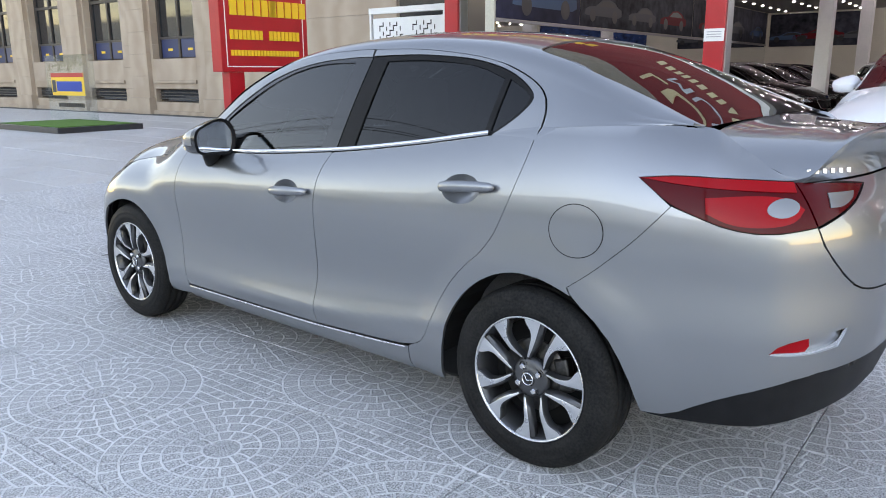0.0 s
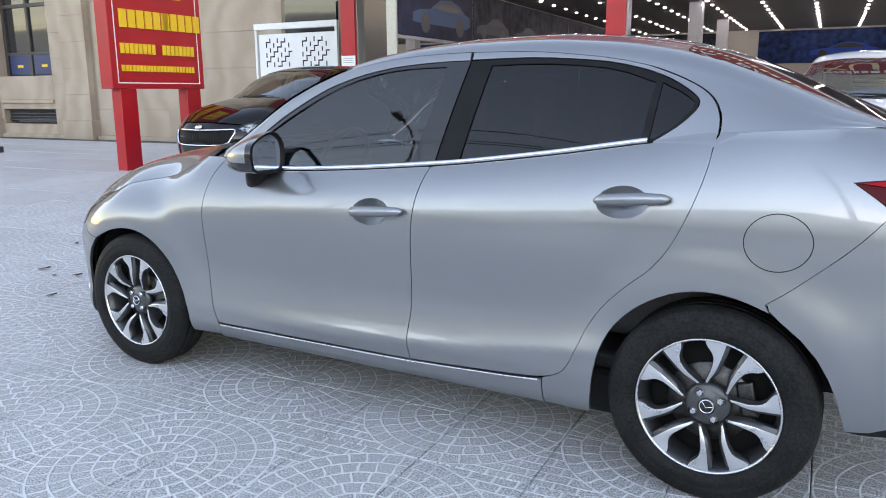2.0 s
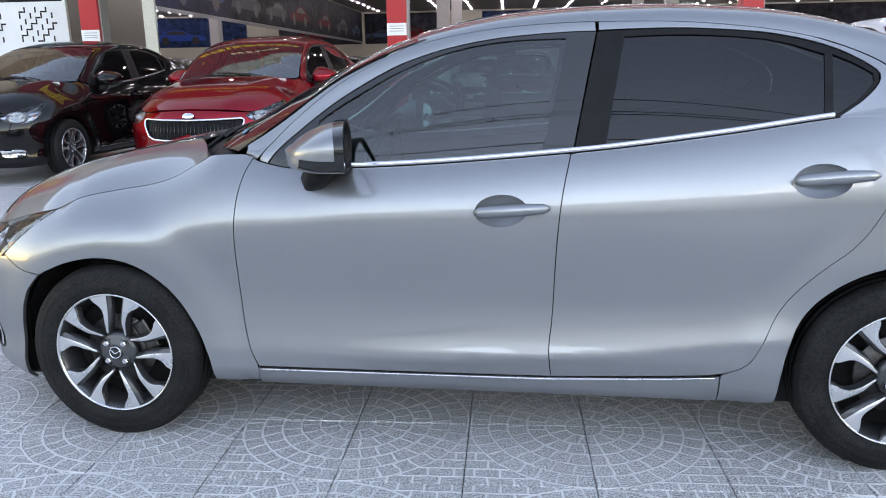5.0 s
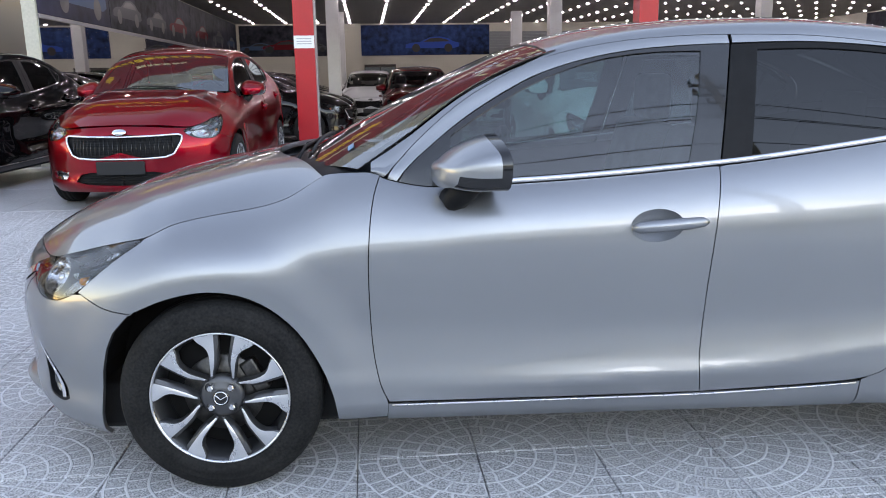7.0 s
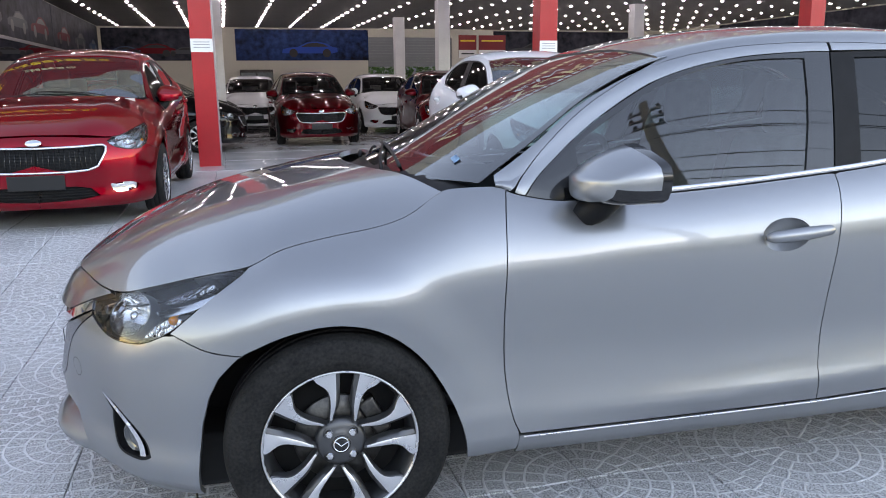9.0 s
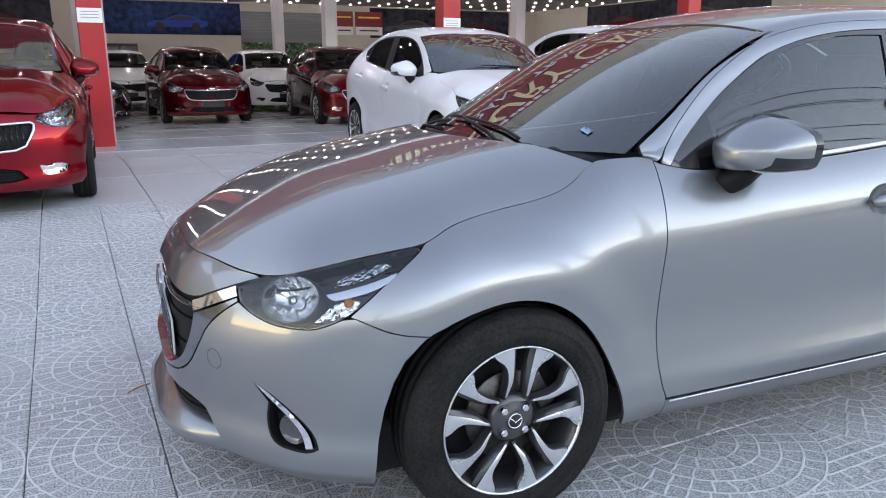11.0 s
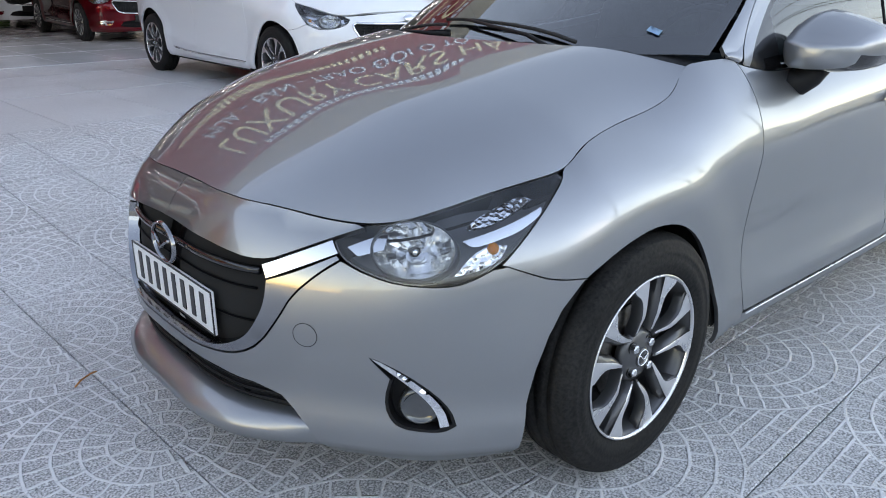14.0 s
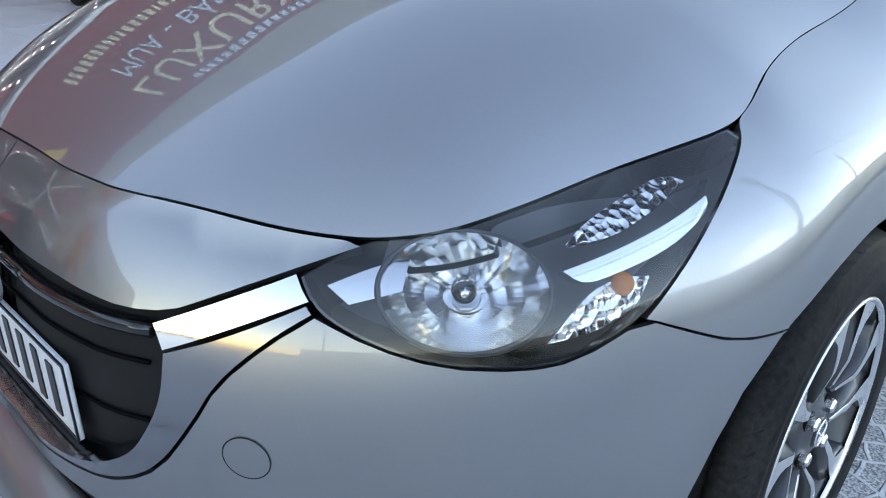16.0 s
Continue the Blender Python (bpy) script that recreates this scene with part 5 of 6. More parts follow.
def granite(name, dark, light, rough, fan):
    """Speckled granite; fan: with the moulded rings of small setts."""
    m = mat(name, light, rough)
    b = m.node_tree.nodes["Principled BSDF"]
    geo = nd(m, "NewGeometry")
    rot = nd(m, "VectorRotate")
    rot.rotation_type = "Z_AXIS"
    rot.inputs["Angle"].default_value = radians(-2.8)
    wire(m, geo.outputs["Position"], rot.inputs["Vector"])
    speck = nd(m, "TexNoise", i_Scale=170.0, i_Detail=2.0)
    spot = nd(m, "TexVoronoi", i_Scale=120.0)
    big = nd(m, "TexNoise", i_Scale=1.1, i_Detail=6.0, i_Roughness=.65)
    for n in (speck, spot, big):
        wire(m, rot.outputs[0], n.inputs["Vector"])
    info = nd(m, "ObjectInfo")
    isl = geo.outputs["Random Per Island"]
    f1 = nd(m, "MapRange", i_1=.36, i_2=.64)
    wire(m, speck.outputs["Fac"], f1.inputs[0])
    mix = nd(m, "Mix", data_type="RGBA")
    mix.inputs["A"].default_value = (*dark, 1)
    mix.inputs["B"].default_value = (*light, 1)
    wire(m, f1.outputs[0], mix.inputs["Factor"])
    tone = math_node(m, "MULTIPLY_ADD", big.outputs["Fac"], .55, .70)
    r1 = math_node(m, "MULTIPLY_ADD", info.outputs["Random"], .10, .95)
    r2 = math_node(m, "MULTIPLY_ADD", isl, .10, .95)
    tone = math_node(m, "MULTIPLY", math_node(m, "MULTIPLY", tone, r1), r2)
    sc = nd(m, "VectorMath", operation="SCALE")
    wire(m, mix.outputs["Result"], sc.inputs[0])
    wire(m, tone, sc.inputs["Scale"])
    col = sc.outputs[0]
    height = math_node(m, "MULTIPLY", speck.outputs["Fac"], .0010)
    if fan:
        sep = nd(m, "SeparateXYZ")
        wire(m, rot.outputs[0], sep.inputs[0])
        jit = nd(m, "TexNoise", i_Scale=14.0, i_Detail=1.0)
        wire(m, rot.outputs[0], jit.inputs["Vector"])
        wob = math_node(m, "MULTIPLY_ADD", jit.outputs["Fac"], .010, -.005)
        P = .82
        qx = math_node(m, "DIVIDE", math_node(m, "ADD", sep.outputs[0], .50), P)
        qy = math_node(m, "DIVIDE", math_node(m, "ADD", sep.outputs[1], .62), P)
        dx = math_node(m, "MULTIPLY", math_node(m, "SUBTRACT", qx, math_node(m, "ROUND", qx)), P)
        dy = math_node(m, "MULTIPLY", math_node(m, "SUBTRACT", qy, math_node(m, "ROUND", qy)), P)
        r = math_node(m, "ADD", math_node(m, "SQRT", math_node(m, "ADD", math_node(m, "MULTIPLY", dx, dx), math_node(m, "MULTIPLY", dy, dy))), wob)
        k = math_node(m, "DIVIDE", r, .068)
        ring = math_node(m, "MULTIPLY", math_node(m, "ABSOLUTE", math_node(m, "SUBTRACT", k, math_node(m, "ROUND", k))), .068)
        fl = math_node(m, "FLOOR", k)
        cnt = math_node(m, "MULTIPLY_ADD", fl, 6.0, 7.0)
        th = math_node(m, "MULTIPLY", math_node(m, "ARCTAN2", dy, dx), 1 / (2 * math.pi))
        ph = math_node(m, "ADD", math_node(m, "MULTIPLY", th, cnt), math_node(m, "MULTIPLY", fl, .37))
        ph = math_node(m, "ADD", ph, math_node(m, "MULTIPLY_ADD", jit.outputs["Fac"], .5, 0.0))
        rad = math_node(m, "MULTIPLY", math_node(m, "ABSOLUTE", math_node(m, "SUBTRACT", ph, math_node(m, "ROUND", ph))),
                        math_node(m, "DIVIDE", math_node(m, "MULTIPLY", r, 2 * math.pi), cnt))
        rad = math_node(m, "ADD", rad, math_node(m, "LESS_THAN", r, .066))
        circ = math_node(m, "MINIMUM", ring, rad)
        # straight setts in the corners between the rings
        cx = math_node(m, "DIVIDE", math_node(m, "ADD", dx, wob), .052)
        cy = math_node(m, "DIVIDE", math_node(m, "ADD", dy, wob), .052)
        row = math_node(m, "FLOOR", cy)
        cx = math_node(m, "MULTIPLY_ADD", cx, .62, math_node(m, "MULTIPLY", row, .5))
        lx = math_node(m, "MULTIPLY", math_node(m, "ABSOLUTE", math_node(m, "SUBTRACT", cx, math_node(m, "ROUND", cx))), .084)
        ly = math_node(m, "MULTIPLY", math_node(m, "ABSOLUTE", math_node(m, "SUBTRACT", cy, math_node(m, "ROUND", cy))), .052)
        sq = math_node(m, "MINIMUM", lx, ly)
        outer = math_node(m, "GREATER_THAN", r, .412)
        dist = math_node(m, "ADD", math_node(m, "MULTIPLY", sq, outer), math_node(m, "MULTIPLY", circ, math_node(m, "SUBTRACT", 1.0, outer)))
        line = nd(m, "MapRange", i_1=.0058, i_2=.0030)
        wire(m, dist, line.inputs[0])
        worn = nd(m, "TexNoise", i_Scale=3.5, i_Detail=5.0)
        wire(m, rot.outputs[0], worn.inputs["Vector"])
        wr = nd(m, "MapRange", i_1=.34, i_2=.56, i_3=.45, i_4=1.0)
        wire(m, worn.outputs["Fac"], wr.inputs[0])
        amt = math_node(m, "MULTIPLY", line.outputs[0], wr.outputs[0])
        mx = nd(m, "Mix", data_type="RGBA")
        mx.inputs["B"].default_value = (.70, .70, .705, 1)
        wire(m, col, mx.inputs["A"])
        wire(m, math_node(m, "MULTIPLY", amt, .96), mx.inputs["Factor"])
        col = mx.outputs["Result"]
        height = math_node(m, "ADD", height, math_node(m, "MULTIPLY", line.outputs[0], .0042))
    wire(m, col, b.inputs["Base Color"])
    bp = nd(m, "Bump", i_Strength=.8, i_Distance=1.0)
    wire(m, height, bp.inputs["Height"])
    wire(m, bp.outputs[0], b.inputs["Normal"])
    rr = nd(m, "MapRange", i_1=.3, i_2=.7, i_3=rough - .1, i_4=rough + .12)
    wire(m, big.outputs["Fac"], rr.inputs[0])
    wire(m, rr.outputs[0], b.inputs["Roughness"])
    return m


FAN = granite("moulded granite tile", (.17, .17, .172), (.66, .66, .665), .55, True)
SLAB = granite("pale granite slab", (.32, .32, .323), (.62, .62, .623), .42, False)
BED = mat("dark joint sand", (.05, .05, .052), .95)
vary(BED, (.075, .075, .078), .4, 3, 50, .002)
ROAD = mat("asphalt", (.05, .05, .052), .85)
vary(ROAD, (.05, .05, .052), .3, .6, 90, .004)
SHOW = mat("polished floor tile", (.60, .60, .61), .10)
vary(SHOW, (.60, .60, .61), .08, 1.5, 30, 0, (.06, .16))
REDP = mat("red enamel", (.46, .010, .016), .35)
vary(REDP, (.46, .010, .016), .12, 2.5, 60)
RED_SIGN = mat("red sign board", (.22, .005, .009), .40)
vary(RED_SIGN, (.22, .005, .009), .10, 1.0, 30)
GOLD = mat("yellow letter", (.85, .52, .03), .35)
CREAM = mat("cream letter", (.75, .66, .42), .4)
PALE = mat("pale blue letter", (.62, .70, .80), .4)
WHITE = mat("white paint", (.76, .76, .75), .5)
vary(WHITE, (.76, .76, .75), .08, 2, 60)
CEIL = mat("grey ceiling panel", (.18, .18, .175), .6)
vary(CEIL, (.18, .18, .175), .08, .8, 20)
WALL = mat("cream wall paint", (.56, .535, .45), .7)
vary(WALL, (.56, .535, .45), .10, .7, 30)
STONE = mat("sandstone cladding", (.50, .38, .28), .6)
STONE_D = mat("dark sandstone joint", (.22, .16, .12), .8)
PANE_D = mat("dark window glass", (.015, .018, .022), .05, 0, Specular_IOR_Level=.8)
NAVY = mat("navy panel", (.015, .03, .10), .4)
FRAME_B = mat("bronze window frame", (.05, .04, .035), .5)
GRASS = mat("artificial grass", (.06, .16, .02), .95)
vary(GRASS, (.06, .17, .02), .4, 30, 500, .006)
KERB = mat("black granite kerb", (.03, .03, .033), .35)
vary(KERB, (.03, .03, .033), .3, 8, 120)
STEELP = mat("grey steel", (.35, .35, .36), .4, .6)
CONC = mat("grey concrete", (.36, .35, .33), .85)
vary(CONC, (.36, .35, .33), .2, 2, 40, .002)
PLASTER = mat("pale house plaster", (.62, .60, .56), .8)
vary(PLASTER, (.62, .60, .56), .2, .08, 2)
PAPER = mat("white paper", (.78, .78, .76), .8)
POST_D = mat("dark blue poster", (.012, .02, .05), .3, 0, Specular_IOR_Level=.12)
vary(POST_D, (.008, .012, .03), .8, .7, 5, 0, None, (.012, .035, .12))
POST_G = mat("dark grey poster", (.05, .05, .055), .6, 0, Specular_IOR_Level=.12)
vary(POST_G, (.012, .012, .018), .8, .9, 4, 0, None, (.03, .032, .042))
BLUE = mat("poster blue", (.02, .07, .36), .3, 0, Specular_IOR_Level=.12)
POST_R = mat("poster red", (.12, .008, .012), .5, 0, Specular_IOR_Level=.12)
POST_W = mat("poster silver", (.07, .075, .085), .5, 0, Specular_IOR_Level=.12)
POST_N = mat("navy banner", (.02, .022, .05), .5, 0, Specular_IOR_Level=.12)
vary(POST_N, (.02, .022, .045), .5, .6, 3)
POST_B = mat("poster pale blue", (.05, .09, .16), .5, 0, Specular_IOR_Level=.12)
SHUT = mat("grey shutter", (.20, .21, .215), .45, .5)
LEAF = mat("green leaves", (.06, .15, .03), .6)
vary(LEAF, (.07, .15, .03), .5, 5, 40)
SPOT = lamp_mat("ceiling spot", (.82, .92, 1.1), 11.0)


def stone_nodes(m):
    b = m.node_tree.nodes["Principled BSDF"]
    co = nd(m, "TexCoord")
    n1 = nd(m, "TexNoise", i_Scale=.5, i_Detail=8.0, i_Roughness=.6)
    wv = nd(m, "TexWave", i_Scale=.35, i_Distortion=14.0, i_Detail=4.0)
    geo = nd(m, "NewGeometry")
    wire(m, co.outputs["Object"], n1.inputs["Vector"])
    wire(m, co.outputs["Object"], wv.inputs["Vector"])
    a = math_node(m, "MULTIPLY_ADD", wv.outputs["Fac"], .34, math_node(m, "MULTIPLY", n1.outputs["Fac"], .9))
    a = math_node(m, "MULTIPLY_ADD", geo.outputs["Random Per Island"], .12, math_node(m, "SUBTRACT", a, .06))
    mix = nd(m, "Mix", data_type="RGBA")
    mix.inputs["A"].default_value = (.27, .19, .135, 1)
    mix.inputs["B"].default_value = (.44, .35, .275, 1)
    wire(m, a, mix.inputs["Factor"])
    wire(m, mix.outputs["Result"], b.inputs["Base Color"])


stone_nodes(STONE)


def slab_grid(name, u0, u1, v0, v1, size, joint, m, skip=None, thick=.03, z=0.0):
    """Many slabs in one mesh, each with its own edges."""
    vs, fs = [], []
    nu, nv = int(round((u1 - u0) / size)), int(round((v1 - v0) / size))
    for i in range(nu):
        for j in range(nv):
            a, b = u0 + i * size + joint / 2, v0 + j * size + joint / 2
            if skip and skip(a + size / 2, b + size / 2):
                continue
            c, d = a + size - joint, b + size - joint
            k = len(vs)
            e = .003
            dz = z + .0015 * math.sin(i * 12.9 + j * 78.2)
            for x, y, h in ((a, b, -thick), (c, b, -thick), (c, d, -thick), (a, d, -thick), (a, b, -e), (c, b, -e), (c, d, -e), (a, d, -e), (a + e, b + e, 0), (c - e, b + e, 0), (c - e, d - e, 0), (a + e, d - e, 0)):
                vs.append((x, y, float(rise(y)) + dz + h))
            fs += [(k + 8, k + 9, k + 10, k + 11)]
            for q in (0, 4):
                for p in range(4):
                    r = (p + 1) % 4
                    fs.append((k + q + p, k + q + r, k + q + 4 + r, k + q + 4 + p))
    ob = part(name, raw(name, vs, fs), m)
    ob.matrix_basis = TURN
    return ob


# ground sheet, road, kerb
vs, fs = [], []
vv = [-60, -7.2, 0, 1.3, 2.2, 3, 4.3, 5.5, 7, 8, 9.4, 14, 30, 80, 900]
for v in vv:
    z = float(rise(v)) - .034 if v > -8 else -.034
    vs += [(-900, v, z), (900, v, z)]
fs = [(2 * i, 2 * i + 1, 2 * i + 3, 2 * i + 2) for i in range(len(vv) - 1)]
ground = part("ground", raw("ground", vs, fs), BED)
ground.matrix_basis = TURN
tagged(ground, "dark sandy bed under the paving", "ground", kind="structure")
road = part("road", box_bm(-900, 900, -21.5, -7.2, -.30, -.15), ROAD)
road.matrix_basis = TURN
tagged(road, "grey asphalt road beside the forecourt", "road", kind="structure")
# unseen ground, added to lighten what the car's side reflects
opposite = part("far_pavement", box_bm(-900, 900, -900, -21.5, -.30, -.02), CONC)
opposite.matrix_basis = TURN
tagged(opposite, "unseen grey concrete ground across the road, added to lighten reflections", "pavement", kind="structure")
kerb = part("kerb", box_bm(-300, 300, -7.2, -6.98, -.30, .004, .01), CONC)
kerb.matrix_basis = TURN
tagged(kerb, "grey concrete kerb along the road", "kerb", kind="structure")

TS = .41
U0, V0 = -.50 - TS * 30, -.62 - TS * 15
near = lambda u, v: -3.4 < u < 2.9 and -2.15 < v < 1.2
rest = slab_grid("pavement", -.50 - TS * 15, -.50 + TS * 18, V0, -.62 + TS * 12, TS, .003, FAN, near)
tagged(rest, "grey granite paving tiles with moulded fan rings", "pavement", kind="structure")
far1 = slab_grid("forecourt_slabs", -.50 - TS * 15 - .82 * 40, -.50 - TS * 15, V0, V0 + .82 * 22, .82, .006, SLAB)
tagged(far1, "pale granite slabs of the forecourt", "pavement", kind="structure")
far2 = slab_grid("entrance_slabs", -.50 - TS * 15, -.50 + TS * 45, -.62 + TS * 12, -.62 + TS * 12 + .82 * 6, .82, .006, SLAB)
tagged(far2, "pale granite slabs before the showroom", "pavement", kind="structure")
far3 = slab_grid("side_slabs", -.50 + TS * 18, -.50 + TS * 18 + .82 * 30, V0, V0 + .82 * 14, .82, .006, SLAB)
tagged(far3, "pale granite slabs along the street", "pavement", kind="structure")

VF = -.62 + TS * 12 + .82 * 6        # front edge of the showroom floor
VB = 27.4                            # its back wall
ZF = .032
UE = -8.0                            # left end of front and roof
UL, UR = -5.7, 17.0
ZC = 3.42
fl = slab_grid("showroom_floor", UL + .1, UR - .2, VF, VF + .8 * 22, .8, .002, SHOW, None, .03, .004)
tagged(fl, "polished pale grey floor tiles of the showroom", "floor", kind="structure")


def grid_box(name, u0, u1, v0, v1, z0, z1, m, parent=None, bevel=0.0, label=""):
    ob = part(name, box_bm(u0, u1, v0, v1, z0, z1, bevel), m, parent, label)
    if parent is None:
        ob.matrix_basis = TURN
    return ob


tagged(grid_box("wall_back", UE - .2, 3.98, VB, VB + .2, 0, ZC + .1, WALL), "cream painted back wall", "wall", kind="structure")
tagged(grid_box("wall_back", 7.4, UR, VB, VB + .2, 0, ZC + .1, WALL), "cream painted back wall", "wall", kind="structure")
tagged(grid_box("wall_back", 3.98, 7.4, VB, VB + .2, 3.1, ZC + .1, WALL), "cream wall over the shutter", "wall", kind="structure")
tagged(grid_box("wall_left", UL - .2, UL, VF + .06, VB, 0, ZC + .1, WALL), "cream painted side wall", "wall", kind="structure")
tagged(grid_box("wall_right", UR, UR + .2, VF + 1.2, VB, 0, ZC + .1, WALL), "cream painted side wall", "wall", kind="structure")
cl = grid_box("ceiling", UE - .2, UR + .2, VF + .4, VB + .2, ZC, ZC + .12, CEIL)
tagged(cl, "grey panelled ceiling with rows of spots", "ceiling", kind="structure")
# spots in one sheet
vs, fs = [], []
for i in range(20):
    for j in range(18):
        u, v = UL + .74 + 1.19 * i, VF + .9 + .98 * j
        if v > VB - .4 or u > UR - .3:
            continue
        k = len(vs)
        for q in range(8):
            a = 2 * math.pi * q / 8
            vs.append((u + .030 * math.cos(a), v + .030 * math.sin(a), ZC - .022))
        for q in range(8):
            a = 2 * math.pi * q / 8
            vs.append((u + .042 * math.cos(a), v + .042 * math.sin(a), ZC + .001))
        fs.append(tuple(k + q for q in range(8))[::-1])
        fs += [(k + q, k + (q + 1) % 8, k + 8 + (q + 1) % 8, k + 8 + q) for q in range(8)]
sp = part("ceiling_spots", raw("ceiling_spots", vs, fs), SPOT)
sp.matrix_basis = TURN
tagged(sp, "rows of small bright white ceiling spots", "ceiling spots", kind="stuff")
# red pillars with a paper notice
for u in (-7.19, -1.83, 3.95, 9.55):
    p = thing("pillar", "square red pillar with a white paper notice", "pillar", TURN @ pose(u, 10.1, 0), "red pillars of the front")
    part("pillar_shaft", box_bm(-.165, .165, -.165, .165, 0, 3.62, .008), REDP, p)
    part("notice", box_bm(-.165, .165, -.170, -.166, 1.80, 2.0), PAPER, p, "white paper notice")
    part("pillar_edge", box_bm(.166, .19, -.10, .16, 0, 3.42, .004), STEELP, p, "grey steel strip")
    for z in (1.95, 1.91, 1.87):
        part("notice_bar", box_bm(-.12, .12, -.1725, -.1702, z - .006, z + .006), STEELP, p)
for u, v in ((-1.65, 17.2), (-1.65, 22.4), (4.1, 17.2), (4.1, 22.4), (9.8, 17.2)):
    tagged(grid_box("column", u - .16, u + .16, v - .16, v + .16, 0, ZC - .002, WHITE, None, .01), "square white painted column", "column", group="white columns inside")


def letters(text, size, m, mat4, parent, name="lettering", depth=.02):
    cu = bpy.data.curves.new(name, "FONT")
    cu.body, cu.size, cu.extrude, cu.resolution_u = text, size, depth, 3
    cu.materials.append(m)
    ob = new(name, cu)
    ob.parent = parent
    ob.matrix_basis = mat4
    return ob


def bars(widths, h, gap, u, z, m, parent, y=-.02, name="letter_bar"):
    for w in widths:
        part(name, box_bm(u, u + w, y, y + .018, z, z + h), m, parent)
        u += w + gap
    return u


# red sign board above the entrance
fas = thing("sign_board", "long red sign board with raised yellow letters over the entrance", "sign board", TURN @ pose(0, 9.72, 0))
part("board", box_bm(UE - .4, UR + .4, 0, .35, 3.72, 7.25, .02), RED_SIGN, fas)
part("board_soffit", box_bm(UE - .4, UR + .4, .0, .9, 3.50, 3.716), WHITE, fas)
S0 = -1.15
up = pose(0, 0, 0, 90, 0, 0)
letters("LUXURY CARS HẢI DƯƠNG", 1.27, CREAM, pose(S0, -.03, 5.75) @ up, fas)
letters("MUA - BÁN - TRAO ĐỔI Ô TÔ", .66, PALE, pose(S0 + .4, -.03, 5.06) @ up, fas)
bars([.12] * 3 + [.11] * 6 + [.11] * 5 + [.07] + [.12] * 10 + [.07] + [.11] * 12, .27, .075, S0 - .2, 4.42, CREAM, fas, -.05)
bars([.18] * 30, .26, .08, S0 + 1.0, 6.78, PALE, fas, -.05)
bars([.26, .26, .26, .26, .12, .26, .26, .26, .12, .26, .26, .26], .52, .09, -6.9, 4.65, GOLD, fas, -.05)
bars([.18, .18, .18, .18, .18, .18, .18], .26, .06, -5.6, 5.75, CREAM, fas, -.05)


def car_picture(parent, u, z, w, m, glassm, y=-.012, name="picture"):
    """A flat printed car: body, windows and wheels."""
    h = w * .28
    body = [(-.5, .12), (-.49, .34), (-.40, .44), (-.22, .50), (-.05, .78), (.14, .84), (.30, .72), (.40, .52), (.49, .46), (.5, .2), (.42, .1), (-.44, .1)]
    win = [(-.17, .50), (-.04, .72), (.12, .77), (.26, .66), (.33, .52)]
    for pts, mm, yy in ((body, m, y), (win, glassm, y - .002)):
        part(name, raw(name, [(u + a * w, yy, z + b * h) for a, b in pts], [tuple(range(len(pts)))]), mm, parent)
    for a in (-.30, .30):
        part(name, raw(name, [(u + a * w + .075 * w * math.cos(t), y - .003, z + .12 * h + .075 * w * math.sin(t)) for t in (2 * math.pi * k / 16 for k in range(16))], [tuple(range(16))]), glassm, parent)


def poster(m4, wide, z0, z1, base, cars, label):
    p = thing("poster", label, "poster", m4)
    part("poster_sheet", box_bm(-wide / 2, wide / 2, -.01, 0, z0, z1), base, p)
    for u, w, m in cars:
        car_picture(p, u, z0 + (z1 - z0) * .18, w, m, INK)
    return p


poster(TURN @ pose(1.5, VB - .005, 0), 5.0, 2.22, 3.36, POST_D, [(.25, 2.1, BLUE)], "dark blue wall poster showing a blue car")
poster(TURN @ pose(-3.95, VB - .005, 0), 3.3, 2.22, 3.36, POST_G, [(-1.0, 1.3, POST_B), (.0, 1.7, POST_R), (1.1, 1.2, POST_W)], "dark wall poster showing red and silver cars")
side = pose(0, 0, 0, 0, 0, 90)
poster(TURN @ pose(UL + .012, 10.97, 0) @ side, 3.3, 2.32, 3.40, POST_N, [(.2, 2.6, POST_B)], "navy banner showing a pale blue car")
poster(TURN @ pose(UL + .012, 16.1, 0) @ side, 6.9, 2.32, 3.40, POST_G, [(-2.3, 1.9, POST_W), (-.1, 1.7, POST_W), (2.0, 1.9, POST_R)], "long dark banner along the side wall")
poster(TURN @ pose(UL + .012, 23.4, 0) @ side, 7.6, 2.32, 3.40, POST_G, [(-2.4, 1.8, POST_R), (.2, 1.9, POST_W), (2.6, 1.6, POST_B)], "long dark banner along the side wall")
wm = thing("wall_mirror", "long frameless mirror below the banner on the side wall", "mirror", TURN @ pose(UL + .012, 19.1, 0) @ side)
part("mirror_sheet", box_bm(-9.8, 8.2, -.008, 0, .3, 2.25), MIRROR, wm)
part("mirror_frame", box_bm(-9.8, 8.2, -.025, 0, 2.255, 2.31, .004), STEELP, wm)
upw = grid_box("wall_upper", UE - .4, UR + .4, 9.95, 10.25, 7.26, 9.2, CONC)
tagged(upw, "plain grey wall above the sign board", "wall", kind="structure")
poster(TURN @ pose(UR - .012, 19, 0) @ pose(0, 0, 0, 0, 0, -90), 9.0, 2.2, 3.38, POST_G, [(-2.5, 2.4, POST_R), (1.5, 2.6, POST_W)], "long dark banner showing white and red cars")
poster(TURN @ pose(12.4, VB - .005, 0), 6.5, 2.2, 3.36, POST_G, [(-1.5, 2.2, POST_W), (1.6, 2.0, POST_R)], "dark wall poster showing a white car")
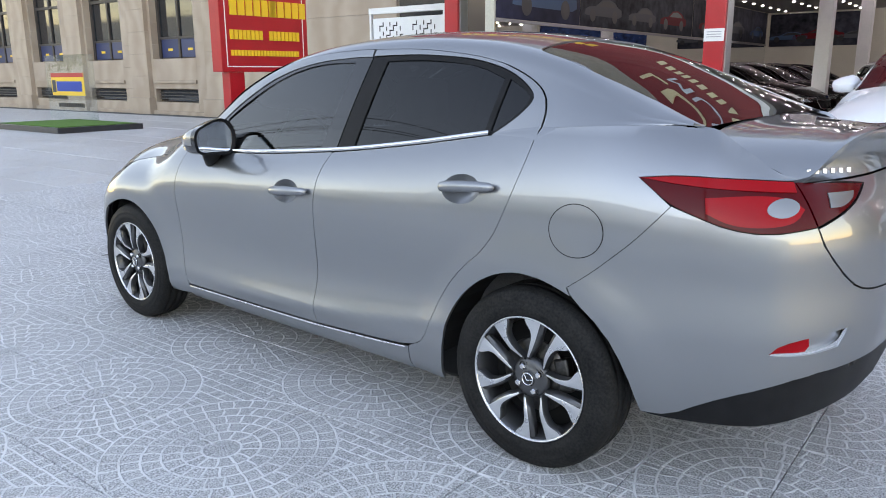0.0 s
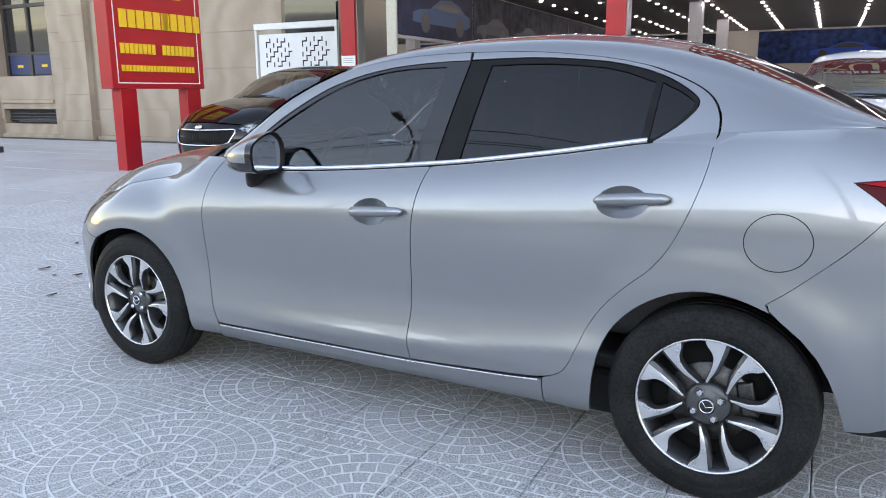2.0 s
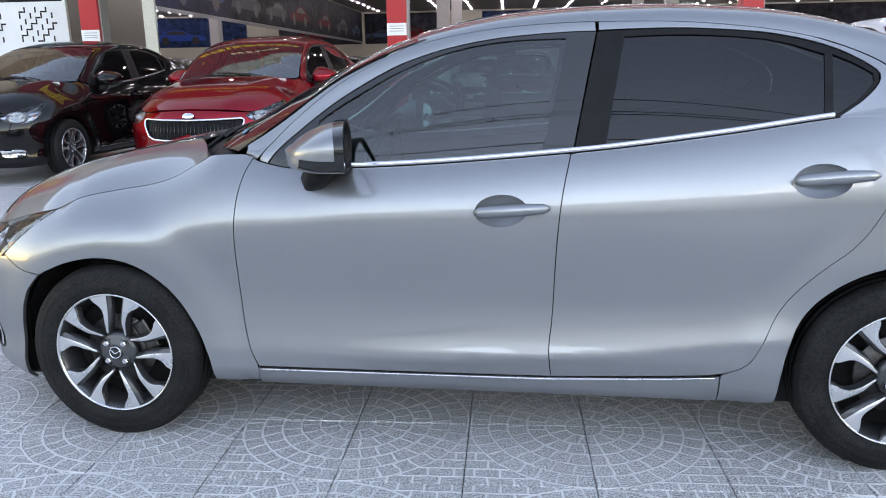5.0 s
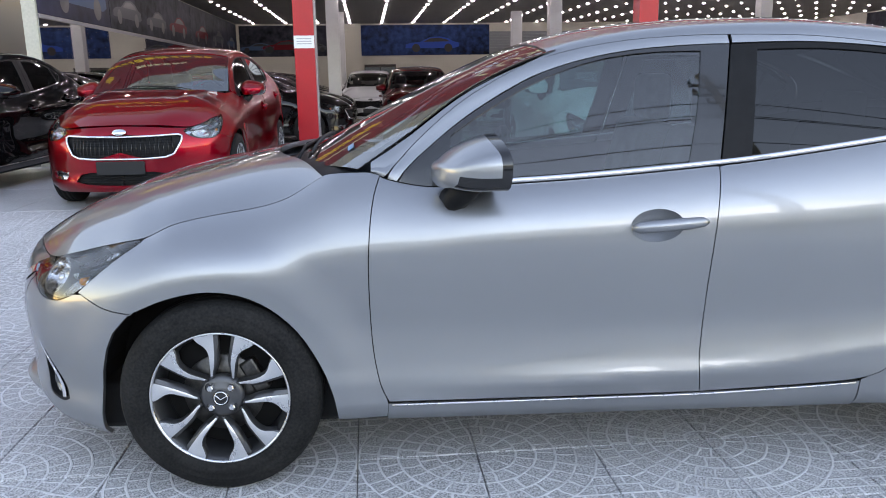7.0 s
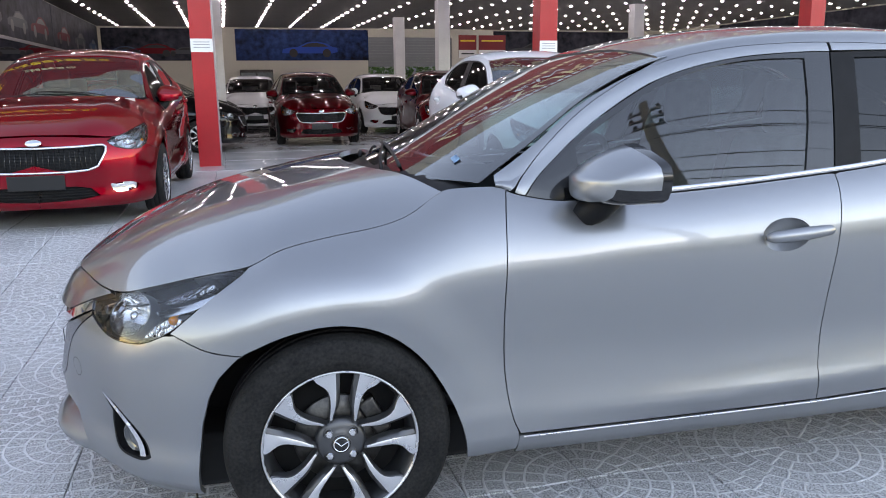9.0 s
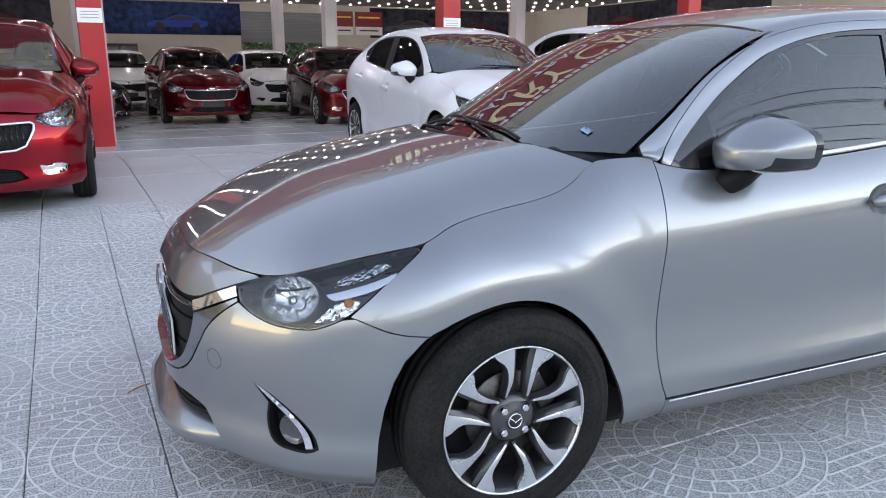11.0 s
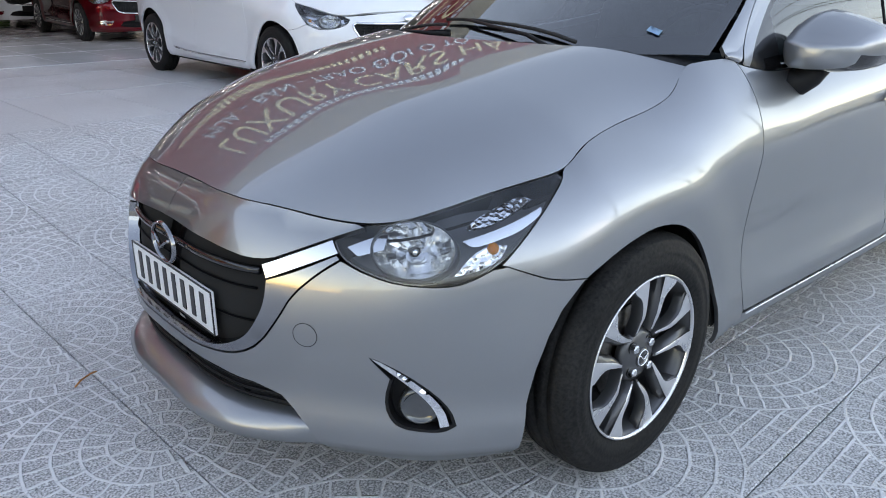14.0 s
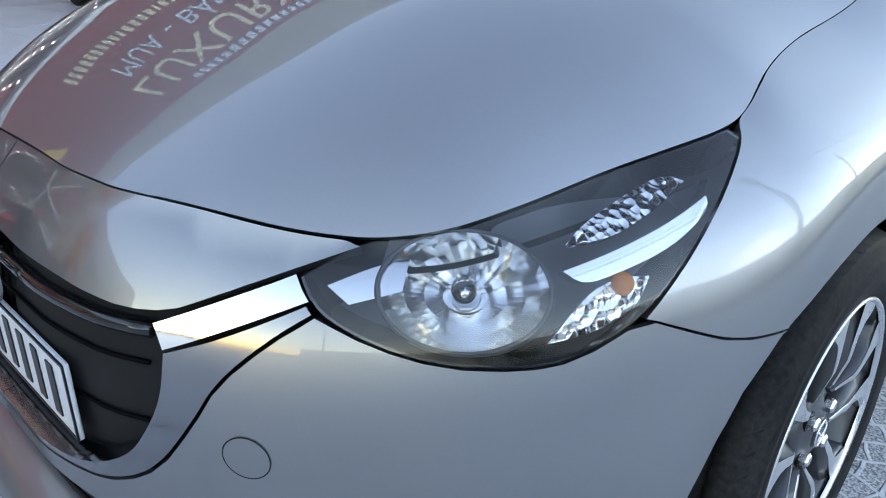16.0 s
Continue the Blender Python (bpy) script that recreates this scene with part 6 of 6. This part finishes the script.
# shutter with planting outside, cabinet, red notice boards
sh = thing("roller_shutter", "half-raised grey roller shutter in the back wall", "shutter", TURN @ pose(5.69, VB + .05, 0))
for i in range(11):
    part("shutter_slat", box_bm(-1.71, 1.71, 0, .03, 1.98 + .102 * i, 2.078 + .102 * i, .01), SHUT, sh)
rng = random.Random(4)
vs, fs = [], []
for i in range(4200):
    c = Vector((rng.uniform(3.2, 8.2), VB + rng.uniform(1.2, 2.4), rng.uniform(.1, 2.4)))
    a, b = Vector((rng.uniform(-1, 1), rng.uniform(-1, 1), rng.uniform(-1, 1))).normalized() * .11, Vector((rng.uniform(-1, 1), rng.uniform(-1, 1), rng.uniform(-1, 1))).normalized() * .05
    k = len(vs)
    vs += [c - a, c + b, c + a, c - b]
    fs.append((k, k + 1, k + 2, k + 3))
hd = part("hedge", raw("hedge", vs, fs), LEAF)
hd.matrix_basis = TURN
tagged(hd, "green leafy hedge behind the open shutter", "hedge", kind="stuff")
# added wall, keeps bright sky from showing through the hedge
tagged(grid_box("wall_garden", 2.0, 9.4, VB + 2.6, VB + 2.8, 0, 4.2, CONC), "plain grey wall added behind the hedge to block the sky", "wall", kind="structure")
cab = thing("display_cabinet", "dark wooden cabinet with glass doors against the back wall", "cabinet", TURN @ pose(-.3, VB - .35, ZF))
part("cabinet_body", box_bm(-.6, .6, 0, .34, 0, 1.85, .01), FRAME_B, cab)
for u in (-.3, .3):
    d = part("cabinet_door", box_bm(u - .28, u + .28, -.02, -.001, .1, 1.75, .004), PANE_D, cab)
    part("handle", box_bm(u * .1 - .01, u * .1 + .01, -.045, -.021, .8, 1.1, .004), STEELP, d)
wainscot = grid_box("partition", 2.2, 3.96, VB - 1.2, VB - 1.1, ZF, 1.25, WALL, None, .01)
tagged(wainscot, "low cream partition near the back wall", "partition")
for u, w in ((8.05, .75), (9.1, 1.15)):
    nb = thing("notice_board", "red notice board with white lettering bars", "notice board", TURN @ pose(u, VB - .03, 0))
    part("board", box_bm(-w / 2, w / 2, 0, .03, 2.3, 3.2, .005), RED_SIGN, nb)
    part("board_foot", box_bm(-w / 2, w / 2, -.006, -.001, 2.3, 2.62), PAPER, nb)
    bars([w * .8], .06, .02, -w * .4, 2.95, GOLD, nb)
    bars([w * .7], .05, .02, -w * .35, 2.45, INK, nb)


# ---- stone building, red street sign, lawn with the glass board, gate, street furniture ----
VS = 12.3
tagged(grid_box("stone_building", -60, -10.55, VS + .5, VS + 9, 0, 12.0, STONE_D), "sandstone clad building beside the showroom", "building")
bld = thing("sandstone_facade", "pale sandstone facade with pilasters and tall dark windows", "facade", TURN)


def block_rows(u0, u1, v, dv, z0, z1, course, parent, name="stone_block"):
    z = z0
    while z < z1 - .05:
        zz = min(z + course, z1)
        part(name, box_bm(u0, u1, v, v + dv, z + .002, zz - .002, .004, 1), STONE, parent)
        z = zz


PITCH = 4.33
for k in range(7):
    uw = -19.34 - PITCH * k
    # bay: window between uw-1.7 and uw, pilaster to its right
    pil = uw + .72
    block_rows(pil, pil + 1.05, VS - .16, .66, .55, 8.2, .74, bld)
    part("pilaster_base", box_bm(pil - .10, pil + 1.15, VS - .26, VS + .5, .0, .55, .01), STONE, bld)
    block_rows(uw + .02, pil, VS, .5, .12, 8.2, .74, bld)
    block_rows(pil + 1.05, uw + PITCH - 2.42, VS, .5, .12, 8.2, .74, bld)
    block_rows(uw - 2.42, uw + .02, VS, .5, 1.15, 1.86, .71, bld, "stone_apron")
    part("stone_band", box_bm(uw - 2.42, uw + .02, VS - .06, VS + .5, 1.04, 1.15, .01), STONE, bld)
    part("stone_band", box_bm(uw - 2.42, uw + .02, VS, VS + .5, .12, .42, .006), STONE, bld)
    part("stone_band", box_bm(uw - 2.42, uw + .02, VS, VS + .5, .86, 1.038, .006), STONE, bld)
    w = part("window", box_bm(uw - 2.40, uw, VS + .30, VS + .34, 2.53, 6.6), PANE_D, bld, "tall dark window")
    for a, b, z0, z1 in ((-2.40, -2.28, 1.87, 6.6), (-.12, 0, 1.87, 6.6), (-1.25, -1.15, 1.87, 6.6), (-2.28, -.12, 2.50, 2.58), (-2.28, -.12, 3.9, 4.0)):
        part("window_frame", box_bm(uw + a, uw + b, VS + .24, VS + .30, z0, z1, .004), FRAME_B, w)
    for a in (-2.24, -1.11):
        q = part("window_panel", box_bm(uw + a, uw + a + .96, VS + .27, VS + .31, 1.9, 2.5, .004), NAVY, w, "navy lower panel")
        part("panel_mark", box_bm(uw + a + .36, uw + a + .62, VS + .262, VS + .27, 2.12, 2.2), GOLD, w)
    v = part("cellar_vent", box_bm(uw - 2.30, uw - .06, VS + .12, VS + .16, .46, .82), PANE_D, bld, "low dark vent with bars")
    for i in range(3):
        part("vent_bar", box_bm(uw - 2.30, uw - .06, VS + .09, VS + .12, .52 + .1 * i, .545 + .1 * i), FRAME_B, v)
part("plinth", box_bm(-60, -10.55, VS - .12, VS + .5, 0, .12, .01), STONE, bld)
block_rows(-17.55, -14.6, VS, .5, .12, 8.2, .74, bld)
block_rows(-14.59, -10.6, VS - .1, .6, .12, 8.2, .9, bld)
# dark shop further along
shop = thing("dark_shop", "dark shop front with steps and a black fascia", "shop", TURN @ pose(-42.5, 15.2, 0))
part("shop_wall", box_bm(-9, 5.5, 0, .4, 0, 8), PANE_D, shop)
part("shop_fascia", box_bm(-9, 5.2, -.5, -.02, 2.9, 4.2, .02), INK, shop)
bars([.35] * 6, .5, .12, 2.2, 3.4, PAPER, shop, -.55)
for i in range(5):
    part("step", box_bm(-9, 5, -2.4 + .3 * i, -.02, .16 * i, .16 * (i + 1), .01), CONC, shop)
part("awning", box_bm(-9, 5.4, -1.2, -.03, 1.5, 1.62, .02), STEELP, shop)

# red roadside sign on two posts, its face turned along the street
sg = thing("street_sign", "tall red street sign on two red posts with yellow lettering bars", "sign", pose(-8.25, 5.39, .11, 0, 0, 92))
part("sign_box", box_bm(-.92, .92, 0, .26, 1.24, 4.3, .01), REDP, sg)
for x in (-.62, .70):
    part("sign_post", box_bm(x - .15, x + .15, .03, .23, 0, 1.238, .008), REDP, sg)
for a, b, c, d in ((-.82, .82, 1.32, 1.335), (-.82, .82, 4.2, 4.215), (-.82, -.805, 1.336, 4.199), (.805, .82, 1.336, 4.199)):
    part("border_line", box_bm(a, b, -.006, -.001, c, d), PAPER, sg)
bars([.16, .30, .30], .62, .07, -.40, 2.62, GOLD, sg)
bars([.13] * 6, .26, .03, -.72, 2.14, GOLD, sg)
bars([.13] * 5, .26, .03, .10, 2.14, GOLD, sg)
bars([.066] * 8, .15, .018, -.74, 1.76, GOLD, sg)
bars([.066] * 8, .15, .018, .06, 1.76, GOLD, sg)
bars([.05] * 22, .09, .016, -.74, 1.50, GOLD, sg)

# raised lawn with a glass board
lw = thing("lawn_plinth", "low black granite plinth topped with artificial grass", "plinth", TURN @ pose(-15.1, 5.85, .09))
part("plinth_edge", box_bm(-1.55, 1.45, -1.0, .95, 0, .15, .012), KERB, lw)
part("grass_top", box_bm(-1.47, 1.37, -.92, .87, .151, .165, .004), GRASS, lw, "artificial grass")
gb = thing("glass_board", "clear glass board with a yellow and red panel", "board", TURN @ pose(-16.2, 6.55, .255))
CLEAR = pane("clear glass", (.95, .98, .97), .96, 0.0, True)
part("glass_sheet", box_bm(-1.25, 1.08, 0, .015, 0, 1.55), CLEAR, gb)
part("yellow_panel", box_bm(-.98, .60, -.012, -.002, .58, 1.12), GOLD, gb)
part("red_band", box_bm(-.98, .60, -.016, -.0125, 1.02, 1.12), REDP, gb)
part("blue_shape", box_bm(-.72, .50, -.017, -.0125, .68, .92, .002), BLUE, gb)
part("blue_shape", box_bm(-.94, -.76, -.017, -.0125, .66, .95, .002), POST_W, gb)
bars([.07] * 14, .10, .02, -.75, .30, INK, gb, -.006)

# white pierced gate
gt = thing("gate", "white metal gate leaf with pierced fret panels", "gate", TURN @ pose(-9.48, 11.3, 0))
part("gate_leaf", box_bm(-1.10, 1.10, 0, .04, .1, 2.62, .006), WHITE, gt)
part("gate_rail", box_bm(-1.22, 1.12, -.03, .07, 2.72, 2.86, .008), WHITE, gt)
for u in (-1.18, 1.08):
    part("gate_post", box_bm(u - .03, u + .03, -.02, .06, .05, 2.72, .006), WHITE, gt)
for c in (-.52, .52):
    for i in range(7):
        for j in range(6):
            if (i * 5 + j * 3) % 4 != 1:
                u, z = c - .38 + .108 * i, 1.88 + .108 * j
                if (i + j) % 2:
                    part("fret_slot", box_bm(u, u + .105, -.004, -.001, z, z + .03), LINER, gt)
                else:
                    part("fret_slot", box_bm(u, u + .03, -.004, -.001, z, z + .105), LINER, gt)
tagged(grid_box("dark_doorway", -10.5, -9.0, 12.2, 12.28, 0, 5.2, PANE_D), "dark doorway behind the gate", "doorway")

# power pole, wires and street lamps on the road side
pp = thing("power_pole", "grey concrete power pole with steel cross arms", "power pole", pose(4.55, -9.0, -.15))
part("pole_shaft", raw("pole_shaft", *tube([(0, 0, 0), (0, 0, 5.5), (0, 0, 11.2)], lambda t: .17 - .06 * t, 12), True), CONC, pp)
for z, w in ((10.5, .42), (10.0, .42), (9.5, .36)):
    part("cross_arm", box_bm(-w, w, -.05, .05, z, z + .1, .01), STEELP, pp)
    for x in (-w + .06, w - .06):
        part("insulator", raw("insulator", *tube([(x, 0, z + .1), (x, 0, z + .3)], .045, 8), True), KERB, pp)
wi = thing("power_wires", "thin black overhead wires along the road", "wires", pose(4.55, -9.0, -.15))
for y, z in ((-.35, 9.2), (.35, 9.2), (.3, 8.5), (-.2, 7.7), (.1, 6.8), (.0, 6.5)):
    pts = [(x, y, z - .9 + .9 * ((x % 40) / 20 - 1) ** 2) for x in np.linspace(-80, 80, 81)]
    part("wire", raw("wire", *tube(pts, .016, 5)), SEAL, wi)
for x, y in ((-8.6, -10.9), (15.6, -10.9), (-32, -10.9)):
    lp = thing("street_lamp", "tall grey street lamp with a curved arm", "street lamp", pose(x, y, -.15), "street lamps along the road")
    part("lamp_post", raw("lamp_post", *tube([(0, 0, 0), (0, 0, 4.5), (0, 0, 8.6)], lambda t: .10 - .04 * t, 10), True), STEELP, lp)
    part("lamp_arm", raw("lamp_arm", *tube([(0, 0, 8.6), (0, .3, 9.3), (0, 1.0, 9.7), (0, 1.7, 9.8)], .04, 8), True), STEELP, lp)
    part("lamp_head", box_bm(-.14, .14, 1.6, 2.3, 9.74, 9.86, .03), STEELP, lp)
# low town and trees across the road; the unseen row screens horizon glow
rng = random.Random(11)
vs, fs = [], []
x = -160.0
while x < 160:
    w, h, y = rng.uniform(5, 11), 10.0, -46
    k = len(vs)
    for z in (-.2, h):
        vs += [(x, y, z), (x + w, y, z), (x + w, y - 9, z), (x, y - 9, z)]
    fs += [(k + a, k + b, k + c, k + d) for a, b, c, d in ((4, 5, 6, 7), (0, 1, 5, 4), (1, 2, 6, 5), (2, 3, 7, 6), (3, 0, 4, 7))]
    x += w
bk = part("distant_town", raw("distant_town", vs, fs), PLASTER)
tagged(bk, "plain pale houses across the road, unseen, screening the horizon glow", "backdrop", kind="structure")
vs, fs = [], []
for t in range(16):
    tx, ty, th = rng.uniform(-110, 110), -38 - rng.uniform(0, 5), rng.uniform(3.0, 4.2)
    for i in range(160):
        d = Vector((rng.gauss(0, 1), rng.gauss(0, 1), rng.gauss(0, .8)))
        c = Vector((tx, ty, th)) + d * rng.uniform(.5, 1.1)
        a, b = Vector((rng.uniform(-1, 1), rng.uniform(-1, 1), rng.uniform(-1, 1))).normalized() * .45, Vector((rng.uniform(-1, 1), rng.uniform(-1, 1), rng.uniform(-1, 1))).normalized() * .3
        k = len(vs)
        vs += [c - a, c + b, c + a, c - b]
        fs.append((k, k + 1, k + 2, k + 3))
    k = len(vs)
    v, f = tube([(tx, ty, -.2), (tx, ty, th)], .16, 6)
    vs += list(v)
    fs += [tuple(i + k for i in q) for q in f]
tr = part("distant_trees", raw("distant_trees", vs, fs), LEAF)
tagged(tr, "row of green trees across the road", "trees", kind="stuff")


# ---- the cars ----
hero = saloon("silver_car", "silver metallic saloon car with dark tinted windows, parked on the paving", SILVER)
put_wheels(hero, wheel_parts())

RED_PAINT = paint("red paint", (.34, .001, .012), .95, .33, True, 1.42, .1)
BLACK_PAINT = paint("black paint", (.004, .0035, .004), .0, .4, True, 1.45, .0)
WHITE_PAINT = paint("white paint gloss", (.74, .75, .77), .0, .35, False, 1.45, .1)
WINE_PAINT = paint("wine red paint", (.15, .003, .008), .9, .3, True, 1.45, .1)
WHEEL = wheel_parts()


def other(name, label, col, m, group="cars for sale", style="b", scale=1.06, black_rims=False):
    c = saloon(name, label, col, style, .055, True, DARK_GLASS)
    for q in (pose(-1.285, -.838, .305), pose(1.285, -.838, .305, 0, 20), pose(-1.285, .838, .305, 0, 30, 180), pose(1.285, .838, .305, 0, 50, 180)):
        w = copy_thing(WHEEL, q)
        w.parent = c
    c.matrix_basis = m @ Matrix.Diagonal((scale, scale, scale, 1))
    tagged(c, group=group)
    return c


def again(c, m, scale=1.06):
    d = copy_thing(c, m)
    d.matrix_basis = m @ Matrix.Diagonal((scale, scale, scale, 1))
    return d


S = 90          # facing the street
other("red_car", "bright red saloon car with a chrome edged grille", RED_PAINT, pose(-3.26, 6.1, .125, 0, 0, S + .6))
blk = other("black_car", "glossy black saloon car with a chrome edged grille", BLACK_PAINT, pose(-5.98, 6.2, .125, 0, 0, S))
wht = other("white_car", "white saloon car parked before the showroom", WHITE_PAINT, pose(1.63, 5.85, .10, 0, 0, S))
again(wht, pose(4.5, 6.4, .11, 0, 0, S), 1.12)
win = other("wine_red_car", "dark red saloon car inside the showroom", WINE_PAINT, TURN @ pose(.38, 15.6, ZF, 0, 0, S))
again(win, TURN @ pose(3.25, 14.0, ZF, 0, 0, S - 4))
again(wht, TURN @ pose(2.75, 18.8, ZF, 0, 0, S))
again(wht, TURN @ pose(-.75, 21.0, ZF, 0, 0, S))
again(blk, TURN @ pose(5.2, 21.0, ZF, 0, 0, S))
for v in (13.4, 15.9, 18.4, 20.9, 23.4):
    again(blk, TURN @ pose(-3.35, v, ZF, 0, 0, 180), 1.04)
again(blk, TURN @ pose(8.3, 13.5, ZF, 0, 0, S))
again(win, TURN @ pose(11.2, 13.5, ZF, 0, 0, S))
again(wht, TURN @ pose(13.8, 13.5, ZF, 0, 0, S))
for o in (WHEEL, *WHEEL.children_recursive):
    bpy.data.objects.remove(o)
# price slips behind the windscreens
for m in (pose(-2.72, 4.98, 1.145, 28, 0, 0), pose(-5.45, 5.08, 1.145, 28, 0, 0)):
    tagged(part("price_slip", box_bm(-.11, .11, 0, .004, -.035, .035), PAPER), "white paper slip on a windscreen", "paper slip").matrix_basis = m

# fallen leaf and twig on the paving
DRY = mat("dry_leaf", (.045, .032, .022), .8)
vary(DRY, (.045, .032, .022), .35, 40, 200)
TWIG = mat("orange_stalk", (.42, .17, .05), .7)
vary(TWIG, (.42, .17, .05), .3, 60, 300)
lv, lf = [], []
for i in range(9):
    a = i / 8
    w = .022 * math.sin(math.pi * a) ** .8 + .001
    for k in (-1, 0, 1):
        lv.append((a * .10 - .05, k * w, .006 + .010 * abs(k) * a + .012 * a * a))
for i in range(8):
    for k in range(2):
        j = i * 3 + k
        lf.append((j, j + 3, j + 4, j + 1))
n = len(lv)
lv += [(x, y, z - .0012) for x, y, z in lv]
lf += [tuple(n + q for q in reversed(f)) for f in lf]
lm = raw("fallen_leaf", lv, lf, True)
first = tagged(part("fallen_leaf", lm, DRY), "dry brown leaf lying on the paving", "leaf", "fallen leaves")
first.matrix_basis = pose(-3.570, 0.180, .001, 0, 0, 25)
for x, y, turn, size in ((-3.319, 0.089, -50, 0.60), (-3.172, 0.162, 20, 0.90), (-4.253, 0.921, -20, 0.80), (-2.826, -0.260, 40, 0.70)):
    copy_thing(first, pose(x, y, .001, 0, 0, turn) @ Matrix.Scale(size, 4))
tw = raw("twig", *tube([(-.05, 0, .004), (-.01, .006, .005), (.03, .002, .004), (.05, -.008, .004)], .0028, 6), True)
tagged(part("twig", tw, TWIG), "thin orange stalk lying on the paving", "twig").matrix_basis = pose(-2.201, .551, .001, 0, 0, 40)

# ---- nearest paving tiles, one by one ----
tile = slab_grid("paving_tile", 0, TS, 0, TS, TS, .003, FAN).data
bpy.data.objects.remove(bpy.data.objects["paving_tile"])
tile.transform(Matrix.Translation((0, 0, 0)))
rng = random.Random(2)
for i in range(-9, 10):
    for j in range(-5, 6):
        u, v = -.50 + TS * i, -.62 + TS * j
        if near(u + TS / 2, v + TS / 2):
            o = part("paving_tile", tile, FAN, rest)
            o.matrix_basis = pose(u, v, rng.uniform(-.0012, .0012), rng.uniform(-.06, .06), rng.uniform(-.06, .06), 0)
